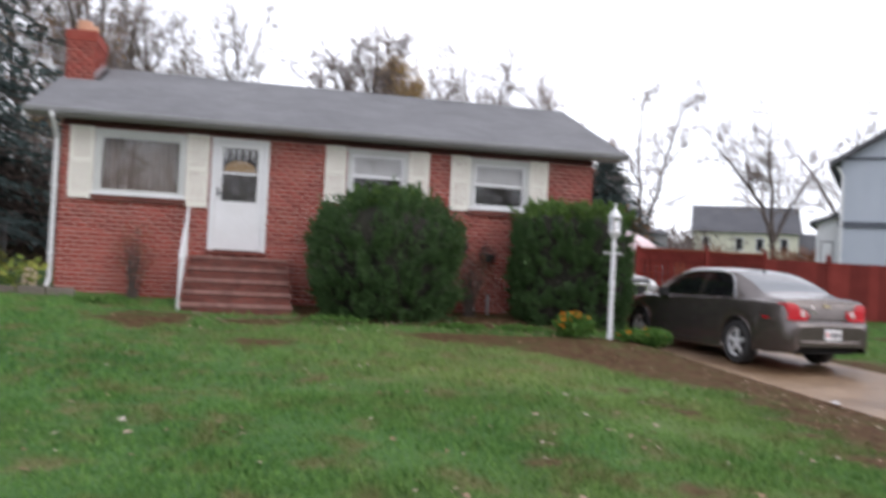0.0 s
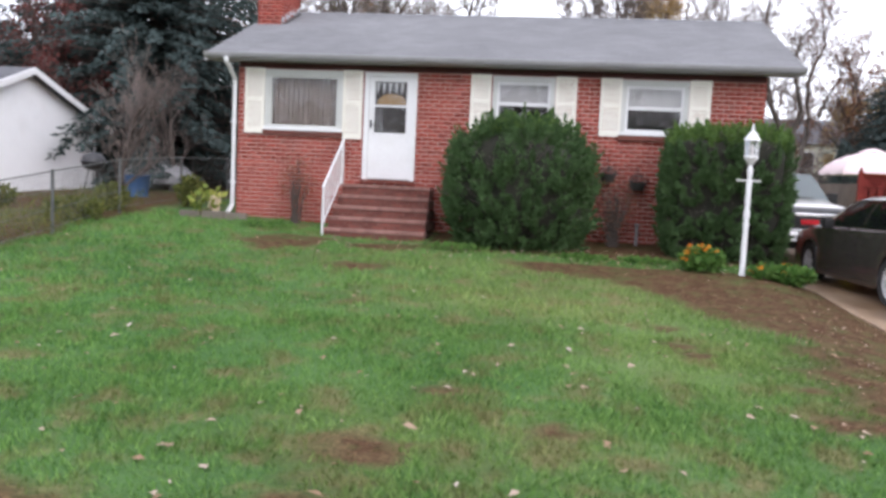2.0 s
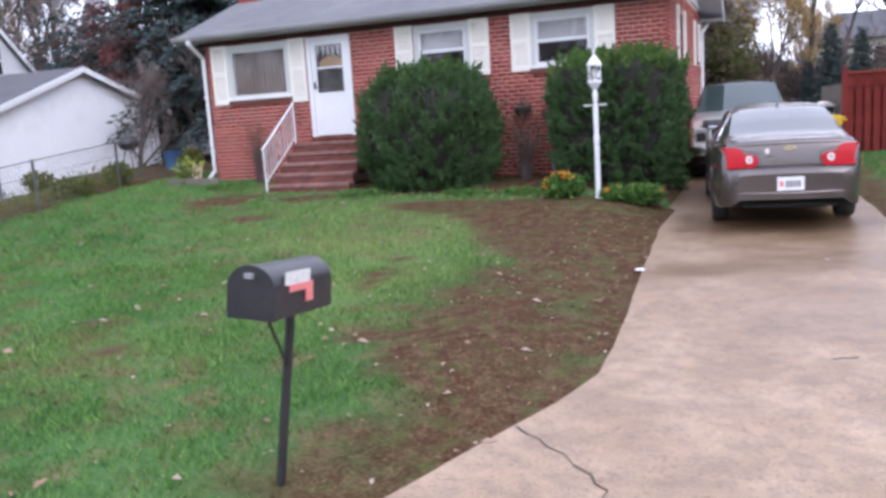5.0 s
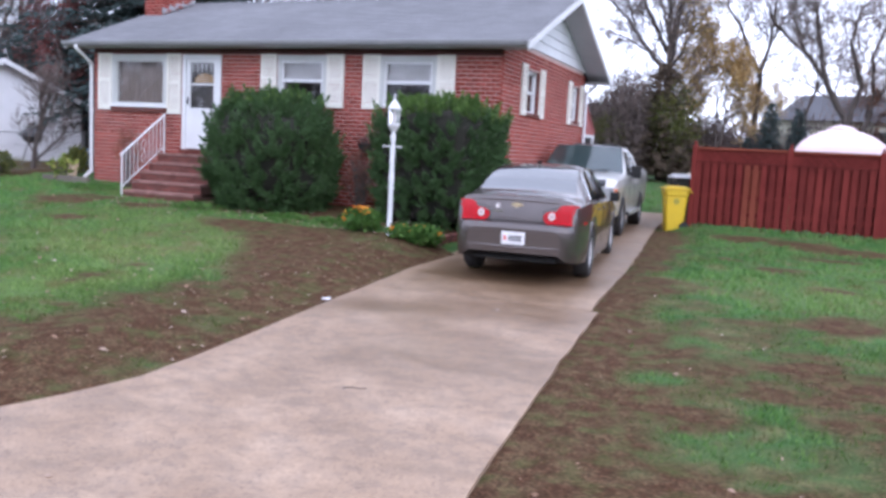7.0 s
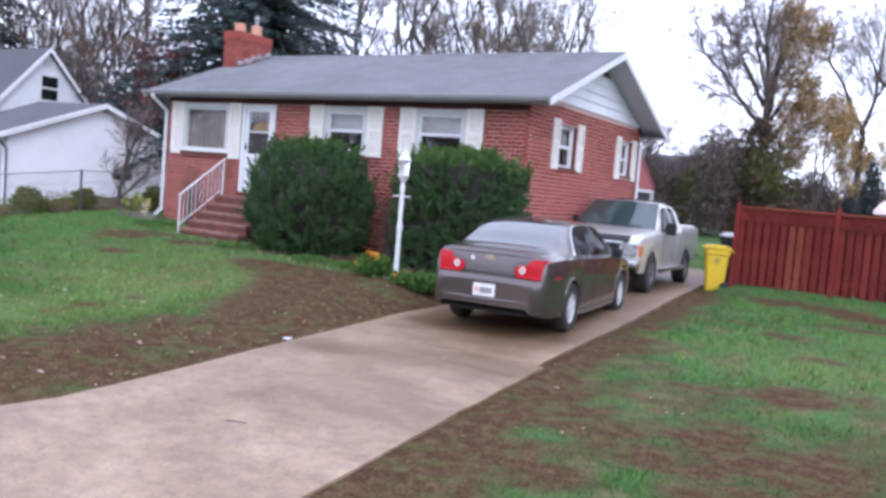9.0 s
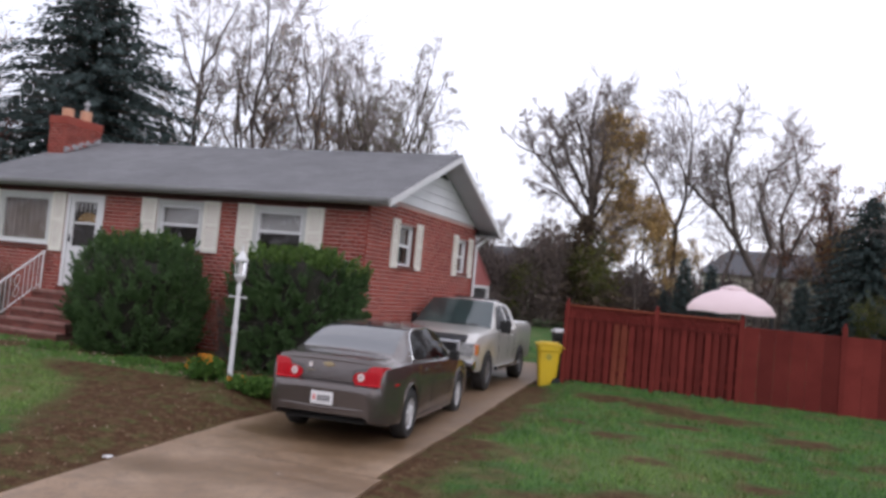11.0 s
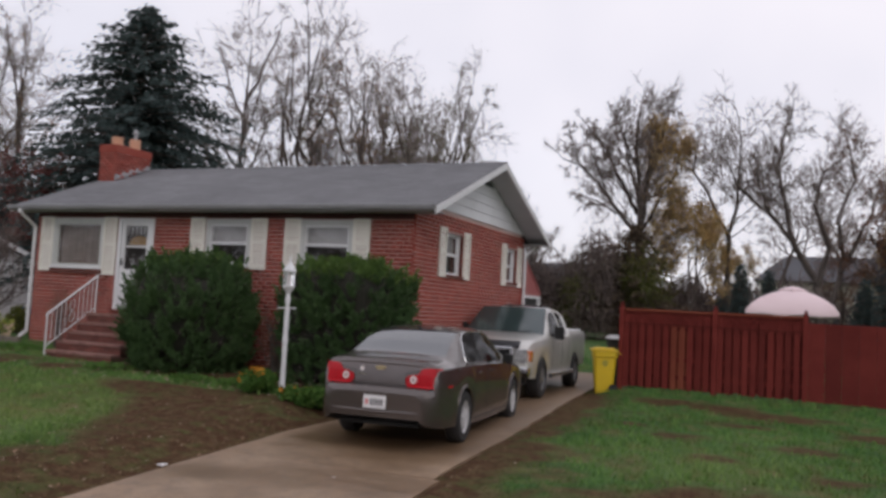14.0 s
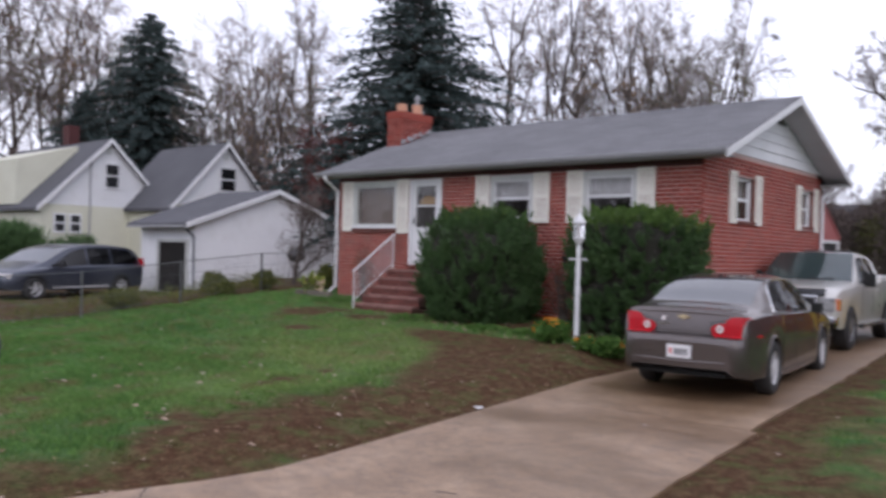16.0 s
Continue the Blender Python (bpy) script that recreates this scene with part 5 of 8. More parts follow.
def wheel(car, x, y, r, w, spokes=5, rim_mat=None):
    s = 1 if x > 0 else -1
    bm = B()
    prof = [(r * 0.66, -w / 2), (r * 0.93, -w / 2), (r, -w / 2 + 0.03), (r, w / 2 - 0.03), (r * 0.93, w / 2), (r * 0.66, w / 2), (r * 0.64, 0)]
    n = 28
    rings = [[bm.verts.new((x + s * d, y + q * math.cos(2 * math.pi * k / n), r + q * math.sin(2 * math.pi * k / n))) for k in range(n)] for q, d in prof]
    for a, b in zip(rings, rings[1:] + rings[:1]):
        for k in range(n):
            bm.faces.new((a[k], a[(k + 1) % n], b[(k + 1) % n], b[k]))
    wh = part("wheel", bm, RUBBER, car, "black tyre on an alloy rim", smooth=True, local=True)
    wh.name = "wheel"
    bm = B()
    rim = [(r * 0.67, w / 2 - 0.015), (r * 0.62, w / 2 - 0.02), (r * 0.60, w / 2 - 0.07)]
    rings = [[bm.verts.new((x + s * d, y + q * math.cos(2 * math.pi * k / n), r + q * math.sin(2 * math.pi * k / n))) for k in range(n)] for q, d in rim]
    for a, b in zip(rings[:-1], rings[1:]):
        for k in range(n):
            bm.faces.new((a[k], a[(k + 1) % n], b[(k + 1) % n], b[k]))
    for k in range(spokes):
        a = 2 * math.pi * k / spokes + 0.3
        c, d = Vector((0, math.cos(a), math.sin(a))), Vector((0, -math.sin(a), math.cos(a)))
        o = Vector((x, y, r))
        pts = [(0.12, 0.085, w / 2 - 0.02), (0.63, 0.075, w / 2 - 0.03)]
        vs = []
        for q, h, dx in pts:
            vs += [bm.verts.new(o + c * q * r + d * h * r * g + Vector((s * (dx - t), 0, 0))) for g in (-1, 1) for t in (0, 0.03)]
        for f in ((0, 2, 6, 4), (0, 4, 5, 1), (2, 3, 7, 6)):
            bm.faces.new([vs[i] for i in f])
    rod(bm, (x + s * (w / 2 - 0.05), y, r), (x + s * (w / 2 - 0.012), y, r), r * 0.17, n=16)
    part("rim", bm, rim_mat or RIM, wh, "alloy rim", smooth=True, local=True)
    part("brake_disc", rod(B(), (x + s * (w / 2 - 0.10), y, r), (x + s * (w / 2 - 0.08), y, r), r * 0.62, n=24), UNDER, wh, local=True)


def plate_at(car, x, y, z, s, w=0.305, h=0.155, red=True):
    """A number plate with plain bars; s is the side it faces along y."""
    p = part("number_plate", box(B(), x - w / 2, x + w / 2, min(y, y + s * 0.012), max(y, y + s * 0.012), z - h / 2, z + h / 2, 0.003), PLATE, car, "white number plate with plain bars", local=True)
    bm = B()
    for k in range(5):
        box(bm, x - 0.055 + k * 0.036, x - 0.033 + k * 0.036, min(y + s * 0.012, y + s * 0.016), max(y + s * 0.012, y + s * 0.016), z - 0.04, z + 0.035)
    part("plate_bars", bm, PLATEINK, p, local=True)
    if red:
        part("plate_mark", box(B(), x - 0.125, x - 0.085, min(y + s * 0.012, y + s * 0.016), max(y + s * 0.012, y + s * 0.016), z - 0.03, z + 0.03), FLAGRED, p, local=True)


def tube_line(bm, pts, r, n=5):
    for a, b in zip(pts[:-1], pts[1:]):
        rod(bm, a, b, r, n=n)
    return bm


def flank(ys, rows, y, v):
    """Where a height v, from 0 at the belt to 1 at the roof's edge, lies on a vehicle's side windows at y."""
    def at(k, c):
        return float(np.interp(y, ys, [r[k][c] for r in rows]))
    a, b, u = (5, 6, v * 2) if v < 0.5 else (6, 7, v * 2 - 1)
    return at(a, 0) * (1 - u) + at(b, 0) * u, at(a, 1) * (1 - u) + at(b, 1) * u


def glass_pane(car, ys, rows, s, top):
    """A side window that follows the flank, with its upper edge through the (y, v) of top."""
    bm = B()
    yy, vv = [p[0] for p in top], [p[1] for p in top]
    cols = []
    for y in np.unique(np.concatenate([np.linspace(yy[0], yy[-1], 14), yy])):
        col = []
        for k in range(6):
            w, z = flank(ys, rows, y, 0.05 + (float(np.interp(y, yy, vv)) - 0.05) * k / 5)
            col.append(bm.verts.new((s * (w + 0.006), y, z + 0.002)))
        cols.append(col)
    for p, q in zip(cols[:-1], cols[1:]):
        for k in range(5):
            bm.faces.new((p[k], q[k], q[k + 1], p[k + 1]))
    bmesh.ops.solidify(bm, geom=bm.faces[:], thickness=0.004)
    return part("side_window", bm, DARKGLASS, car, "dark tinted side glass", smooth=True, local=True)


def glass_edge(car, ys, rows, s, line):
    pts = []
    for y, v in line:
        w, z = flank(ys, rows, y, v)
        pts.append((s * (w + 0.006), y, z))
    part("window_trim", tube_line(B(), pts, 0.009), CHROME, car, "bright window surround", local=True)


# the sedan on the drive
SEDAN = [(-1.125, .36, .70, .60, .68, .63, .66, .645, .60, .655), (-1.115, .31, .765, .645, .745, .67, .73, .682, .68, .69), (-1.09, .29, .80, .675, .785, .695, .77, .705, .72, .712), (-1.05, .28, .825, .695, .80, .712, .785, .720, .74, .728),
         (-1.00, .275, .85, .70, .82, .72, .80, .735, .76, .745), (-0.985, .27, .855, .80, .83, .84, .795, .87, .745, .89), (-0.96, .27, .862, .90, .84, .945, .795, .965, .74, .985), (-0.92, .26, .872, .935, .85, .985, .795, 1.02, .735, 1.045), (-0.80, .25, .88, .955, .855, .995, .795, 1.035, .72, 1.06), (-0.50, .25, .89, .97, .86, 1.00, .79, 1.055, .70, 1.085),
         (-0.40, .24, .89, .975, .86, 1.00, .79, 1.085, .68, 1.105), (0.0, .22, .892, .97, .865, .99, .80, 1.255, .63, 1.28), (0.42, .20, .892, .96, .868, .98, .81, 1.375, .59, 1.41),
         (0.9, .19, .892, .95, .87, .97, .82, 1.405, .58, 1.45), (1.4, .19, .892, .94, .87, .96, .82, 1.40, .58, 1.45), (1.82, .19, .892, .93, .87, .95, .82, 1.355, .59, 1.405),
         (2.3, .20, .892, .92, .865, .945, .80, 1.15, .67, 1.19), (2.66, .21, .89, .91, .86, .945, .78, .975, .72, 1.005), (3.1, .22, .885, .86, .85, .89, .76, .91, .68, .945),
         (3.5, .22, .86, .79, .82, .815, .72, .835, .62, .86), (3.72, .24, .78, .70, .75, .725, .66, .74, .55, .76), (3.82, .34, .66, .56, .64, .58, .56, .59, .45, .60)]
sedan = thing("sedan_car", 7.93, 12.06, 0.215, 5.6, "taupe grey four-door saloon parked on the driveway", "car")
sedan.matrix_basis = sedan.matrix_basis @ Matrix.Diagonal((1, 1, 1.06, 1))
ys, rows = loft(SEDAN, (0, 2.85), 0.375)
REAR_WIN = lambda y, k: k >= 7 and -0.38 < y < 0.40
FRONT_WIN = lambda y, k: k >= 7 and 1.84 < y < 2.62
bm = skin(B(), ys, rows, lambda y, k: not (REAR_WIN(y, k) or FRONT_WIN(y, k)))
cap(bm, ys[0], rows[0])
cap(bm, ys[-1], rows[-1])
part("body", bm, CARPAINT, sedan, "glossy taupe metallic bodywork", smooth=True, local=True, angle=32)
for s in (-1, 1):
    for top in (((0.20, 0.20), (0.26, 0.50), (0.36, 0.74), (0.52, 0.88), (0.75, 0.93), (1.03, 0.93)), ((1.10, 0.93), (1.6, 0.93), (1.85, 0.90), (2.0, 0.80), (2.2, 0.35), (2.24, 0.18))):
        glass_pane(sedan, ys, rows, s, top)
    glass_edge(sedan, ys, rows, s, ((0.17, 0.06), (0.18, 0.25), (0.25, 0.55), (0.36, 0.80), (0.52, 0.94), (0.75, 0.98), (1.2, 0.98), (1.6, 0.98), (1.85, 0.95), (2.02, 0.84), (2.26, 0.25)))
part("rear_window", skin(B(), ys, rows, REAR_WIN, -0.003), CARGLASS, sedan, "sloping rear window", smooth=True, local=True)
part("windscreen", skin(B(), ys, rows, FRONT_WIN, -0.003), CARGLASS, sedan, smooth=True, local=True)
bm = B()
box(bm, -0.78, 0.78, -0.9, 3.6, 0.26, 0.60)
box(bm, -0.74, 0.74, -0.35, 2.5, 0.60, 0.93)
part("underbody", bm, UNDER, sedan, local=True)
for x in (-0.38, 0.38):
    for y in (0.25, 1.15):
        bm = B()
        box(bm, x - 0.25, x + 0.25, y, y + 0.15, 0.9, 1.18, 0.04)
        box(bm, x - 0.12, x + 0.12, y + 0.02, y + 0.11, 1.17, 1.32, 0.03)
        part("seat", bm, BLACK, sedan, "dark seat back with a headrest", local=True)
for x in (-0.778, 0.778):
    for y in (0.0, 2.85):
        wheel(sedan, x, y, 0.325, 0.215)
        s = 1 if x > 0 else -1
        part("arch_lip", tube_line(B(), [(s * (0.880 - 0.02 * abs(math.sin(a) - 1)), y + 0.385 * math.cos(a), 0.33 + 0.385 * math.sin(a)) for a in np.linspace(0.0, math.pi, 19)], 0.016, 6), CARPAINT, sedan, smooth=True, local=True)


def rear_y(x, z):
    base = np.interp(z, (.30, .40, .655, .69, .712, .728, .745, .89, .985, 1.045), (-1.09, -1.125, -1.125, -1.115, -1.09, -1.05, -1.0, -0.985, -0.96, -0.92))
    return base + 0.23 * max(0.0, (abs(x) - 0.74) / 0.125) ** 6


def rear_patch(name, mat, outline, out, parent, s, label=""):
    """A piece that follows the tail on the side s: rows of (z, inner x, outer x)."""
    bm = B()
    grid = [[(s * (a + (b - a) * k / 7), rear_y(a + (b - a) * k / 7, z) - out, z) for k in range(8)] for z, a, b in outline]
    fr = [[bm.verts.new(p) for p in row] for row in grid]
    bk = [[bm.verts.new((p[0], p[1] + out + 0.05, p[2])) for p in row] for row in grid]
    for g, flip in ((fr, 1), (bk, -1)):
        for i in range(len(g) - 1):
            for k in range(7):
                q = (g[i][k], g[i][k + 1], g[i + 1][k + 1], g[i + 1][k])
                bm.faces.new(q[::flip])
    for i in range(len(fr) - 1):
        for k in (0, 7):
            bm.faces.new((fr[i][k], fr[i + 1][k], bk[i + 1][k], bk[i][k]))
    for i in (0, len(fr) - 1):
        for k in range(7):
            bm.faces.new((fr[i][k], fr[i][k + 1], bk[i][k + 1], bk[i][k]))
    return part(name, bm, mat, parent, label, smooth=True, local=True, angle=30)


for s in (-1, 1):
    tail = rear_patch("tail_light", TAILRED, [(0.735 + (z - 0.735) * 0.98, a, b) for z, a, b in [(0.735, 0.46, 0.845), (0.755, 0.42, 0.855), (0.79, 0.395, 0.862), (0.83, 0.395, 0.864), (0.862, 0.42, 0.864), (0.882, 0.47, 0.864), (0.895, 0.575, 0.862), (0.925, 0.595, 0.858), (0.95, 0.615, 0.852), (0.967, 0.65, 0.845), (0.976, 0.71, 0.835)]], 0.016, sedan, s, "red wrap-round tail light with a round white lens")
    part("reversing_lens", rod(B(), (s * 0.515, -1.024, 0.825), (s * 0.515, -0.95, 0.825), 0.046, n=20), LENSWHITE, tail, "round white reversing lens", local=True)
    part("lens_ring", rod(B(), (s * 0.515, -1.028, 0.825), (s * 0.515, -1.01, 0.825), 0.020, n=16), LENSGREY, tail, local=True)
plate_at(sedan, 0.0, -1.128, 0.54, -1)
part("plate_recess", box(B(), -0.20, 0.20, -1.122, -1.03, 0.445, 0.63, 0.01), CARPAINT, sedan, local=True)
emblem = [(-0.085, 0.955), (-0.03, 0.955), (-0.03, 0.968), (0.03, 0.968), (0.03, 0.955), (0.085, 0.955), (0.075, 0.925), (0.03, 0.925), (0.03, 0.912), (-0.03, 0.912), (-0.03, 0.925), (-0.075, 0.925)]
part("emblem", slab(B(), emblem, "y", -0.992, -0.95), GOLD, sedan, "small gold emblem on the boot lid", local=True)
part("round_badge", rod(B(), (-0.28, -0.990, 0.915), (-0.28, -0.95, 0.915), 0.03, n=16), LENSWHITE, sedan, "pale oval sticker", local=True)
bm = B()
box(bm, -0.34, -0.20, -0.998, -0.97, 0.843, 0.858)
part("nameplate", bm, CHROME, sedan, local=True)
for s in (-1, 1):
    part("lid_gap", tube_line(B(), [(s * 0.385, rear_y(0.4, z) - 0.001, z) for z in (0.75, 0.80, 0.89)] + [(s * 0.60, rear_y(0.6, 0.93) - 0.001, 0.93), (s * 0.64, -0.90, 1.02)], 0.004), UNDER, sedan, local=True)
    for yd, lean in ((0.38, -0.06), (1.08, 0.0), (2.16, 0.03)):
        i = int(np.argmin(abs(ys - yd)))
        part("door_gap", tube_line(B(), [(s * (p[0] + 0.0005), yd + lean * (p[1] - 0.6), p[1]) for p in rows[i][1:6]], 0.003), UNDER, sedan, local=True)
    part("sill_gap", tube_line(B(), [(s * 0.885, y, 0.26) for y in (0.42, 2.45)], 0.004), UNDER, sedan, local=True)
part("bumper_gap", tube_line(B(), [(x, rear_y(x, 0.742) - 0.001, 0.742) for x in np.linspace(-0.84, 0.84, 15)], 0.005), UNDER, sedan, local=True)
part("bumper_crease", tube_line(B(), [(x, rear_y(x, 0.42) + 0.006 + 0.02 * abs(x), 0.425 + 0.02 * abs(x)) for x in np.linspace(-0.68, 0.68, 21)], 0.022, 8), CARPAINT, sedan, smooth=True, local=True)
bm = B()
box(bm, -0.60, 0.60, -0.97, -0.92, 0.25, 0.30, 0.01)
part("lower_valance", bm, UNDER, sedan, local=True)
for s in (-1, 1):
    m = B()
    box(m, min(s * 0.90, s * 1.05), max(s * 0.90, s * 1.05), 1.86, 2.02, 0.93, 1.07, 0.035)
    part("mirror", m, UNDER, sedan, "dark door mirror", smooth=True, local=True)
    for y in (0.62, 1.28):
        part("door_handle", box(B(), min(s * 0.875, s * 0.90), max(s * 0.875, s * 0.90), y, y + 0.19, 0.845, 0.875, 0.008), CARPAINT, sedan, local=True)
    part("side_marker", box(B(), min(s * 0.85, s * 0.893), max(s * 0.85, s * 0.893), -0.72, -0.60, 0.735, 0.765, 0.005), TAILRED, sedan, "red side marker", local=True)
part("antenna", slab(B(), [(0.42, 1.41), (0.52, 1.42), (0.45, 1.45), (0.42, 1.448)], "x", -0.01, 0.01), UNDER, sedan, "small roof antenna fin", local=True)
part("high_brake_light", box(B(), -0.14, 0.14, -0.40, -0.34, 1.085, 1.105), TAILRED, sedan, local=True)
part("spoiler_lip", tube_line(B(), [(x, rear_y(x, 0.985) + 0.004 + 0.05 * abs(x) ** 3, 1.000 - 0.03 * abs(x) ** 2) for x in np.linspace(-0.66, 0.66, 17)], 0.017, 8), CARPAINT, sedan, "bright-edged lip along the boot lid", smooth=True, local=True)
for ob in sedan.children_recursive:
    if not ob.name.startswith(("number_plate", "plate_", "wheel", "rim")):
        for v in ob.data.vertices:
            if v.co.y < -0.25:
                v.co.x *= 1 - 0.115 * ((-0.25 - v.co.y) / 0.86) ** 2

# the pickup behind it, nose towards the street
PICKUP = [(-1.20, .60, .90, 1.16, .92, 1.24, .92, 1.28, .88, 1.28), (-1.12, .50, .96, 1.24, .95, 1.30, .93, 1.31, .86, 1.31), (0.86, .45, .97, 1.26, .96, 1.31, .93, 1.32, .86, 1.32),
          (0.88, .44, .97, 1.22, .95, 1.25, .92, 1.62, .80, 1.66), (0.98, .43, .97, 1.21, .95, 1.24, .92, 1.75, .70, 1.79), (1.5, .42, .97, 1.20, .95, 1.23, .92, 1.79, .68, 1.84), (2.15, .42, .97, 1.19, .95, 1.22, .92, 1.76, .69, 1.81),
          (2.6, .42, .97, 1.18, .95, 1.21, .91, 1.49, .77, 1.54), (2.92, .42, .97, 1.17, .94, 1.20, .89, 1.24, .84, 1.27), (3.4, .42, .97, 1.15, .93, 1.18, .86, 1.205, .76, 1.235), (4.0, .42, .95, 1.10, .90, 1.13, .82, 1.15, .70, 1.17),
          (4.22, .44, .92, 1.02, .88, 1.05, .80, 1.07, .68, 1.09), (4.30, .48, .86, .92, .84, .95, .76, .97, .62, .98)]
truck = thing("pickup_truck", 7.03, 21.05, 0.335, 183.4, "silver-beige crew-cab pickup parked by the house wall", "truck")
ys, rows = loft(PICKUP, (0, 3.32), 0.49)
T_FRONT = lambda y, k: k >= 7 and 2.18 < y < 2.88
bm = skin(B(), ys, rows, lambda y, k: not T_FRONT(y, k))
cap(bm, ys[0], rows[0])
cap(bm, ys[-1], rows[-1])
part("body", bm, SILVER, truck, "silver-beige metallic bodywork", smooth=True, local=True, angle=32)
for s in (-1, 1):
    for top in (((1.03, 0.80), (1.12, 0.88), (1.5, 0.90)), ((1.63, 0.90), (2.05, 0.88), (2.25, 0.75), (2.5, 0.40), (2.56, 0.15))):
        glass_pane(truck, ys, rows, s, top)
bm = B()
grid_ = []
for k in range(9):
    u = k / 8
    w_ = 0.86 + (0.70 - 0.86) * u
    grid_.append([bm.verts.new((w_ * q, 2.91 - 0.75 * u + 0.05 * (1 - q * q), 1.235 + 0.565 * u + 0.02 * 4 * u * (1 - u) + 0.012 * (1 - q * q))) for q in np.linspace(-1, 1, 13)])
for p, q in zip(grid_[:-1], grid_[1:]):
    for k in range(12):
        bm.faces.new((p[k], p[k + 1], q[k + 1], q[k]))
bmesh.ops.solidify(bm, geom=bm.faces[:], thickness=0.006)
part("windscreen", bm, TRUCKGLASS, truck, "broad windscreen reflecting the pale sky", smooth=True, local=True)
part("wiper", tube_line(B(), [(0.1, 2.95, 1.27), (-0.55, 2.88, 1.31)], 0.010), BLACK, truck, local=True)
bm = B()
box(bm, -0.80, 0.80, -1.1, 4.1, 0.45, 0.80)
box(bm, -0.82, 0.82, 1.0, 2.9, 0.80, 1.16)
for x in (-0.42, 0.42):
    box(bm, x - 0.26, x + 0.26, 1.75, 1.95, 1.16, 1.45, 0.04)
part("underbody", bm, UNDER, truck, local=True)
for x in (-0.84, 0.84):
    for y in (0.0, 3.32):
        wheel(truck, x, y, 0.40, 0.26, 6, TRUCKRIM)
grille = part("grille", box(B(), -0.56, 0.56, 4.27, 4.35, 0.68, 0.98, 0.01), UNDER, truck, "black grille with a chrome surround", local=True)
bm = B()
box(bm, -0.61, 0.61, 4.28, 4.375, 0.955, 1.02, 0.014)
box(bm, -0.60, 0.60, 4.28, 4.37, 0.66, 0.70, 0.012)
for s in (-1, 1):
    box(bm, min(s * 0.54, s * 0.61), max(s * 0.54, s * 0.61), 4.28, 4.37, 0.70, 0.98, 0.012)
part("grille_surround", bm, CHROME, grille, "chrome surround", local=True)
bm = B()
for z in (0.77, 0.84, 0.91):
    box(bm, -0.55, 0.55, 4.34, 4.36, z, z + 0.012)
part("grille_bars", bm, BLACK, grille, local=True)
part("badge", box(B(), -0.17, 0.17, 4.345, 4.372, 0.80, 0.89, 0.01), TAILRED, grille, "plain red badge", local=True)
for s in (-1, 1):
    hl = part("headlight", box(B(), min(s * 0.62, s * 0.875), max(s * 0.62, s * 0.875), 4.06, 4.335, 0.73, 0.985, 0.03), HEADLENS, truck, "clear headlight with an amber edge", local=True)
    part("turn_lens", box(B(), min(s * 0.865, s * 0.94), max(s * 0.865, s * 0.94), 4.06, 4.25, 0.75, 0.965, 0.02), AMBER, hl, "amber turn lens", local=True)
    m = B()
    box(m, min(s * 0.97, s * 1.18), max(s * 0.97, s * 1.18), 2.36, 2.48, 1.16, 1.42, 0.04)
    rod(m, (s * 0.9, 2.42, 1.24), (s * 1.0, 2.42, 1.24), 0.03)
    part("mirror", m, UNDER, truck, "black door mirror", smooth=True, local=True)
    part("step_bar", rod(B(), (s * 1.0, 0.62, 0.42), (s * 1.0, 2.75, 0.42), 0.05, n=12), CHROME, truck, "chrome side step bar", local=True)
    for y in (1.12, 1.72):
        part("door_handle", box(B(), min(s * 0.955, s * 0.985), max(s * 0.955, s * 0.985), y, y + 0.18, 1.05, 1.09, 0.01), SILVER, truck, local=True)
    for yd in (0.9, 1.57, 2.5):
        i = int(np.argmin(abs(ys - yd)))
        part("panel_gap", tube_line(B(), [(s * (p[0] + 0.0005), yd, p[1]) for p in rows[i][1:6]], 0.004), UNDER, truck, local=True)
bm = B()
box(bm, -0.93, 0.93, 4.18, 4.43, 0.46, 0.655, 0.05)
part("bumper", bm, CHROME, truck, "silver front bumper", smooth=True, local=True)
plate_at(truck, 0.30, 4.43, 0.55, 1, red=False)
bm = B()
slab(bm, [(4.17, 1.135), (4.27, 1.085), (4.31, 1.04), (4.31, 1.00), (4.27, 1.02), (4.15, 1.09)], "x", -0.70, 0.70)
part("hood_deflector", bm, BLACK, truck, "black stone deflector along the bonnet's edge", local=True)
part("lower_valance", box(B(), -0.80, 0.80, 4.05, 4.20, 0.30, 0.47, 0.02), UNDER, truck, local=True)
part("bed_cover", box(B(), -0.86, 0.86, -1.08, 0.8, 1.315, 1.35, 0.015), WHITE, truck, "pale bed cover", local=True)
part("roof_rack", tube_line(B(), [(x, 1.2, 1.85) for x in (-0.5, 0.0, 0.5)], 0.02), BLACK, truck, local=True)

# the neighbour's minivan
VAN = [(-1.0, .5, .78, .9, .8, .98, .78, 1.25, .66, 1.30), (-0.92, .33, .92, 1.0, .92, 1.05, .88, 1.40, .68, 1.44), (-0.5, .28, .97, 1.02, .95, 1.06, .90, 1.64, .70, 1.69), (0.4, .26, .98, 1.01, .96, 1.05, .91, 1.71, .72, 1.77), (1.2, .26, .98, 1.0, .96, 1.04, .91, 1.70, .72, 1.76), (1.75, .26, .98, .98, .96, 1.02, .90, 1.62, .72, 1.68),
       (2.75, .26, .97, .96, .94, 1.0, .86, 1.12, .76, 1.16), (3.2, .26, .96, .92, .92, .96, .82, 1.00, .70, 1.03), (3.65, .28, .90, .80, .86, .84, .76, .87, .62, .9), (3.88, .36, .74, .62, .72, .64, .64, .66, .5, .67)]
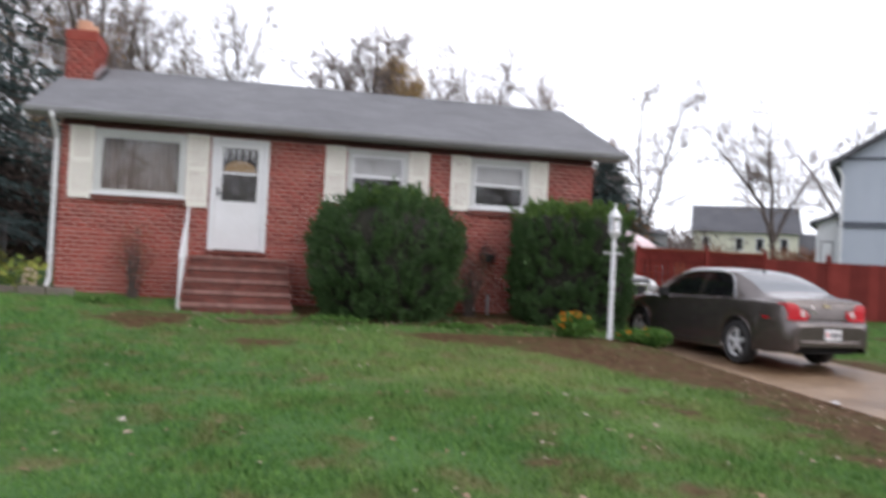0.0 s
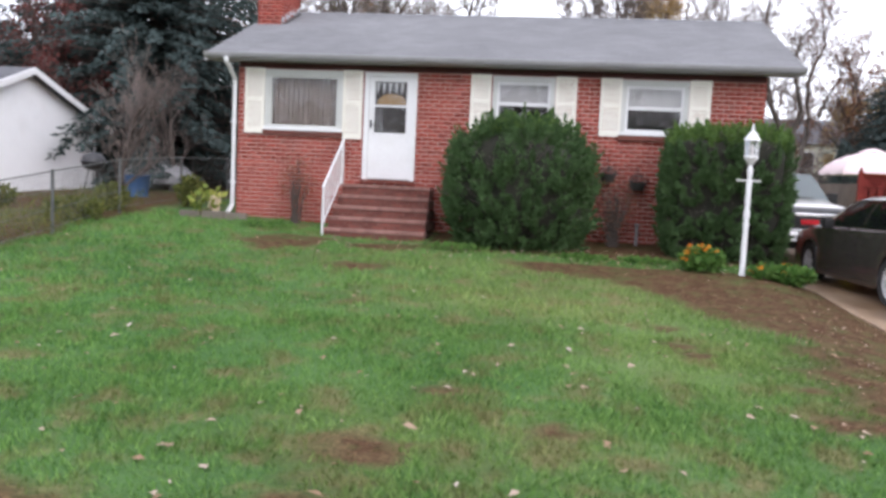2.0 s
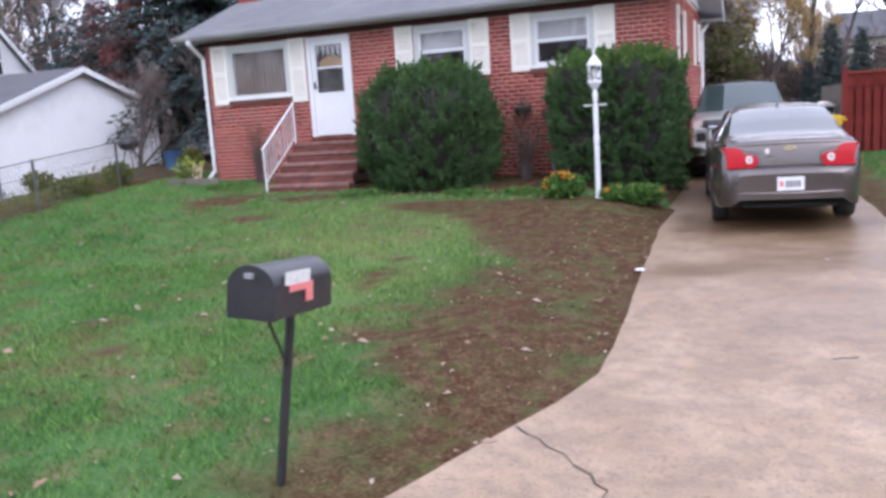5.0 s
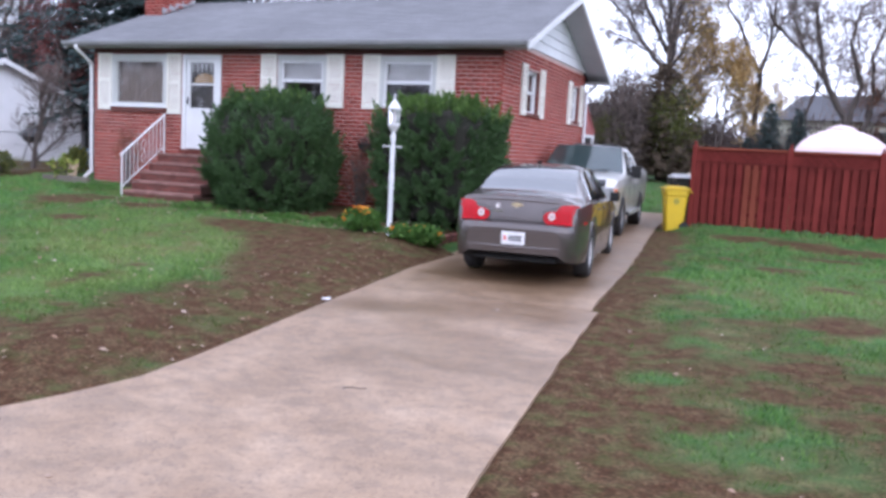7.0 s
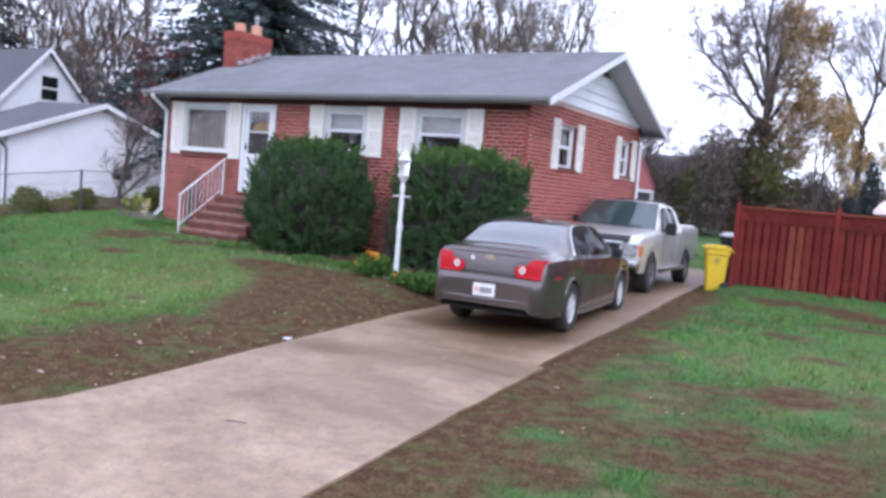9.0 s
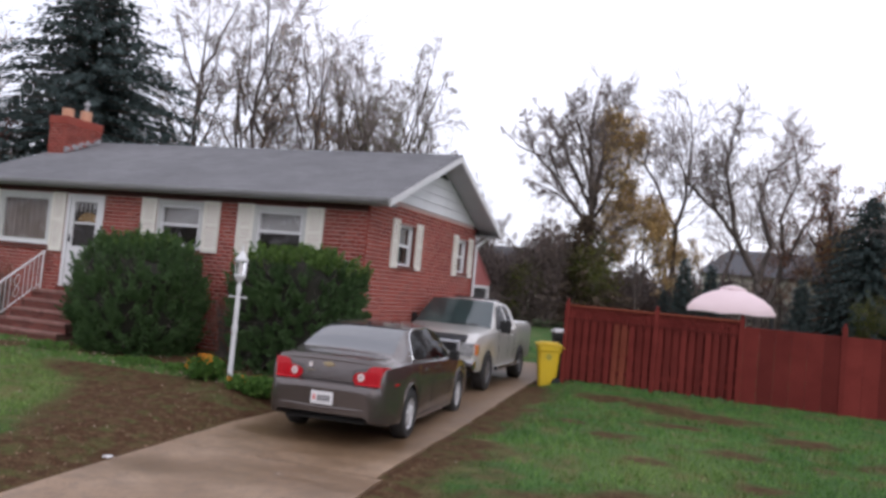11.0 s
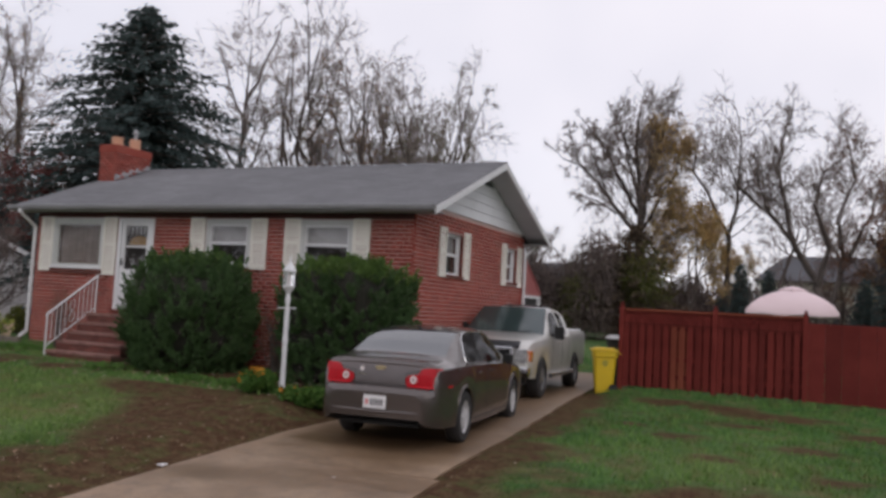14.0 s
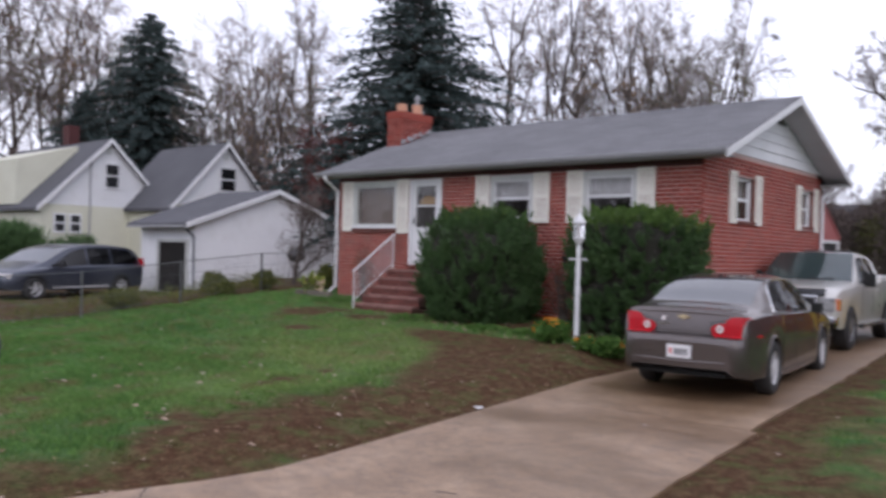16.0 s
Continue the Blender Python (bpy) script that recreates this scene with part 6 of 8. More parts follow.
van = thing("minivan", -12.65, 13.5, 0.34, 200.0, "dark navy minivan parked by a white garage", "van")
van.matrix_basis = van.matrix_basis @ Matrix.Diagonal((1.05, 1.05, 0.87, 1))
ys, rows = loft(VAN, (0, 3.05), 0.38)
V_FRONT = lambda y, k: k >= 7 and 1.82 < y < 2.75
bm = skin(B(), ys, rows, lambda y, k: not V_FRONT(y, k))
cap(bm, ys[0], rows[0])
cap(bm, ys[-1], rows[-1])
part("body", bm, NAVY, van, smooth=True, local=True, angle=32)
for s in (-1, 1):
    for top in (((-0.72, 0.55), (-0.4, 0.85), (0.3, 0.88)), ((0.38, 0.88), (1.2, 0.88)), ((1.28, 0.88), (1.7, 0.82), (2.3, 0.45), (2.5, 0.2))):
        glass_pane(van, ys, rows, s, top)
part("windscreen", skin(B(), ys, rows, V_FRONT, -0.003), CARGLASS, van, smooth=True, local=True)
part("underbody", box(box(B(), -0.82, 0.82, -0.85, 3.7, 0.28, 0.7), -0.8, 0.8, -0.6, 3.0, 0.7, 0.98), UNDER, van, local=True)
for x in (-0.86, 0.86):
    for y in (0.0, 3.05):
        wheel(van, x, y, 0.33, 0.22)
for s in (-1, 1):
    part("tail_light", box(B(), min(s * 0.80, s * 0.93), max(s * 0.80, s * 0.93), -0.96, -0.86, 0.95, 1.3, 0.02), TAILRED, van, local=True)
    part("headlight", box(B(), min(s * 0.5, s * 0.84), max(s * 0.5, s * 0.84), 3.6, 3.80, 0.64, 0.80, 0.03), LENSWHITE, van, local=True)
    part("side_moulding", box(B(), min(s * 0.95, s * 0.985), max(s * 0.95, s * 0.985), 0.5, 2.5, 0.32, 0.37), RIM, van, "pale sill strip", local=True)
    part("mirror", box(B(), min(s * 0.95, s * 1.1), max(s * 0.95, s * 1.1), 2.2, 2.34, 1.0, 1.16, 0.03), BLACK, van, local=True)

# ---- bins by the fence ----
def wheelie_bin(x, y, z, turn, mat, lid_mat, label):
    t = thing("wheelie_bin", x, y, z, turn, label, "bin", "bins by the fence")
    bm = B()
    levels = [(0.0, 0.20, 0.20), (0.35, 0.225, 0.235), (0.80, 0.25, 0.27), (0.82, 0.275, 0.295), (0.93, 0.28, 0.30)]
    rings = []
    for h, a, b in levels:
        rings.append([bm.verts.new((p * a, q * b, h)) for p, q in ((-0.8, -1), (0.8, -1), (1, -0.8), (1, 0.8), (0.8, 1), (-0.8, 1), (-1, 0.8), (-1, -0.8))])
    for a, b in zip(rings[:-1], rings[1:]):
        for k in range(8):
            bm.faces.new((a[k], a[(k + 1) % 8], b[(k + 1) % 8], b[k]))
    bm.faces.new(rings[0][::-1])
    bm.faces.new(rings[-1])
    part("body", bm, mat, t, smooth=True, local=True, angle=30)
    bm = B()
    box(bm, -0.30, 0.30, -0.345, 0.32, 0.935, 0.975, 0.02)
    box(bm, -0.24, 0.24, -0.26, 0.24, 0.975, 1.01, 0.025)
    part("lid", bm, lid_mat, t, "flat hinged lid", smooth=True, local=True, angle=30)
    part("handle", rod(B(), (-0.24, 0.36, 0.90), (0.24, 0.36, 0.90), 0.018, n=8), lid_mat, t, local=True)
    for s in (-1, 1):
        part("wheel", rod(B(), (s * 0.225, 0.22, 0.115), (s * 0.285, 0.22, 0.115), 0.115, n=18), RUBBER, t, "black plastic wheel", local=True)
    t.matrix_basis = t.matrix_basis @ Matrix.Diagonal((0.9, 0.9, 1, 1))
    part("emblem", rod(B(), (0.22, 0.0, 0.68), (0.252, 0.0, 0.68), 0.07, n=18), surface("bin_print", (0.30, 0.25, 0.03), (0.4, 0.34, 0.05), 0.5), t, "faded round print", local=True)
    return t


wheelie_bin(8.92, 20.05, gz(8.9, 20.0) - 0.02, -72, YELLOW, YELLOW, "bright yellow wheelie bin beside the red fence")
grey_bin = wheelie_bin(8.83, 22.0, gz(8.6, 21.9), 20, POTS, PLATE, "dark grey wheelie bin with a pale lid behind the yellow one")
grey_bin.matrix_basis = grey_bin.matrix_basis @ Matrix.Diagonal((1.1, 1.1, 1.25, 1))

tub_ = thing("storage_drum", 8.98, 22.75, gz(8.98, 22.75), label="cream plastic drum standing behind the bins", category="drum")
part("body", lathe(B(), [(0.24, -0.02), (0.26, 0.1), (0.27, 0.9), (0.255, 1.02), (0.20, 1.14), (0.10, 1.20), (0.02, 1.21)], 0, 0, 20), TUBCREAM, tub_, smooth=True, local=True)

# ---- red fence ----
fence = thing("board_fence", 9.3, 20.1, 0.4, label="red-stained wooden board fence with a lattice top", category="fence")
FY = 20.12
posts = [9.27, 11.25, 13.02, 15.0, 17.0, 19.0, 21.0, 23.0, 25.0]
for k, x in enumerate(posts):
    bm = box(B(), x - 0.05, x + 0.05, FY - 0.05, FY + 0.05, gz(x, FY) - 0.2, 2.27)
    po = part("post", bm, REDWOOD, fence)
    part("post_cap", lathe(B(), [(0.055, 2.27), (0.055, 2.29), (0.025, 2.31), (0.035, 2.35), (0.01, 2.38)], x, FY, 8), REDWOOD, po)
for x0, x1 in zip(posts[:-1], posts[1:]):
    a, b = x0 + 0.05, x1 - 0.05
    solid = 13.0 <= x0 < 16.9
    zb = gz((a + b) / 2, FY) + 0.05
    top = 2.12 if solid else 1.90
    for z in (zb + 0.22, 1.14, top - 0.09):
        part("rail", box(B(), a, b, FY + 0.012, FY + 0.050, z, z + 0.085), REDWOOD, fence)
    if solid:
        n = 6
        for j in range(n):
            p = a + (b - a) * j / n
            part("board", box(B(), p + 0.002, p + (b - a) / n - 0.002, FY - 0.035, FY + 0.01, zb - 0.02, top), REDWOOD, fence)
        continue
    n = int((b - a) / 0.0825)
    for j in range(n):
        p = a + (b - a) * j / n
        front = j % 2 == 0
        y0, y1, w = (FY - 0.012, FY + 0.010, 0.112) if front else (FY + 0.052, FY + 0.072, 0.095)
        part("board", box(B(), p + 0.003, p + w, y0, y1, zb + 0.05 * noise.noise((p * 7, 0, 0)), top), FADEDRED if 10.30 < p < 10.62 else REDWOOD, fence)
    part("top_rail", box(B(), a, b, FY - 0.04, FY + 0.05, 2.20, 2.25), FADEDRED, fence)
    part("mid_rail", box(B(), a, b, FY - 0.03, FY + 0.05, top, top + 0.045), REDWOOD, fence)
    bm = B()
    zl, zh = top + 0.045, 2.20
    for s in (-1, 1):
        c = a - 0.3
        while c < b:
            pts = [(c, zl), (c + (zh - zl), zh)] if s > 0 else [(c + (zh - zl), zl), (c, zh)]
            (u0, w0), (u1, w1) = pts
            if u0 > a and u1 > a and u0 < b and u1 < b:
                slab(bm, [(u0 - 0.014, w0), (u0 + 0.014, w0), (u1 + 0.014, w1), (u1 - 0.014, w1)], "y", FY + s * 0.004 - 0.004, FY + s * 0.004 + 0.004)
            c += 0.075
    part("lattice", bm, REDWOOD, fence, "red lattice strip")
    part("top_panel", box(B(), a, b, FY + 0.014, FY + 0.030, zl, zh), REDWOOD, fence)
bm = B()
for k in range(62):
    y, lift = FY + 0.08 + 0.145 * k, 0.02 * noise.noise((k * 1.7, 0, 3))
    box(bm, 9.25, 9.275, y + 0.004, y + 0.139, gz(9.3, y) - 0.05, 2.0 + lift)
for z in (0.9, 1.75):
    box(bm, 9.275, 9.315, FY + 0.08, FY + 9.0, z, z + 0.085)
part("return_panel", bm, OLDWOOD, fence, "weathered grey-brown boards running back")["kind"] = "stuff"

# ---- gazebo ----
gaz = thing("gazebo", 12.49, 29.3, 0.7, label="pale pink canvas gazebo canopy behind the fence", category="gazebo")
bm = B()
prev = None
for u, z in ((1.28, 2.33), (1.27, 2.45), (1.13, 2.65), (0.88, 2.85), (0.58, 3.00), (0.31, 3.08)):
    ring = []
    for k in range(4):
        for j in range(5):
            c0, c1 = [(-1, -1), (1, -1), (1, 1), (-1, 1)][k], [(-1, -1), (1, -1), (1, 1), (-1, 1)][(k + 1) % 4]
            t = j / 5
            sag = -0.05 * math.sin(math.pi * t) * (u > 1.0)
            ring.append(bm.verts.new((12.49 + u * (c0[0] + (c1[0] - c0[0]) * t), 29.3 + u * (c0[1] + (c1[1] - c0[1]) * t), z + (0.03 * math.sin(j * 2.5 + k) if u == 1.28 else sag))))
    if prev:
        for k in range(20):
            bm.faces.new((prev[k], prev[(k + 1) % 20], ring[(k + 1) % 20], ring[k]))
    prev = ring
part("canopy", bm, PINK, gaz, "sagging pale pink canvas", smooth=True, angle=50)
bm = B()
lathe(bm, [(0.42, 3.07), (0.42, 3.12), (0.18, 3.21), (0.02, 3.24)], 12.49, 29.3, 4)
part("vent_cap", bm, PINK, gaz)
for sx in (-1, 1):
    for sy in (-1, 1):
        part("post", rod(B(), (12.49 + sx * 1.2, 29.3 + sy * 1.2, gz(12.49, 29.3) - 0.4), (12.49 + sx * 1.2, 29.3 + sy * 1.2, 2.3), 0.03), BLACK, gaz)

gaz.matrix_basis = Matrix.Translation((0.12, 0, 0.05)) @ gaz.matrix_basis

# ---- shrubs ----
def shrub(name, x, y, rx, ry, z0, z1, power, seed, plumes, label):
    """An evergreen of many upright plumes crowded over a lumpy superellipsoid, with brown twigs and a near-black shade
    core within.
    """
    rng = np.random.default_rng(seed)
    t = thing(name, x, y, z0, label=label, category="shrub", group="evergreen shrubs by the front wall")
    hz = (z1 - z0) / 2

    def shell(d):
        r = 1 / (np.abs(d[:, 0]) ** power + np.abs(d[:, 1]) ** power + np.abs(d[:, 2]) ** power) ** (1 / power)
        lump = np.array([noise.noise((p[0] * 1.9 + seed, p[1] * 1.9, p[2] * 1.9)) * (0.15 if power < 4 else 0.06) for p in d])
        q = d * (r * (1 + lump))[:, None] * np.array((rx, ry, hz))
        q[:, :2] *= 1 - (0.10 if power < 4 else 0.20) * np.clip(-d[:, 2:3], 0, 1)
        q[:, 2] += hz
        return q
    d = rng.normal(size=(plumes, 3))
    d /= np.linalg.norm(d, axis=1)[:, None]
    d[:, 2] = np.where(d[:, 2] < -0.8, -d[:, 2], d[:, 2])
    root = shell(d) * (np.array((0.90, 0.90, 1.0)) * rng.uniform(0.90, 1.03, (plumes, 1))) - np.array((0, 0, 0.14))
    axis = d / np.array((rx, ry, hz)) * 0.7 + np.array((0, 0, 0.75)) + rng.normal(size=(plumes, 3)) * 0.22
    axis /= np.linalg.norm(axis, axis=1)[:, None]
    big = rng.uniform(0.14, 0.33, plumes) * (1.0 if power < 4 else 0.72)
    per = 112
    n = plumes * per
    own = np.repeat(np.arange(plumes), per)
    u = rng.random(n)
    wide = np.sin(np.clip(u * 1.15 + 0.12, 0, 1) * math.pi) * 0.42 * big[own]
    side = np.cross(axis[own], rng.normal(size=(n, 3)))
    side /= np.linalg.norm(side, axis=1)[:, None]
    c = root[own] + axis[own] * (u * big[own] * 1.35)[:, None] + side * (wide * rng.random(n) ** 0.5)[:, None]
    a = axis[own] * 0.9 + side * 0.75 + rng.normal(size=(n, 3)) * 0.35
    a /= np.linalg.norm(a, axis=1)[:, None]
    b = np.cross(a, rng.normal(size=(n, 3)))
    b /= np.linalg.norm(b, axis=1)[:, None]
    ln = rng.uniform(0.03, 0.08, (n, 1))
    w = ln * rng.uniform(0.15, 0.28, (n, 1))
    v = np.stack([c - a * ln * 0.35, c + b * w + a * ln * 0.15, c + a * ln * 0.75, c - b * w + a * ln * 0.15], 1).reshape(-1, 3)
    tip = np.repeat((root[own][:, 2] > hz * (1.78 if power < 4 else 1.70)) & (rng.random(n) < (0.35 if power < 4 else 0.8)), 4)
    for name_, mat, pick, text in (("foliage", HEDGE, ~tip, "dense dark green upright sprays"), ("fresh_growth", FRESH, tip, "lighter green growth along the top")):
        raw(name_, v[pick], np.arange(int(pick.sum())).reshape(-1, 4), mat, t, text)
    # Near-black core: the shade between the plumes is put into its colour.
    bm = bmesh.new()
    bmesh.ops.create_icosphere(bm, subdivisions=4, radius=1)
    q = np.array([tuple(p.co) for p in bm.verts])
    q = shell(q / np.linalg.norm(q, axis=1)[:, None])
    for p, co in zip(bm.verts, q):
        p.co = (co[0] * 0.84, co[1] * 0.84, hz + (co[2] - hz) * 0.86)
    part("shade_core", bm, HEDGECORE, t, "near-black core that paints the shade between the sprays", smooth=True, local=True)
    tw = []
    for k in range(700):
        e = rng.normal(size=3)
        e /= np.linalg.norm(e)
        p = shell(e[None])[0]
        c0 = np.array((p[0] * 0.84, p[1] * 0.84, hz + (p[2] - hz) * 0.86))
        c1 = np.array((p[0] * 0.98, p[1] * 0.98, hz + (p[2] - hz) * 0.98 + 0.05)) + rng.normal(size=3) * 0.05
        tw.append((Vector(c0), Vector(c1), 0.005, 0.002, 1))
    raw("twig_growth", *tubes(tw, 3), TWIG, t, "brown twigs")["kind"] = "stuff"
    for k in range(6):
        a0 = k * 1.05
        part("stem", rod(B(), (0.25 * math.cos(a0), 0.25 * math.sin(a0), -0.1), (0.6 * math.cos(a0), 0.5 * math.sin(a0), 0.6), 0.035, 0.02, 6), BARK, t, local=True)
    return t


def tubes(segs, sides):
    v, f = [], []
    for a, b, r0, r1, _ in segs:
        d = (b - a).normalized()
        u = d.orthogonal().normalized()
        w = d.cross(u)
        i = len(v)
        for c, r in ((a, r0), (b, r1)):
            for k in range(sides):
                t = 2 * math.pi * k / sides
                v.append(tuple(c + (u * math.cos(t) + w * math.sin(t)) * r))
        f += [(i + k, i + (k + 1) % sides, i + sides + (k + 1) % sides, i + sides + k) for k in range(sides)]
    return np.array(v), np.array(f)


shrub("evergreen_shrub", 1.72, 14.74, 1.40, 1.05, 0.42, 2.72, 2.6, 3, 950, "large rounded dark green evergreen shrub by the front wall")
clipped = shrub("evergreen_shrub", 5.32, 14.88, 1.07, 0.90, 0.40, 2.72, 11.0, 9, 1150, "square-clipped dark green evergreen shrub by the lamp post")
clipped.matrix_basis = clipped.matrix_basis @ Matrix.Rotation(radians(-8), 4, "Z")


def dry_shrub(x, y, z, h, w, seed, label, n=60, mat=None):
    rng = np.random.default_rng(seed)
    t = thing("dry_shrub", x, y, z, label=label, category="shrub")
    bm = B()
    for k in range(n):
        a, q = rng.uniform(0, 2 * math.pi), rng.uniform(0.2, 1) * w
        top = Vector((q * math.cos(a), q * math.sin(a) * 0.5, h * rng.uniform(0.5, 1)))
        mid = Vector((top.x * 0.4, top.y * 0.4, top.z * 0.55)) + Vector(rng.normal(size=3) * 0.04)
        rod(bm, (rng.normal() * 0.05, rng.normal() * 0.04, -0.05), mid, 0.010, 0.007, 4)
        rod(bm, mid, top, 0.007, 0.003, 3)
    part("stem", bm, BARK, t, local=True)
    v, f = leaf_cloud(rng, 420, (w * 0.85, w * 0.45, h * 0.45), 0.055)
    raw("leaves", v + np.array((0, 0, h * 0.55)), f, mat or RUSSET, t)
    return t


dry_shrub(-2.60, 15.45, gz(-2.6, 15.4), 1.4, 0.46, 21, "leafless brown shrub against the brick wall", 34)
dry_shrub(3.48, 15.25, gz(3.48, 15.25), 1.3, 0.50, 22, "dry reddish-brown shrub between the evergreens", 60)


def leafy_plant(name, x, y, h, w, seed, n, leaf, mat, label, flowers=0, group=""):
    rng = np.random.default_rng(seed)
    z = gz(x, y)
    t = thing(name, x, y, z, label=label, category="plant", group=group)
    v, f = leaf_cloud(rng, n, (w, w * 0.8, h * 0.5), leaf, 0.3, 0.6)
    raw("foliage", v + np.array((0, 0, h * 0.5)), f, mat, t)
    bm = B()
    for k in range(10):
        a = k * 0.63
        rod(bm, (0.03 * math.cos(a), 0.03 * math.sin(a), -0.05), (w * 0.6 * math.cos(a), w * 0.5 * math.sin(a), h * 0.7), 0.008, 0.004, 4)
    part("stem", bm, BARK, t, local=True)
    if flowers:
        vs, fs, base = [], [], 0
        for k in range(flowers):
            a, q = rng.uniform(0, 2 * math.pi), rng.random() ** 0.5
            c = np.array((q * w * 0.95 * math.cos(a), q * w * 0.8 * math.sin(a), h * (1.02 - 0.45 * q * q) + rng.normal() * 0.02))
            pv, pf = leaf_cloud(rng, 14, (0.035, 0.035, 0.02), 0.045, 0.2, 0.4)
            vs.append(pv + c)
            fs.append(pf + base)
            base += len(pv)
        raw("flower_heads", np.concatenate(vs), np.concatenate(fs), MARIGOLD, t, "orange and yellow flower heads")["kind"] = "stuff"
    return t


leafy_plant("flowering_plant", 4.72, 13.05, 0.38, 0.35, 31, 1100, 0.08, BEDGREEN, "clump of orange marigolds by the lamp post", 20, "flower clumps")
leafy_plant("flowering_plant", 5.98, 12.75, 0.28, 0.34, 32, 1100, 0.08, BEDGREEN, "low clump of yellow-orange flowers at the drive", 11, "flower clumps")
leafy_plant("flowering_plant", 5.58, 12.72, 0.20, 0.20, 33, 500, 0.08, BEDGREEN, "low green clump at the foot of the lamp post", 4, "flower clumps")
leafy_plant("corner_shrub", -4.4, 15.35, 0.60, 0.36, 34, 85, 0.17, YELLOWGREEN, "yellow-green leafy shrub at the house corner")
for k, (x, y, h, w) in enumerate(((0.8, 13.7, 0.11, 0.55), (2.9, 13.55, 0.07, 0.45), (3.9, 13.5, 0.08, 0.4), (-2.9, 14.7, 0.09, 0.6))):
    leafy_plant("weed_clump", x, y, h, w, 40 + k, 500, 0.06, BEDGREEN, "low green weeds along the bed", 0, "weeds along the bed")

# ---- grass and leaves on the ground ----
def blades(name, x0, x1, y0, y1, per, size, seed, parent=None):
    rng = np.random.default_rng(seed)
    n = int((x1 - x0) * (y1 - y0) * per)
    x, y = rng.uniform(x0, x1, n), rng.uniform(y0, y1, n)
    bare = bareness(x, y)
    clump = np.array([noise.noise((a * 1.9, b * 1.9, 4)) for a, b in zip(x, y)])
    keep = (rng.random(n) > bare * 0.98) & ~((x > edge_left(y) - 0.02) & (x < edge_right(y) + 0.02) & (y < 26)) & ~((x > HX0 - 0.05) & (x < HX1 + 0.05) & (y > HY0 - 0.05)) & ~((x > -1.75) & (x < 0.1) & (y > 14.35))
    x, y, bare, clump = x[keep], y[keep], bare[keep], clump[keep]
    n = len(x)
    z = height(x, y) - 0.01
    a = rng.uniform(0, 2 * np.pi, n)
    h = size * rng.uniform(0.55, 1.25, n) * (1 + 0.5 * clump) * (1 - 0.45 * bare)
    lean = rng.uniform(0.2, 0.9, n) * h
    w = h * rng.uniform(0.05, 0.10, n) + 0.003
    b = a + rng.uniform(-1, 1, n)
    base = np.stack([x, y, z], -1)
    side = np.stack([np.cos(a) * w, np.sin(a) * w, 0 * w], -1)
    tip = np.stack([np.cos(b) * lean, np.sin(b) * lean, h], -1)
    v = np.stack([base - side, base + side, base + tip], 1).reshape(-1, 3)
    ob = raw(name, v, np.arange(3 * n).reshape(n, 3), BLADE, parent)
    at_ = ob.data.attributes.new("bare", "FLOAT", "POINT")
    at_.data.foreach_set("value", np.repeat(bare * 0.9, 3).astype(np.float32))
    pl_ = ob.data.attributes.new("pale", "FLOAT", "POINT")
    pl_.data.foreach_set("value", np.repeat(paleness(x, y), 3).astype(np.float32))
    return tagged(ob, "short green grass with thin brownish patches", "grass", kind="stuff")


blades("grass", -6.5, 7.0, 2.4, 8.5, 1700, 0.060, 61)
blades("grass", -7.5, 7.0, 8.5, 15.8, 650, 0.075, 62)
blades("grass", 9.1, 20.0, 2.2, 11.0, 1100, 0.060, 63)
blades("grass", 8.3, 22.0, 11.0, 20.2, 450, 0.08, 64)
blades("grass", -14.0, -7.5, 6.0, 18.0, 160, 0.11, 65)
blades("grass", 4.0, 9.2, 24.5, 36.0, 120, 0.10, 66)


def litter(name, x0, x1, y0, y1, n, size, seed):
    rng = np.random.default_rng(seed)
    x, y = rng.uniform(x0, x1, n), rng.uniform(y0, y1, n)
    drive_ = (x > edge_left(y)) & (x < edge_right(y))
    keep = ~drive_ | (rng.random(n) < 0.12)
    x, y, drive_ = x[keep], y[keep], drive_[keep]
    n = len(x)
    z = np.where(drive_, height(np.full(n, 7.6), y) + 0.028, height(x, y) + rng.uniform(0.012, 0.05, n))
    a = rng.uniform(0, 2 * np.pi, n)
    s = size * rng.uniform(0.5, 1.25, n)
    u = np.stack([np.cos(a), np.sin(a), rng.uniform(-0.3, 0.3, n)], -1) * s[:, None]
    w = np.stack([-np.sin(a), np.cos(a), rng.uniform(-0.4, 0.4, n)], -1) * (s * rng.uniform(0.4, 0.7, n))[:, None]
    c = np.stack([x, y, z], -1)
    lift = np.zeros((n, 3))
    lift[:, 2] = np.where(drive_, 0.004, 0.01)
    v = np.stack([c - u, c - u * 0.2 + w + lift, c + u, c - u * 0.1 - w + lift], 1).reshape(-1, 3)
    return tagged(raw(name, v, np.arange(4 * n).reshape(n, 4), FALLEN), "scattered brown and pale fallen leaves", "fallen leaves", kind="stuff")


litter("fallen_leaves", -7, 7.4, 2.4, 9.0, 300, 0.046, 71)
litter("fallen_leaves", -7, 7.0, 9.0, 15.5, 130, 0.036, 72)
litter("fallen_leaves", 9.2, 18.0, 2.4, 12.0, 200, 0.028, 73)
litter("fallen_leaves", 4.2, 6.9, 2.9, 12.5, 300, 0.022, 74)
litter("fallen_leaves", -1.5, 6.3, 12.8, 14.4, 420, 0.034, 75)
litter("fallen_leaves", 6.8, 10.0, 2.5, 12.0, 110, 0.022, 76)
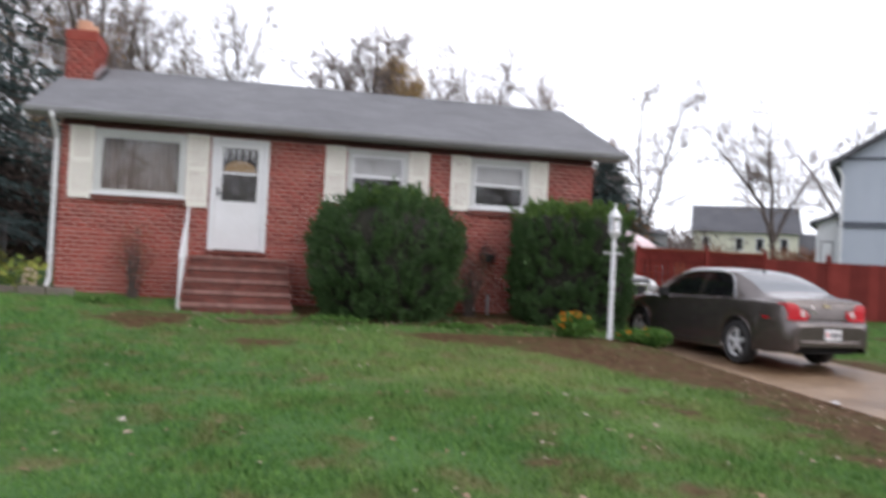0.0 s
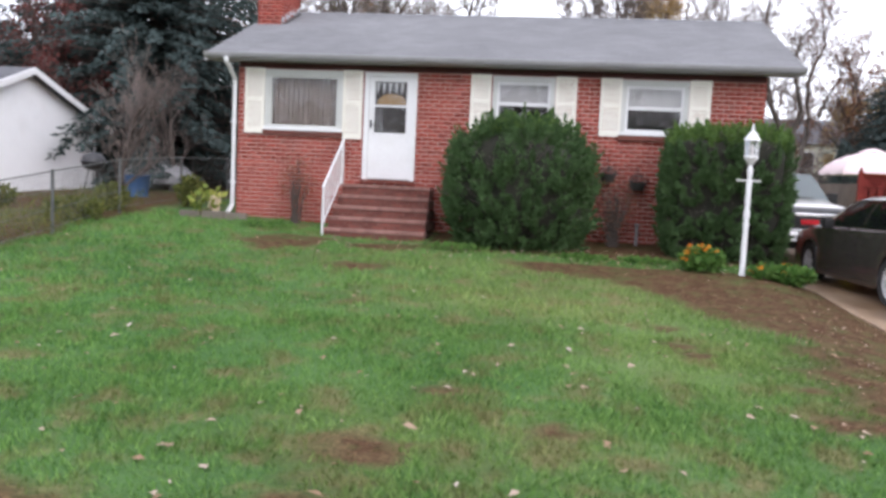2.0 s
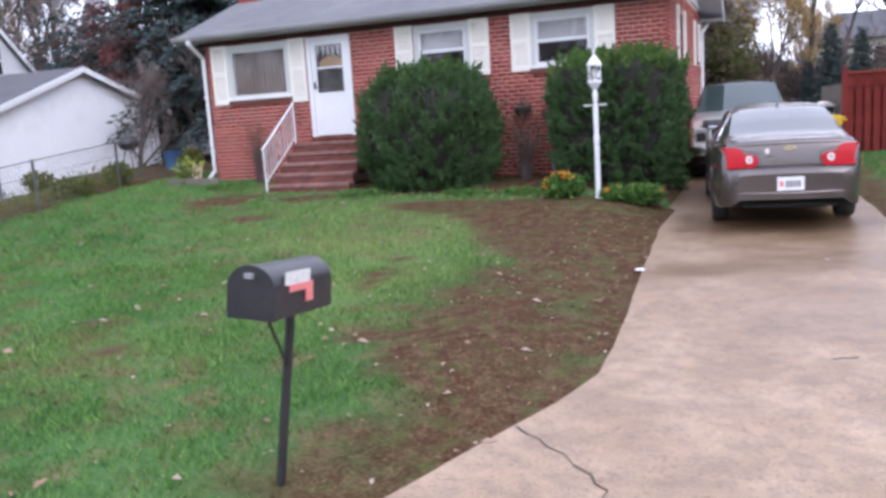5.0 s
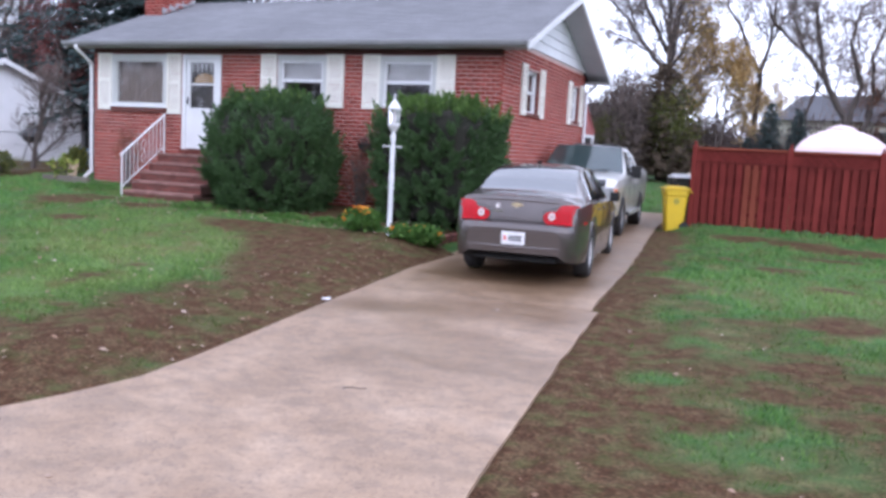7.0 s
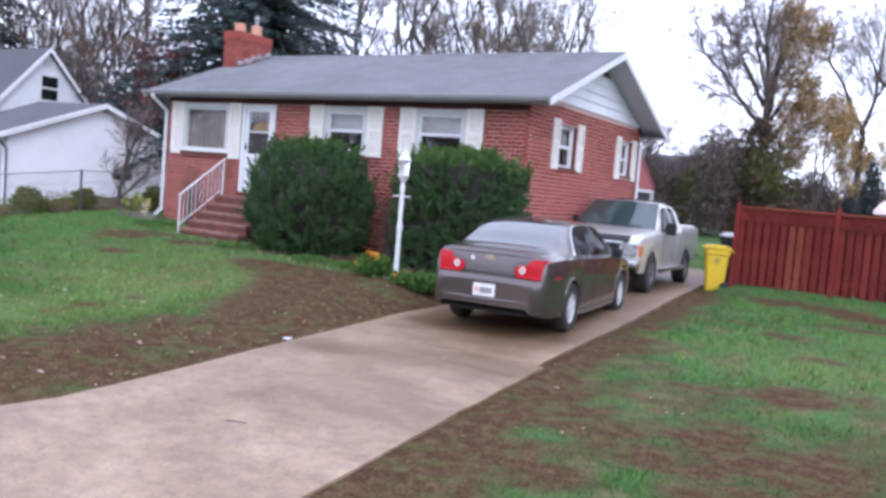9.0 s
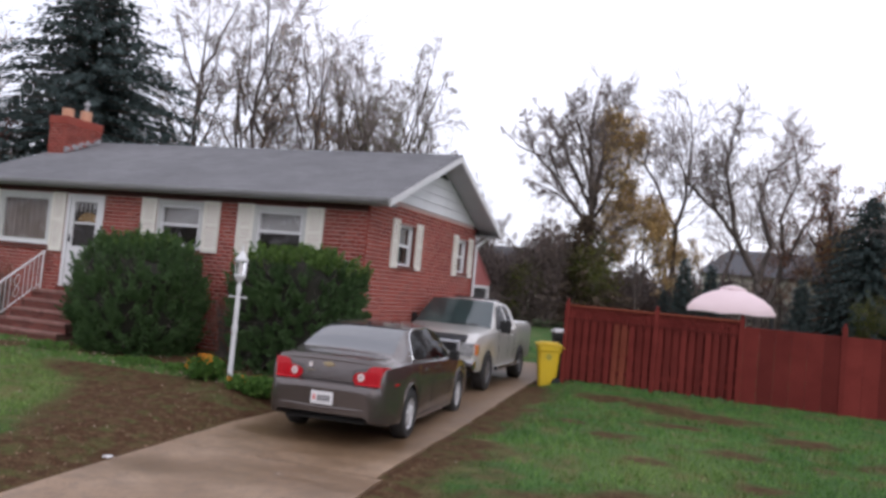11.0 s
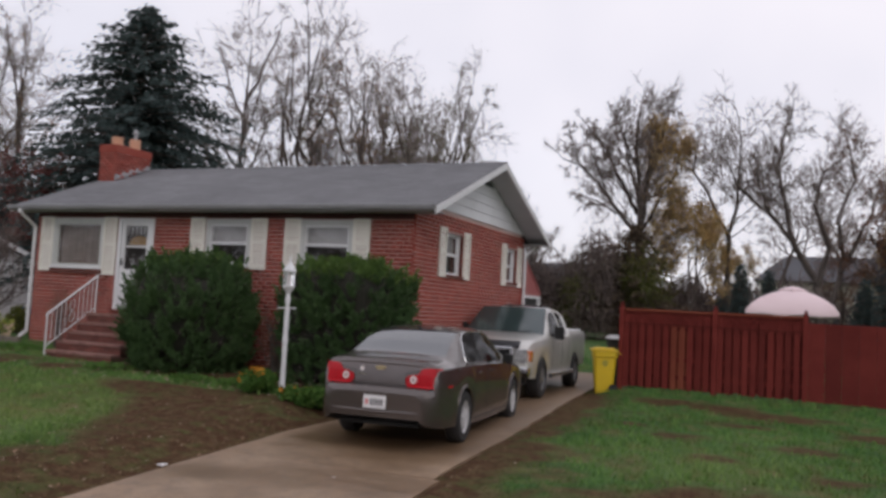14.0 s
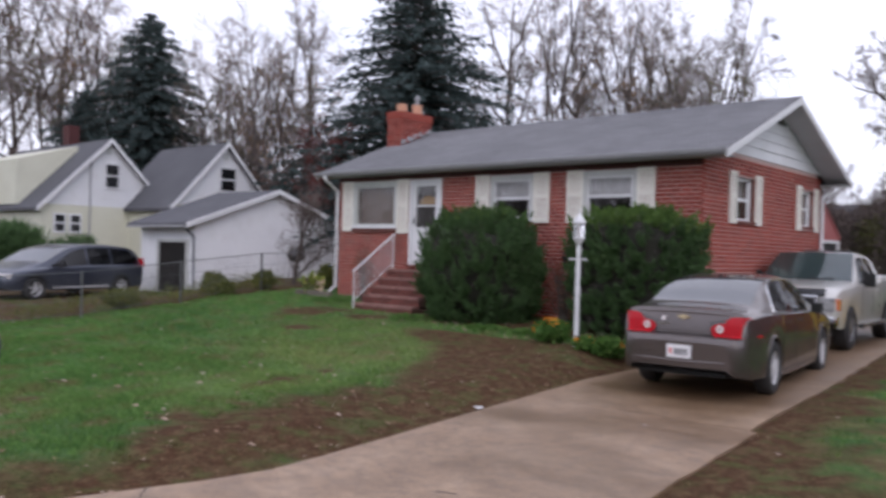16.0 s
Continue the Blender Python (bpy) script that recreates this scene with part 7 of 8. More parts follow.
paper = thing("paper_scrap", 6.51, 8.88, gz(7.6, 8.88) + 0.02, 25, "crumpled white paper scrap at the edge of the drive", "litter")
bm = B()
bmesh.ops.create_grid(bm, x_segments=5, y_segments=4, size=0.5)
for v in bm.verts:
    v.co = Vector((v.co.x * 0.10, v.co.y * 0.08, 0.03 + 0.03 * noise.noise(v.co * 4)))
bmesh.ops.solidify(bm, geom=bm.faces[:], thickness=0.004)
part("sheet", bm, PLATE, paper, local=True)
stick = thing("twig", 8.31, 6.23, gz(7.6, 6.45) + 0.03, 20, "thin broken twig lying on the drive", "twig")
part("stem", tube_line(B(), [(-0.08, 0, 0.005), (-0.01, 0.01, 0.010), (0.05, 0.0, 0.006), (0.10, 0.01, 0.008)], 0.005), BARK, stick, local=True)

# ---- trees ----
def branches(rng, height_, trunk_r, first, spread, levels, rate, upward=0.35, lean=(0, 0)):
    """Segments (from, to, radius, radius, level) of a leafless tree grown by forking."""
    segs = []
    def grow(p, d, length, r, level):
        n = 4 if level == 0 else 3
        step = length / n
        for k in range(n):
            d = d + Vector(rng.normal(size=3)) * (0.07 if level == 0 else 0.16) + Vector((0, 0, upward * 0.12 if level else 0))
            d.normalize()
            q = p + d * step
            r1 = r * (0.86 if level == 0 else 0.80)
            segs.append((p.copy(), q.copy(), r, r1, level))
            p, r = q, r1
            if level < levels and (level > 0 or (k + 1) / n >= first):
                for _ in range(rate[level]):
                    if rng.random() < 0.85:
                        side = Vector(rng.normal(size=3))
                        side = (side - d * side.dot(d)).normalized()
                        e = (d * (1 - spread * 0.5) + side * spread * rng.uniform(0.7, 1.2) + Vector((0, 0, upward))).normalized()
                        grow(p.copy(), e, length * rng.uniform(0.45, 0.72), r * rng.uniform(0.45, 0.7), level + 1)
    grow(Vector((0, 0, -0.3)), Vector((lean[0], lean[1], 1)).normalized(), height_ * 0.62, trunk_r, 0)
    return segs


def broad_tree(name, seed, h, w, r, label, levels=8, spread=0.55, stems=1, leaves=0, leaf_mat=None, leaf=0.14, low=0.0, trunk=0.26):
    """A leafless tree of forking crooked limbs, h high with a crown w across."""
    rng = np.random.default_rng(seed)
    segs, ends = [], []

    def grow(p, d, length, rad, level):
        for k in range(2):
            d = (d + Vector(rng.normal(size=3)) * (0.05 if level == 0 else 0.24)).normalized()
            q = p + d * length / 2
            segs.append((p.copy(), q.copy(), rad, rad * 0.88, level))
            p, rad = q, rad * 0.88
            if level > 2 and k == 0 and rng.random() < 0.6:
                e = (d + Vector(rng.normal(size=3)) * 0.8).normalized()
                segs.append((p.copy(), p + e * length * 0.55, rad * 0.4, 0.004, levels))
                ends.append(p + e * length * 0.5)
        if level == levels:
            ends.append(p.copy())
            return
        m = 3 if rng.random() < (0.5 if level < 2 else 0.25) else 2
        a0 = rng.uniform(0, 2 * math.pi)
        u = d.orthogonal().normalized()
        v = d.cross(u)
        for j in range(m):
            az = a0 + 2 * math.pi * j / m + rng.normal() * 0.4
            an = spread * rng.uniform(0.45, 1.25) * (0.55 if j == 0 and level < 3 else 1.0)
            e = d * math.cos(an) + (u * math.cos(az) + v * math.sin(az)) * math.sin(an) + Vector((0, 0, 0.03))
            grow(p.copy(), e.normalized(), length * rng.uniform(0.70, 0.92) * (0.8 if level == 0 else 1), rad * rng.uniform(0.64, 0.84), level + 1)
    for k in range(stems):
        tilt = Vector((rng.normal() * 0.10, rng.normal() * 0.10, 1)) if stems == 1 else Vector((0.28 * math.cos(2.2 * k + seed), 0.2 * math.sin(2.2 * k + seed), 1))
        grow(Vector((0.12 * k, 0.1 * k, -0.3)), tilt.normalized(), h * trunk, r, 0)
    tops = np.array([tuple(e) for e in ends])
    kz = h / tops[:, 2].max()
    kx = w / np.mean([np.ptp(tops[:, 0]), np.ptp(tops[:, 1])])

    def fit(p):
        return Vector((p.x * kx, p.y * kx, p.z * kz))
    segs = [(fit(a), fit(b), max(r0, 0.015), max(r1, 0.012), l) for a, b, r0, r1, l in segs]
    t = thing(name, 0, 0, -300, label=label, category="tree")
    raw("trunk", *tubes([s for s in segs if s[4] <= 3], 7), BARK, t, smooth=True)
    raw("crown", *tubes([s for s in segs if s[4] > 3], 3), TWIG, t, "fine bare twigs")
    if leaves:
        kept = [fit(e) for e in ends if fit(e).z > h * low]
        c = np.array([tuple(kept[i]) for i in rng.integers(0, len(kept), leaves)]) + rng.normal(size=(leaves, 3)) * 0.18
        a = rng.normal(size=(leaves, 3))
        a /= np.linalg.norm(a, axis=1)[:, None]
        b = np.cross(a, rng.normal(size=(leaves, 3)))
        b /= np.linalg.norm(b, axis=1)[:, None]
        sz = leaf * rng.uniform(0.6, 1.3, (leaves, 1))
        v = np.stack([c, c + a * sz * 0.5 + b * sz * 0.35, c + a * sz, c + a * sz * 0.5 - b * sz * 0.35], 1).reshape(-1, 3)
        raw("leaves", v, np.arange(4 * leaves).reshape(leaves, 4), leaf_mat, t)
    return t


def bare_tree(name, seed, h, r, first, spread, levels, rate, label, leaves=0, leaf_mat=None, leaf=0.12, low=0.0, upward=0.35, lean=(0, 0), least=0.008):
    rng = np.random.default_rng(seed)
    segs = branches(rng, h, r, first, spread, levels, rate, upward, lean)
    top = max(s[1].z for s in segs)
    k = h / top
    segs = [(a * k, b * k, max(r0, least), max(r1, least * 0.7), l) for a, b, r0, r1, l in segs]
    t = thing(name, 0, 0, -300, label=label, category="tree")
    v, f = tubes([s for s in segs if s[4] <= 1], 7)
    raw("trunk", v, f, BARK, t, smooth=True)
    v, f = tubes([s for s in segs if s[4] > 1], 3)
    raw("crown", v, f, TWIG, t, "bare twiggy crown")
    if leaves:
        ends = [s[1] for s in segs if s[4] >= levels - 1 and s[1].z > h * low]
        pick = rng.integers(0, len(ends), leaves)
        c = np.array([tuple(ends[i]) for i in pick]) + rng.normal(size=(leaves, 3)) * 0.22
        a = rng.normal(size=(leaves, 3))
        a /= np.linalg.norm(a, axis=1)[:, None]
        b = np.cross(a, rng.normal(size=(leaves, 3)))
        b /= np.linalg.norm(b, axis=1)[:, None]
        s = leaf * rng.uniform(0.6, 1.3, (leaves, 1))
        v = np.stack([c, c + a * s * 0.5 + b * s * 0.35, c + a * s, c + a * s * 0.5 - b * s * 0.35], 1).reshape(-1, 3)
        raw("leaves", v, np.arange(4 * leaves).reshape(leaves, 4), leaf_mat, t)
    return t


def conifer(name, seed, h, w, label, n_tier=34, droop=0.25, per=15, needle=0.34, taper=0.78, ragged=0.2, mat=None):
    """A spruce: whorls of drooping boughs hung with needle sprays."""
    rng = np.random.default_rng(seed)
    t = thing(name, 0, 0, -300, label=label, category="tree")
    vs, boughs = [], [(Vector((0, 0, -0.3)), Vector((0, 0, h * 0.98)), 0.022 * h, 0.02, 0)]
    for k in range(n_tier):
        u = k / (n_tier - 1)
        z = h * (0.07 + 0.91 * u)
        reach = w * (1 - u) ** taper * (0.92 + 0.16 * rng.random()) + 0.12
        m = max(5, int(per * (1 - 0.6 * u)))
        for j in range(m):
            a = 2 * math.pi * (j + rng.random()) / m
            q = reach * rng.uniform(0.92 - ragged, 0.92 + ragged)
            root = np.array((0, 0, z))
            tip = np.array((q * math.cos(a), q * math.sin(a), z - droop * q * rng.uniform(0.5, 1.3) + 0.10 * q))
            boughs.append((Vector(root), Vector(tip), 0.03, 0.008, 1))
            n = int(10 + q * 12 * (1.6 - 0.6 * u))
            s = rng.uniform(0.12, 1.0, n)[:, None]
            c = root + (tip - root) * s + np.array((0, 0, 1)) * (0.10 * np.sin(s * math.pi) * q * 0.6) + rng.normal(size=(n, 3)) * 0.07
            d = (tip - root) / np.linalg.norm(tip - root)
            sd = np.cross(d, (0, 0, 1))
            dirs = d * rng.uniform(0.3, 1.0, (n, 1)) + sd * rng.uniform(-1, 1, (n, 1)) + np.array((0, 0, -1)) * rng.uniform(0.0, 0.6, (n, 1))
            dirs /= np.linalg.norm(dirs, axis=1)[:, None]
            sides = np.cross(dirs, rng.normal(size=(n, 3)))
            sides /= np.linalg.norm(sides, axis=1)[:, None]
            ln = needle * rng.uniform(0.6, 1.3, (n, 1)) * (1.45 - 0.6 * s)
            vs.append(np.stack([c, c + dirs * ln * 0.5 + sides * ln * 0.19, c + dirs * ln, c + dirs * ln * 0.5 - sides * ln * 0.19], 1).reshape(-1, 3))
    raw("trunk", *tubes(boughs, 6), BARK, t)
    v = np.concatenate(vs)
    raw("crown", v, np.arange(len(v)).reshape(-1, 4), mat or NEEDLE, t, "layered dark needles")
    return t


def limbed_tree(name, seed, limbs, label, last=3, leaves=0, leaf_mat=None, leaf=0.12, leaf_side=0.0, bushy=1.7, reach=0.30, sway=0.10, fine=0.008, low=3.6, leaf_top=99.0):
    """A leafless tree on given main limbs, each a run of (x, z) with its two radii; side branches and twigs grow from them."""
    rng = np.random.default_rng(seed)
    segs, ends = [], []

    def sprout(p, d, length, rad, level):
        n = 3 if level < last else 1
        for k in range(n):
            d = (d + Vector(rng.normal(size=3)) * 0.20 + Vector((0, 0, 0.05))).normalized()
            q = p + d * length / n
            segs.append((p.copy(), q.copy(), max(rad, fine), max(rad * 0.8, fine * 0.7), level))
            p, rad = q, rad * 0.8
            if level < last:
                for _ in range(2):
                    e = Vector(rng.normal(size=3))
                    e = (d * 0.75 + (e - d * e.dot(d)).normalized() * rng.uniform(0.45, 0.95)).normalized()
                    sprout(q.copy(), e, length * rng.uniform(0.42, 0.66), rad * 0.6, level + 1)
        ends.append(p.copy())

    for run, r0, r1, *turn in limbs:
        pts, depth = [], 0.0
        swing = Matrix.Rotation(turn[0], 3, "Z") if turn else Matrix.Identity(3)
        for k in range(len(run) - 1):
            (xa, za), (xb, zb) = run[k], run[k + 1]
            for j in range(4):
                u = j / 4
                depth += rng.normal() * sway
                pts.append(Vector((xa + (xb - xa) * u + rng.normal() * 0.04, depth, za + (zb - za) * u)))
        pts.append(Vector((run[-1][0], depth, run[-1][1])))
        pts = [swing @ p for p in pts]
        total = sum((b - a).length for a, b in zip(pts[:-1], pts[1:]))
        done = 0.0
        for a, b in zip(pts[:-1], pts[1:]):
            u0 = done / total
            done += (b - a).length
            u1 = done / total
            segs.append((a, b, r0 + (r1 - r0) * u0, r0 + (r1 - r0) * u1, 0))
            if a.z > low and u1 > 0.22:
                for _ in range(rng.poisson((b - a).length * bushy)):
                    d = (b - a).normalized()
                    e = Vector(rng.normal(size=3))
                    e = (d * 0.5 + (e - d * e.dot(d)).normalized() * 0.85 + Vector((0, 0, 0.25))).normalized()
                    sprout(a + (b - a) * rng.random(), e, total * reach * (1.15 - 0.55 * u1), max(0.014, (r0 + (r1 - r0) * u1) * 0.42), 1)
        sprout(pts[-1], (pts[-1] - pts[-3]).normalized(), total * reach * 0.6, r1, 1)
    t = thing(name, 0, 0, -300, label=label, category="tree")
    raw("trunk", *tubes([g for g in segs if g[4] == 0], 8), BARK, t, smooth=True)
    raw("crown", *tubes([g for g in segs if g[4] > 0], 3), TWIG, t, "fine bare twigs")
    if leaves:
        kept = [e for e in ends if e.x > leaf_side - 0.8 * rng.random() and e.z < leaf_top]
        c = np.array([tuple(kept[i]) for i in rng.integers(0, len(kept), leaves)]) + rng.normal(size=(leaves, 3)) * 0.16
        v, f = leaf_cloud(rng, leaves, (0.01, 0.01, 0.01), leaf)
        raw("leaves", v + np.repeat(c, 4, axis=0), f, leaf_mat, t)
    return t


def upright_limbs(seed, h, wide, r, count):
    """A tall trunk with limbs that rise steeply all round it."""
    rng = np.random.default_rng(seed)
    limbs = [([(0, -0.3), (rng.normal() * 0.15, h * 0.35), (rng.normal() * 0.3, h * 0.65), (rng.normal() * 0.5, h * 0.95)], r, 0.03)]
    for k in range(count):
        z = h * (0.30 + 0.5 * k / count)
        out, up = wide * rng.uniform(0.6, 1.0) * (1.1 - 0.5 * k / count), h * rng.uniform(0.20, 0.34)
        limbs.append(([(0, z), (out * 0.4, z + up * 0.35), (out * 0.8, z + up * 0.75), (out, z + up)], r * 0.42, 0.022, k * 2.4 + rng.random()))
    return limbs


def plant_out(master, spots):
    """Copies at all spots but the first, which the thing itself takes; each spot is x, y, scale, turn and, where it differs, the scale upwards."""
    for k, (x, y, s, turn, *tall) in list(enumerate(spots))[::-1]:
        m = pose(x, y, gz(x, y) - 0.05, 0, 0, turn) @ Matrix.Diagonal((s, s, tall[0] if tall else s, 1))
        if k:
            copy_thing(master, m)
        else:
            master.matrix_basis = m


T1 = limbed_tree("bare_tree", 101, upright_limbs(101, 13.5, 2.3, 0.17, 8), "tall leafless grey tree with thin upright branches", 3, 1400, OLIVE, 0.085, -9, 1.5, 0.25, 0.04, 0.014)
T2 = limbed_tree("bare_tree", 102, upright_limbs(102, 14.0, 2.0, 0.16, 7), "tall leafless tree with a few russet leaves", 3, 1800, AUTUMN, 0.085, -9, 1.5, 0.25, 0.04, 0.014)
T3 = limbed_tree("bare_tree", 103, upright_limbs(103, 12.0, 1.6, 0.13, 7), "slim leafless tree with remnants of pale leaf", 3, 2200, OLIVE, 0.085, -9, 1.5, 0.25, 0.04, 0.014)
LA = limbed_tree("oak_tree", 114, [
    ([(0, -0.3), (0, 4.0), (-0.1, 6.1), (-0.5, 8.8), (-0.3, 10.6)], 0.26, 0.04), ([(-0.05, 4.6), (-0.9, 5.6), (-1.9, 6.9), (-3.1, 7.9), (-4.1, 8.2)], 0.13, 0.03),
    ([(-0.1, 5.8), (-0.8, 6.9), (-1.7, 8.6), (-2.5, 9.6)], 0.12, 0.03), ([(0, 5.4), (0.2, 7.1), (0.8, 9.0), (1.1, 10.5)], 0.13, 0.03), ([(0, 5.0), (0.8, 6.6), (1.5, 7.6), (1.7, 8.8)], 0.09, 0.03),
    ([(-0.4, 8.0), (-1.2, 9.6), (-1.5, 10.6)], 0.07, 0.02), ([(0, 3.2), (0.9, 4.3), (1.6, 5.3), (1.9, 6.4)], 0.08, 0.02), ([(0, 2.6), (1.1, 3.2), (1.9, 4.0)], 0.07, 0.02), ([(0, 4.0), (0.9, 5.4), (1.4, 6.6)], 0.08, 0.02),
    ([(-0.1, 6.1), (-0.9, 8.2), (-1.0, 10.2)], 0.08, 0.02), ([(-0.1, 6.2), (0.2, 8.4), (0.3, 10.4)], 0.08, 0.02), ([(-1.9, 6.9), (-2.4, 8.2), (-2.7, 9.2)], 0.06, 0.02), ([(-0.9, 5.6), (-2.0, 6.2), (-3.2, 6.6)], 0.06, 0.02), ([(-1.7, 8.4), (-2.6, 9.4), (-3.2, 10.2)], 0.05, 0.02), ([(-3.0, 7.8), (-3.6, 8.9), (-3.8, 9.6)], 0.04, 0.02)],
    "large rounded tree, nearly leafless, with orange leaves on one side", 3, 15000, GOLDEN, 0.11, 0.6, 4.0, 0.23, 0.10, 0.013, 2.4, 10.2)
LB = limbed_tree("slender_tree", 115, [
    ([(0, -0.3), (0.1, 4.5), (0.0, 5.6), (0.35, 7.1), (0.4, 9.0), (0.3, 11.2)], 0.17, 0.03), ([(0.0, 5.3), (-1.0, 7.4), (-1.8, 8.6), (-1.6, 10.3)], 0.10, 0.025),
    ([(0.3, 7.0), (1.0, 8.0), (1.4, 9.2)], 0.06, 0.02)], "slender forked leafless tree with a greenish trunk", 3, 300, RUSSET, 0.08, -9, 2.8, 0.22, 0.10, 0.013)
LC = limbed_tree("spreading_tree", 116, [
    ([(0, -0.3), (0.05, 2.6), (-0.1, 3.5), (-1.25, 5.3), (-2.4, 6.5), (-3.8, 7.7), (-4.4, 9.0)], 0.24, 0.03), ([(-1.2, 5.2), (-1.5, 6.9), (-2.0, 8.5), (-1.7, 10.2), (-1.5, 11.4)], 0.13, 0.03),
    ([(0.0, 3.2), (0.4, 4.9), (-0.4, 6.9), (0.1, 8.5), (1.4, 9.5)], 0.15, 0.03), ([(0.05, 1.2), (0.9, 3.0), (1.3, 4.7), (1.0, 6.3), (1.7, 8.3), (1.3, 10.0)], 0.16, 0.03), ([(1.3, 4.6), (2.1, 6.4), (2.5, 7.6)], 0.09, 0.03),
    ([(-2.3, 6.4), (-2.9, 8.0), (-2.8, 9.4)], 0.07, 0.02)], "broad leafless tree with wide crooked limbs", 3, 3200, RUSSET, 0.08, 0.4, 3.0, 0.21, 0.10, 0.013)
LV = limbed_tree("forked_tree", 117, [
    ([(0, -0.3), (0, 2.4), (-0.2, 4.5), (-0.4, 7.0), (-0.3, 9.6)], 0.14, 0.03), ([(0.0, 2.2), (0.5, 4.2), (1.1, 6.5), (1.6, 8.6), (2.4, 10.6)], 0.12, 0.03), ([(1.1, 6.4), (2.2, 7.8)], 0.05, 0.02), ([(-0.3, 5.6), (-1.3, 7.6)], 0.05, 0.02)],
    "leafless tree forking low into two upright stems", 3, 0, None, 0.1, 0, 2.4, 0.16, 0.10, 0.013)
LD = limbed_tree("spreading_tree", 118, [
    ([(0, -0.3), (0, 2.6), (-0.6, 4.4), (-1.9, 6.2), (-2.9, 7.4)], 0.16, 0.03), ([(0, 2.6), (-0.2, 5.0), (-0.4, 7.4), (-0.3, 8.8)], 0.12, 0.03), ([(0, 2.4), (0.8, 4.4), (1.6, 5.8), (2.5, 7.0)], 0.12, 0.03), ([(-1.0, 5.0), (-1.6, 7.4)], 0.06, 0.02)],
    "rounded leafless tree before a distant cream house", 3, 200, RUSSET, 0.08, -9, 2.8, 0.24, 0.10, 0.013)
LE = limbed_tree("brown_tree", 119, upright_limbs(119, 8.2, 1.9, 0.12, 8), "upright tree holding thin brown leaves behind the gardens", 3, 4200, RUSSET, 0.12, -9, 2.2, 0.22, 0.05, 0.009, 1.6)
LM = limbed_tree("red_maple", 120, upright_limbs(120, 7.4, 2.2, 0.12, 9), "small tree with dark red leaves beyond the white garage", 3, 6000, MAPLE, 0.13, -9, 2.2, 0.22, 0.05, 0.009, 1.6)
T9 = broad_tree("oak_tree", 114, 12.4, 7.4, 0.30, "large rounded leafless tree far behind the fence", 8, 0.74, 1, 500, RUSSET, 0.08, 0.35, 0.30)
T6 = broad_tree("autumn_tree", 106, 8.0, 3.3, 0.15, "tree full of golden autumn leaves", 6, 0.55, 1, 6500, GOLDEN, 0.13, 0.2, 0.22)
T7 = bare_tree("small_tree", 107, 5.0, 0.09, 0.2, 0.6, 3, (3, 3, 2), "small tree with olive-green leaves", 5200, OLIVE, 0.11)
T8 = bare_tree("small_bare_tree", 108, 4.2, 0.10, 0.15, 0.6, 4, (2, 2, 2, 2), "small bare multi-stemmed tree against a white garage", 0, None, least=0.008)
C1 = conifer("spruce_tree", 201, 15.5, 7.2, "tall dark green spruce with ragged drooping boughs behind the house", 44, 0.30, 24, 0.29, 0.62, 0.30)
C2 = conifer("young_spruce", 202, 4.8, 1.25, "young dark spruce behind the fence", 26, 0.1, 14, 0.17, 0.95, 0.3)

rng = np.random.default_rng(77)
C3 = conifer("browned_conifer", 203, 5.6, 2.5, "broad browned conifer under the oak behind the fence", 26, 0.1, 20, 0.20, 0.62, 0.45, BROWNNEEDLE)
plant_out(C1, [(-11.0, 26.0, 0.90, 0, 0.81), (-27.5, 23.3, 0.80, 200, 0.85), (17.9, 41.8, 0.46, 30, 0.47), (-29.2, 20.8, 0.58, 100)])
plant_out(C3, [(5.4, 41.6, 1.0, 0)])
plant_out(C2, [(10.2, 41.5, 0.82, 0), (11.4, 41.3, 0.76, 90), (9.3, 42.0, 0.5, 200), (15.2, 40.5, 0.7, 20), (18.5, 41.0, 0.8, 150), (2.0, 40.5, 0.6, 40)])
plant_out(T6, [(8.0, 42.4, 0.86, 130), (9.4, 44.6, 0.62, 10), (19.8, 46.5, 0.6, 220), (-9.5, 41.0, 0.95, 60), (17.0, 44.6, 0.75, 300)])
plant_out(LA, [(5.4, 43.0, 1.0, 22, 1.08)])
plant_out(LB, [(9.45, 43.0, 0.97, 22)])
plant_out(LC, [(13.5, 43.0, 0.98, 20)])
plant_out(LV, [(19.6, 41.0, 1.0, -20)])
plant_out(LD, [(25.0, 37.3, 1.0, -25), (37.0, 47.0, 1.25, 150), (0.6, 40.5, 0.72, 60), (2.9, 42.0, 0.62, 200)])
plant_out(LE, [(16.3, 43.6, 0.95, 0), (18.9, 44.8, 0.9, 130), (14.6, 47.0, 0.7, 250)])
plant_out(LM, [(-12.7, 22.8, 0.74, 0)])
plant_out(T9, [(11.2, 52.0, 0.8, 200)])
plant_out(T7, [(6.0, 41.0, 0.95, 0), (2.8, 39.0, 0.7, 90), (-18.5, 20.5, 0.6, 180), (17.5, 39.5, 0.6, 45)])
plant_out(T8, [(-7.2, 16.9, 0.80, 0), (-8.6, 22.5, 1.1, 120)])
back1 = [(-9.8, 36.0, 1.05, 0), (-13.4, 35.5, 1.08, 120), (-5.6, 38.4, 0.84, 240)]
back2 = [(-7.6, 36.4, 0.93, 40), (-11.8, 37.4, 1.0, 170)]
back3 = [(-1.6, 36.0, 0.93, 10), (-4.1, 38.6, 0.80, 100), (-8.8, 40.0, 1.05, 190), (-6.6, 41.0, 0.95, 310)]
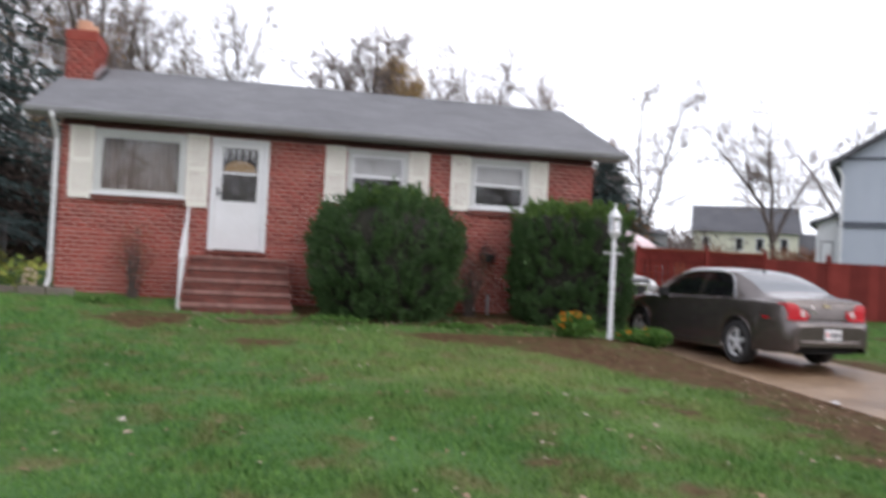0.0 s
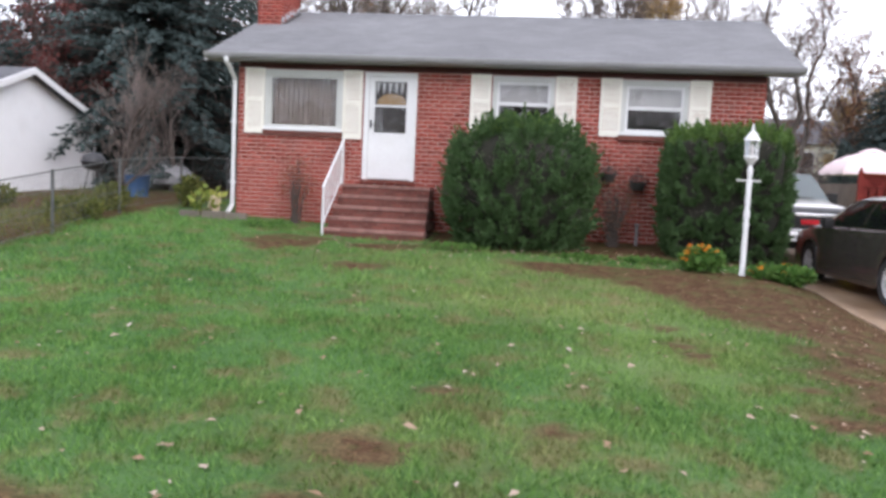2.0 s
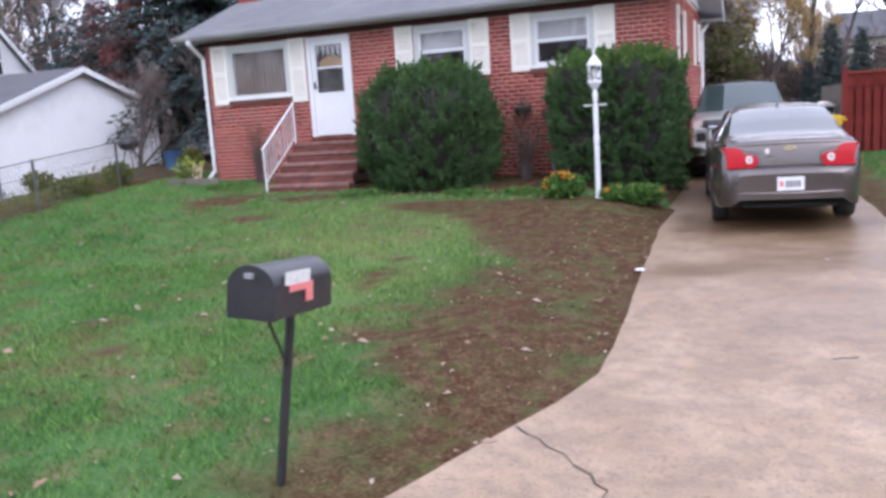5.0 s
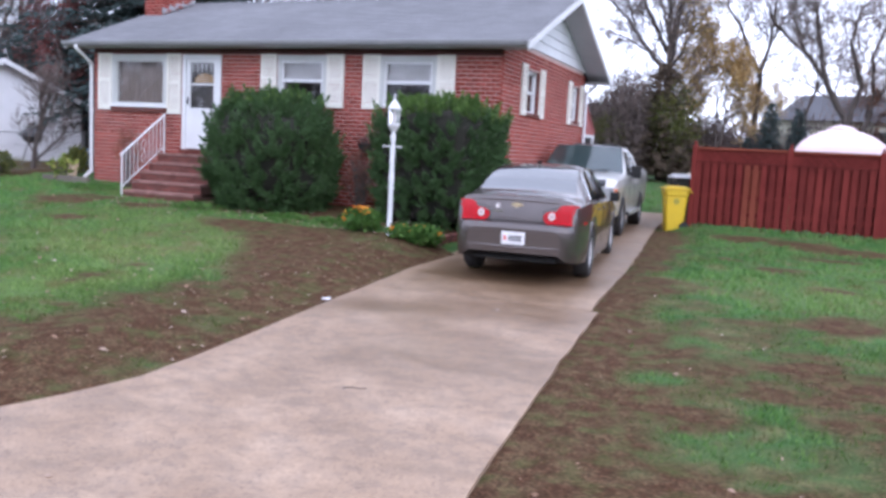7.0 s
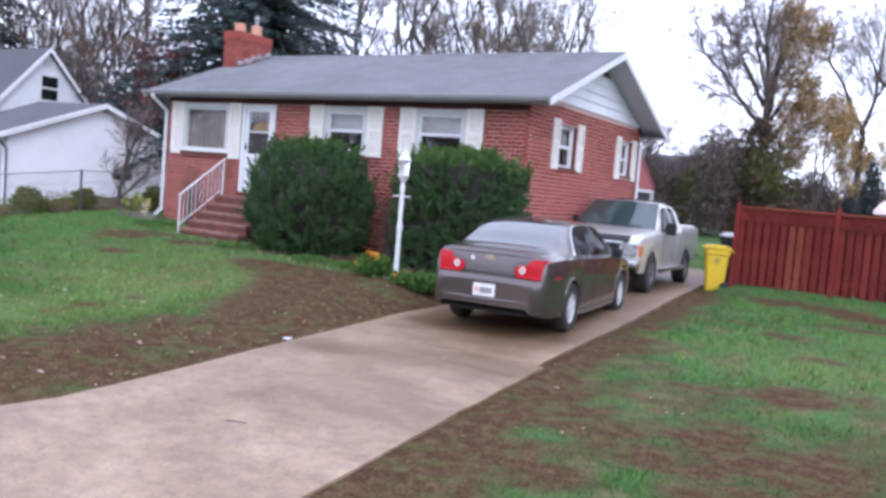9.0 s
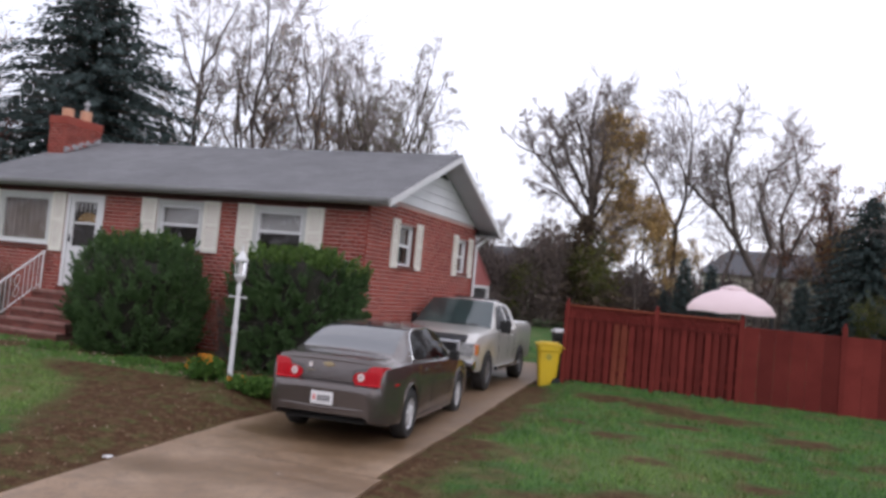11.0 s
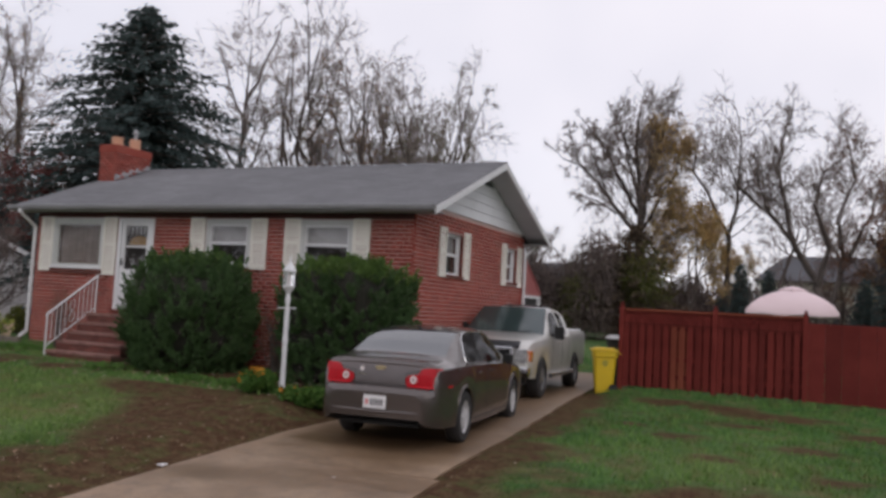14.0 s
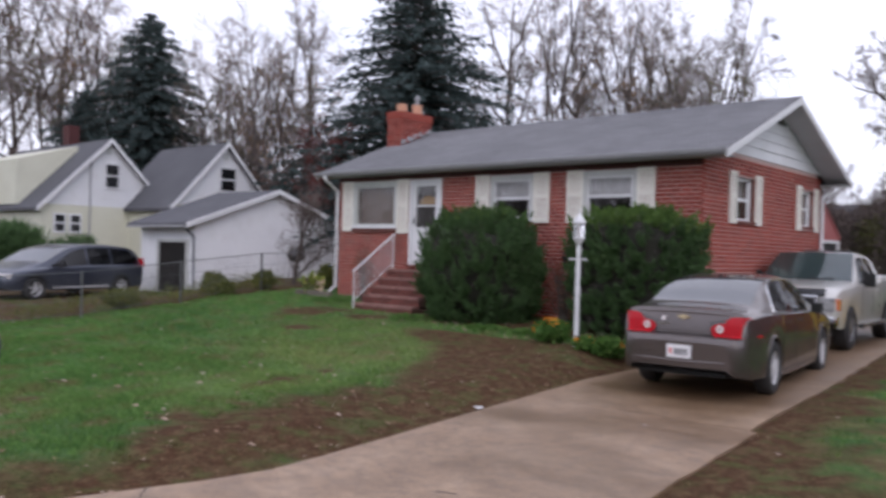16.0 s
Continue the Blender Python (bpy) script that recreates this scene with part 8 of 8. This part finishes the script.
west = [(-36.3, 18.6, 1.25), (-38.5, 21.1, 1.3), (-33.4, 20.4, 1.1), (-38.5, 23.9, 1.25), (-34.3, 23.3, 1.1), (-38.2, 26.8, 1.2), (-24.5, 24.5, 0.72),
        (-26.6, 26.9, 0.85), (-22.1, 24.7, 0.75), (-24.9, 27.6, 0.88), (-19.6, 24.7, 0.72), (-22.4, 27.6, 0.85), (-19.6, 26.3, 0.80), (-22.2, 29.5, 0.95)]
for k, (x, y, size) in enumerate(west):
    (back1, back2, back3)[k % 3].append((x, y, size, rng.uniform(0, 360)))
for k in range(3):
    (back1, back2, back3)[k % 3].append((rng.uniform(-17, -8), rng.uniform(41, 52), rng.uniform(0.85, 1.1), rng.uniform(0, 360)))
plant_out(T1, back1)
plant_out(T2, back2)
plant_out(T3, back3)


def thicket(x0, x1, y0, y1, h, n, seed, mat, size=0.7, label="tangled grey-brown undergrowth at the edge of the woods"):
    rng = np.random.default_rng(seed)
    x, y = rng.uniform(x0, x1, n), rng.uniform(y0, y1, n)
    top = h * np.array([0.62 + 0.6 * noise.noise((a * 0.35, b * 0.35, seed)) for a, b in zip(x, y)])
    z = height(x, y) + top * rng.random(n) ** 0.8
    c = np.stack([x, y, z], -1)
    a = rng.normal(size=(n, 3)) + np.array((0, 0, 0.8))
    a /= np.linalg.norm(a, axis=1)[:, None]
    b = np.cross(a, rng.normal(size=(n, 3)))
    b /= np.linalg.norm(b, axis=1)[:, None]
    s = size * rng.uniform(0.5, 1.3, (n, 1))
    v = np.stack([c, c + a * s * 0.5 + b * s * 0.055, c + a * s, c + a * s * 0.5 - b * s * 0.055], 1).reshape(-1, 3)
    return tagged(raw("undergrowth", v, np.arange(4 * n).reshape(n, 4), mat), label, "undergrowth", kind="stuff")


thicket(-48, -14, 29, 44, 6.5, 18000, 1, THICKET, 0.7)
thicket(-25, -12, 24, 29, 7.0, 26000, 17, THICKET, 0.5)
thicket(-22, -13, 23, 26, 5.5, 4000, 18, RUSSET, 0.3, "russet brush behind the neighbouring garage")
thicket(-13, -5.5, 25, 27, 4.6, 9000, 19, THICKET, 0.45, "dark brown brush behind the left yard")
thicket(-15, 1, 33, 46, 4.6, 28000, 2, THICKET, 0.55)
thicket(-14, -6, 29, 34, 3.6, 12000, 3, OLIVE, 0.35, "low olive-brown brush behind the house")
thicket(-3, 5, 38, 44, 5.0, 26000, 4, THICKET, 0.42)
thicket(5, 10, 43, 47, 3.6, 12000, 14, THICKET, 0.42)
thicket(-3, 3, 33, 37, 2.4, 9000, 5, THICKET, 0.35)
thicket(9, 30, 47, 56, 3.6, 20000, 6, THICKET, 0.5)
thicket(16.0, 21, 42, 45, 6.8, 13000, 33, RUSSET, 0.34, "russet and brown brush at the end of the gardens")
thicket(20, 30, 33, 38, 2.3, 4000, 7, RUSSET, 0.3, "russet shrubs beyond the fence")
thicket(23.4, 26.0, 34, 36.4, 4.0, 7000, 31, RUSSET, 0.36, "russet autumn shrub before the distant cream house")
thicket(18.4, 20.5, 40.5, 42, 4.2, 3200, 32, AUTUMN, 0.38, "yellow-ochre autumn shrub beyond the fence")
thicket(-60, 90, 95, 130, 7.0, 26000, 8, THICKET, 2.0, "distant grey-brown woods")
thicket(-6.9, -5.6, 8.5, 15.5, 0.55, 2600, 9, OLIVE, 0.16, "weeds along the wire fence")
# Two unseen belts of woods, added to darken reflections and low skylight.
thicket(-90, 100, -80, -42, 15.0, 9000, 41, THICKET, 3.6, "unseen grey-brown woods added to darken reflections from the street side")
thicket(48, 95, -42, 60, 12.0, 7000, 42, THICKET, 3.2, "unseen grey-brown woods added to darken reflections from the side yard")
thicket(-70, -34, 8, 40, 8.0, 16000, 10, THICKET, 1.4, "distant grey-brown woods")

# ---- neighbouring houses ----
def sided_house(name, gx_, gy0, gy1, depth, base, eave, ridge, wall_mat, gable_mat, label, windows=(), overhang=0.22, roof_mat=None, boards=True):
    """A house with its ridge along x and a gable that looks towards +x at gx_. windows: (y0, y1, z0, z1) in that gable."""
    t = thing(name, gx_ - depth / 2, (gy0 + gy1) / 2, base, label=label, category="house")
    ym = (gy0 + gy1) / 2
    k = (ridge - eave) / (ym - gy0)
    bm = B()
    z = base - 0.4
    part("wall", slab(B(), [(gy0, z), (gy1, z), (gy1, eave), (gy0, eave)], "x", gx_ - depth, gx_ - 0.03), wall_mat, t)
    part("gable", slab(B(), [(gy0, eave), (gy1, eave), (ym, ridge)], "x", gx_ - depth, gx_ - 0.03), gable_mat, t)
    bm, upper = B(), False
    h = base
    while boards and h < ridge - 0.1:
        if h < eave:
            a, b = gy0, gy1
        else:
            a, b = gy0 + (h - eave) / k, gy1 - (h - eave) / k
        a2, b2 = (a, b) if h + 0.17 < eave else (gy0 + max(0, (h + 0.17 - eave)) / k, gy1 - max(0, (h + 0.17 - eave)) / k)
        if h >= eave and not upper:
            part("siding", bm, wall_mat, t)["kind"] = "stuff"
            bm, upper = B(), True
        if b2 - a2 > 0.05:
            vs = [bm.verts.new(p) for p in ((gx_, a, h), (gx_, b, h), (gx_ - 0.022, b2, h + 0.17), (gx_ - 0.022, a2, h + 0.17))]
            bm.faces.new(vs)
            vs = [bm.verts.new(p) for p in ((gx_ - 0.03, a, h), (gx_ - 0.03, b, h), (gx_, b, h), (gx_, a, h))]
            bm.faces.new(vs)
        h += 0.17
    if boards:
        part("siding", bm, gable_mat, t)["kind"] = "stuff"
    o = overhang
    part("roof", slab(B(), [(gy0 - o, eave - o * k), (ym, ridge), (gy1 + o, eave - o * k), (gy1 + o, eave - o * k + 0.12), (ym, ridge + 0.12), (gy0 - o, eave - o * k + 0.12)], "x", gx_ - depth - 0.15, gx_ + 0.2), roof_mat or DARKROOF, t, "dark shingle roof")
    for a, b in ((gy0 - o, ym), (gy1 + o, ym)):
        part("rake_board", slab(B(), [(a, eave - o * k - 0.04), (b, ridge - 0.04), (b, ridge + 0.125), (a, eave - o * k + 0.125)], "x", gx_ + 0.2, gx_ + 0.24), WHITE, t)
    for y0, y1, z0, z1 in windows:
        w = part("window", box(B(), gx_ - 0.02, gx_ + 0.05, y0, y1, z0, z1), WHITE, t)
        part("pane", box(B(), gx_ + 0.04, gx_ + 0.056, y0 + 0.07, y1 - 0.07, z0 + 0.07, (z0 + z1) / 2 - 0.03), DARKGLASS, w)
        part("pane", box(B(), gx_ + 0.04, gx_ + 0.056, y0 + 0.07, y1 - 0.07, (z0 + z1) / 2 + 0.03, z1 - 0.07), DARKGLASS, w)
    return t


garage = sided_house("garage", -10.6, 15.65, 21.9, 3.3, 0.68, 2.66, 3.78, WHITEWASH, WHITEWASH, "white-painted garage with an open dark doorway", boards=False, overhang=0.42)
# Flat panel on the wall; the opening's shade is put into its colour.
part("doorway", box(B(), -12.6, -10.98, 15.60, 15.66, 0.40, 2.02), DEEP, garage, "near-black panel that paints the unlit open garage doorway")
bm = B()
box(bm, -12.72, -12.6, 15.57, 15.66, 0.40, 2.12)
box(bm, -10.98, -10.86, 15.57, 15.66, 0.40, 2.12)
box(bm, -12.6, -10.98, 15.57, 15.66, 2.02, 2.12)
part("door_trim", bm, CASING, garage)
part("downspout", tube_line(B(), [(-10.52, 15.3, 2.45), (-10.56, 15.6, 2.2), (-10.56, 15.62, 0.5)], 0.035), DARKTRIM, garage)
part("eave_gutter", box(B(), -14.0, -10.38, 15.15, 15.23, 2.48, 2.56), GUTTER, garage)
n1 = sided_house("cape_house", -15.0, 17.45, 21.85, 4.6, 0.7, 3.40, 5.80, CREAMSIDE, WHITE, "cream and white cape house with a steep dark roof", [(19.38, 20.15, 4.0, 4.98)])
n2 = sided_house("cape_house", -18.2, 14.05, 19.1, 8.5, 0.75, 3.25, 5.80, CREAMSIDE, WHITE, "cream cape house with a gable window and a red chimney", [(16.40, 17.02, 4.0, 5.0), (14.52, 14.98, 2.25, 2.98), (15.10, 15.56, 2.25, 2.98)])
for house_, x, y, z in ((n1, -15.0, 19.65, 5.25), (n2, -18.2, 16.58, 5.32)):
    part("attic_vent", box(B(), x - 0.01, x + 0.03, y - 0.11, y + 0.11, z, z + 0.28), CASING, house_, "small louvred attic vent")
part("conduit", tube_line(B(), [(-18.17, 15.86, 1.0), (-18.17, 15.86, 4.9), (-18.1, 15.86, 5.0)], 0.03), GUTTER, n2)
w = part("front_window", box(B(), -19.25, -18.6, 17.39, 17.45, 1.95, 2.9), WHITE, n1)
part("pane", box(B(), -19.18, -18.67, 17.37, 17.41, 2.02, 2.83), DARKGLASS, w)
part("chimney", box(B(), -22.3, -21.75, 16.6, 17.05, 5.0, 6.75), MAROON, n2, "dull red brick chimney")
part("dormer", slab(B(), [(13.9, 3.3), (16.2, 3.3), (16.2, 5.72), (13.9, 5.0)], "x", -26.0, -20.0), CREAMSIDE, n2, "cream shed dormer")
thicket(-18.6, -16.6, 9.6, 13.7, 2.3, 13000, 12, HEDGE, 0.40, "dark green hedge beyond the neighbouring drive")
thicket(-18.0, -17.2, 14.2, 15.7, 2.2, 2600, 13, HEDGE, 0.3, "green bush under the gable windows")

far = thing("far_house", 16, 61, 1.2, label="distant cream house with a hipped charcoal roof", category="house", group="far houses")
part("wall", box(B(), 10.2, 22.0, 57.5, 65, 0.8, 4.95), CREAMSIDE, far)
bm = B()
vs = [bm.verts.new(p) for p in ((9.8, 57.1, 4.9), (22.4, 57.1, 4.9), (22.4, 65.4, 4.9), (9.8, 65.4, 4.9), (11.6, 61.2, 6.75), (20.6, 61.2, 6.75))]
for f in ((0, 1, 5, 4), (1, 2, 5), (2, 3, 4, 5), (3, 0, 4), (0, 3, 2, 1)):
    bm.faces.new([vs[i] for i in f])
part("roof", bm, DARKROOF, far)
for x in (11.2, 13.4, 15.6, 17.8):
    w = part("window", box(B(), x, x + 0.9, 57.42, 57.5, 3.2, 4.4), WHITE, far)
    part("pane", box(B(), x + 0.08, x + 0.82, 57.40, 57.44, 3.28, 4.32), DARKGLASS, w)

far2 = thing("far_house", -1.5, 62, 1.3, label="distant grey-roofed house among bare trees", category="house", group="far houses")
part("wall", box(B(), -6, 2, 60, 66, 0.8, 4.2), CREAMSIDE, far2)
part("roof", slab(B(), [(59.6, 4.1), (66.4, 4.1), (63, 6.0)], "x", -6.4, 2.4), DARKROOF, far2)
for x in (-4.5, -1.5, 1.2):
    w = part("window", box(B(), x, x + 0.9, 59.92, 60.0, 2.6, 3.8), WHITE, far2)
    part("pane", box(B(), x + 0.08, x + 0.82, 59.90, 59.94, 2.68, 3.72), DARKGLASS, w)

cream = thing("far_house", 39.2, 62.0, 1.3, -30, "distant cream two-storey house with a dark gable roof", "house", "far houses")
part("wall", box(B(), -4.6, 4.6, -3, 4, -0.6, 4.35), CREAMSIDE, cream, local=True)
part("roof", slab(B(), [(-3.35, 4.2), (4.35, 4.2), (0.5, 6.75)], "x", -4.9, 4.9), DARKROOF, cream, local=True)
for x in (-3.9, -0.9, 0.9, 3.0):
    w = part("window", box(B(), x, x + 0.75, -3.08, -3.0, 2.6, 3.8), WHITE, cream, local=True)
    part("pane", box(B(), x + 0.08, x + 0.67, -3.1, -3.06, 2.68, 3.72), DARKGLASS, w, local=True)
cream.matrix_basis = cream.matrix_basis @ Matrix.Diagonal((0.86, 0.86, 0.92, 1))
part("wing", slab(B(), [(-1.0, -0.6), (4.0, -0.6), (4.0, 2.6), (1.5, 4.3), (-1.0, 2.6)], "x", 4.6, 8.6), WHITE, cream, local=True)
bm = B()
for a, b in (((-1.25, 2.45), (1.5, 4.32)), ((4.25, 2.45), (1.5, 4.32))):
    slab(bm, [a, b, (b[0], b[1] + 0.16), (a[0], a[1] + 0.16)], "x", 4.65, 8.9)
part("wing_roof", bm, DARKROOF, cream, local=True)

blue = thing("blue_house", 19.85, 25.9, 0.7, -41, label="blue-grey sided two-storey house with dark trim", category="house")
part("wall", slab(B(), [(0, -0.5), (9.0, -0.5), (9.0, 5.3), (4.5, 8.1), (0, 5.3)], "y", 0, 8), BLUESIDE, blue, "pale blue-grey siding", local=True)
part("trim_band", box(B(), -0.03, 9.03, -0.06, 0, 2.85, 3.06), DARKTRIM, blue, local=True)
part("upper_band", box(B(), 0, 9, -0.05, 0, 5.26, 5.36), DARKTRIM, blue, local=True)
bm = B()
for a, b in (((-0.4, 4.98), (4.5, 8.08)), ((9.4, 4.98), (4.5, 8.08))):
    slab(bm, [a, b, (b[0], b[1] + 0.2), (a[0], a[1] + 0.2)], "y", -0.35, 8.2)
part("roof", bm, DARKROOF, blue, local=True)
bm = B()
for k in range(18):
    box(bm, 0.4 + k * 0.48, 0.412 + k * 0.48, -0.015, 0.005, -0.3, 5.26)
part("batten_groove", bm, BLUESIDE, blue, local=True)["kind"] = "stuff"
part("downspout", tube_line(B(), [(-0.1, -0.2, 5.0), (0.06, -0.06, 4.7), (0.06, -0.06, 0.0)], 0.05), WHITE, blue, "white downspout", local=True)
annex = thing("white_annex", 19.85, 25.9, 0.7, -41, label="small white porch annex with a dark roof", category="annex")
part("wall", slab(B(), [(-0.80, -0.4), (-0.02, -0.4), (-0.02, 3.32), (-0.80, 3.03)], "y", 0.9, 3.6), WHITE, annex, local=True)
part("roof", slab(B(), [(-1.05, 2.95), (-0.02, 3.33), (-0.02, 3.47), (-1.05, 3.09)], "y", 0.65, 3.8), DARKROOF, annex, local=True)
w = part("window", box(B(), -0.66, -0.20, 0.84, 0.9, 0.55, 2.4), GUTTER, annex, local=True)
part("pane", box(B(), -0.60, -0.26, 0.82, 0.86, 0.63, 2.32), WHITE, w, "pale blind", local=True)

shed = thing("garden_shed", 21.5, 44.0, 0.8, label="grey boarded garden shed beyond the fence", category="shed")
part("wall", box(B(), 20.75, 22.2, 43.0, 45.5, 0.3, 3.85), GUTTER, shed)
part("roof", slab(B(), [(42.8, 3.8), (45.7, 3.8), (44.25, 4.15)], "x", 20.6, 22.35), DARKROOF, shed)

# ---- wire fence and clutter in the left yard ----
wire = thing("wire_fence", -5.9, 12.0, 0.4, label="sagging galvanised wire fence on steel posts", category="fence")
fy = [7.0, 9.6, 12.2, 14.8, 17.4, 20.0]
tops = []
for y in fy:
    x = -5.0 - 0.9 * (y - 7) / 7.8 if y < 14.8 else -5.9
    z = gz(x, y)
    part("post", rod(B(), (x, y, z - 0.2), (x, y, z + 1.05), 0.028), WIRE, wire)
    tops.append((x, y, z))
for j, h in enumerate((1.02, 0.72, 0.42, 0.12)):
    part("wire", tube_line(B(), [(x, y, z + h) for x, y, z in tops], 0.012 if j == 0 else 0.004), WIRE, wire)
bm = B()
for (xa, ya, za), (xb, yb, zb) in zip(tops[:-1], tops[1:]):
    n = 26
    for k in range(n):
        for s in (0, 1):
            u0, u1 = k / n, (k + 4.0) / n
            if u1 <= 1:
                p = (xa + (xb - xa) * u0, ya + (yb - ya) * u0, za + (zb - za) * u0 + (0.08 if s else 1.0))
                q = (xa + (xb - xa) * u1, ya + (yb - ya) * u1, za + (zb - za) * u1 + (1.0 if s else 0.08))
                rod(bm, p, q, 0.0022, n=3)
part("chain_mesh", bm, WIRE, wire)["kind"] = "stuff"
for k, (x, y, h, w) in enumerate(((-6.1, 13.6, 0.42, 0.6), (-6.3, 15.2, 0.5, 0.35), (-8.8, 15.2, 0.5, 0.4), (-6.2, 11.0, 0.45, 0.5), (-5.3, 16.6, 0.7, 0.3))):
    leafy_plant("yard_shrub", x, y, h, w, 90 + k, 700, 0.10, OLIVE, "straggly olive shrub by the wire fence", 0, "shrubs by the wire fence")
frame_ = thing("swing_frame", -9.6, 24.2, gz(-9.6, 24.2), 20, "weathered metal swing frame on the grass", "frame")
part("bars", tube_line(B(), [(-0.75, 0, -0.1), (-0.75, 0, 1.75), (0.75, 0, 1.75), (0.75, 0, -0.1)], 0.035, 8), WIRE, frame_, local=True)
tarp = thing("covered_trailer", -9.2, 22.8, gz(-9.2, 22.8), 15, "low trailer under a pale grey tarpaulin", "trailer")
bm = B()
bmesh.ops.create_icosphere(bm, subdivisions=3, radius=1)
for v in bm.verts:
    v.co = Vector((v.co.x * 1.1, v.co.y * 0.7, max(0.18, 0.3 + v.co.z * 0.55 + 0.06 * noise.noise(v.co * 3))))
part("tarpaulin", bm, GUTTER, tarp, smooth=True, local=True)
part("wheel", rod(B(), (-0.35, -0.74, 0.2), (-0.35, -0.6, 0.2), 0.22, n=16), RUBBER, tarp, local=True)
grill = thing("kettle_grill", -8.3, 17.9, gz(-8.3, 17.9), label="black kettle grill standing by the white garage", category="grill")
bm = B()
lathe(bm, [(0.06, 0.62), (0.22, 0.68), (0.29, 0.82), (0.28, 0.86), (0.20, 1.0), (0.04, 1.06)], 0, 0, 18)
part("kettle", bm, BLACK, grill, smooth=True, local=True)
for k in range(3):
    a = 2.1 * k
    part("leg", rod(B(), (0.1 * math.cos(a), 0.1 * math.sin(a), 0.68), (0.3 * math.cos(a), 0.3 * math.sin(a), -0.03), 0.014), WIRE, grill, local=True)
tub = thing("blue_tub", -7.9, 19.2, gz(-7.9, 19.2), label="blue plastic tub standing beside the garage", category="tub")
bm = B()
lathe(bm, [(0.24, -0.02), (0.30, 0.5), (0.32, 0.52), (0.28, 0.52), (0.22, 0.1)], 0, 0, 16)
part("body", bm, BLUEPLASTIC, tub, smooth=True, local=True)
shed = thing("garden_shed", -10.0, 28.0, gz(-10, 28), label="weathered grey flat-roofed garden shed", category="shed")
part("wall", box(B(), -11.2, -8.8, 27.2, 29, 0.6, 2.75), OLDWOOD, shed)
part("roof", box(B(), -11.4, -8.6, 27.0, 29.2, 2.75, 2.9), GUTTER, shed)

# ---- bricks of the walls ----
def shared_brick(name, dx, dy, dz):
    bm = B()
    box(bm, -dx / 2, dx / 2, -dy / 2, dy / 2, -dz / 2, dz / 2)
    return mesh_of(bm, BRICK, name=name)


CW, CH, JOINT, HEAD = 0.2032, 0.0813, 0.0150, 0.011
ORIGIN = np.array((1.0, 19.0, 0.6))


def lay(wall, axis, a0, a1, z0, z1, holes, face, near, mesh):
    """Running bond; whole bricks for which near(a, z) holds become parts (up to 300), the rest one mesh."""
    verts, faces, single = [], [], 0
    rng = np.random.default_rng(int(abs(a1) * 100))
    nr = int((z1 - z0) / CH)
    for r in range(nr):
        lo, hi = z0 + r * CH, z0 + r * CH + CH - JOINT
        cuts = [(h[0], h[1]) for h in holes if h[2] < hi - 0.01 and h[3] > lo + 0.01]
        spans, s = [], a0
        for p, q in sorted(cuts):
            spans.append((s, p))
            s = q
        spans.append((s, a1))
        off = CW / 2 if r % 2 else 0.0
        for s0, s1 in spans:
            k = math.floor((s0 - a0 - off) / CW)
            while True:
                p, q = a0 + off + k * CW, a0 + off + k * CW + CW - HEAD
                k += 1
                if p >= s1:
                    break
                p, q = max(p, s0), min(q, s1)
                if q - p < 0.012:
                    continue
                out = face + (rng.uniform(0.001, 0.004) if axis == "x" else -rng.uniform(0.001, 0.004))
                if q - p > CW - HEAD - 1e-4 and single < 300 and near((p + q) / 2, (lo + hi) / 2):
                    ob = new("brick", mesh)
                    c = ((p + q) / 2, out + 0.02, (lo + hi) / 2) if axis == "y" else (out - 0.02, (p + q) / 2, (lo + hi) / 2)
                    ob.parent, ob.location = wall, Vector(c) - Vector(ORIGIN)
                    single += 1
                    continue
                d0, d1 = (out, face + 0.03) if axis == "y" else (face - 0.03, out)
                c = [(p, d0, lo), (q, d0, lo), (q, d1, lo), (p, d1, lo), (p, d0, hi), (q, d0, hi), (q, d1, hi), (p, d1, hi)]
                if axis == "x":
                    c = [(d, a, z) for a, d, z in c]
                i = len(verts)
                verts += c
                faces += [(i + a, i + b, i + e, i + f) for a, b, e, f in ((0, 1, 5, 4), (4, 5, 6, 7), (0, 4, 7, 3), (1, 2, 6, 5), (0, 3, 2, 1), (2, 3, 7, 6))]
    ob = raw("brickwork", np.array(verts) - ORIGIN, faces, BRICK, wall)
    ob["kind"] = "stuff"


lay(wall_front, "y", HX0, HX1, 0.36, 3.81, FRONT, HY0, lambda a, z: -0.36 < a < 1.1 and z > 1.0 or a < -1.5 and z < 2.5, shared_brick("brick", CW - HEAD, 0.04, CH - JOINT))
lay(wall_side, "x", HY0 + 0.001, HY1, 0.16, 4.06, SIDE, HX1, lambda a, z: a < 19.4 and 1.6 < z, shared_brick("brick", 0.04, CW - HEAD, CH - JOINT))
lay(chimney, "x", 18.0, 19.25, 3.9, 5.80, [], -3.888, lambda a, z: False, None)
lay(chimney, "y", -4.44, -3.90, 3.9, 5.80, [], 17.99, lambda a, z: False, None)
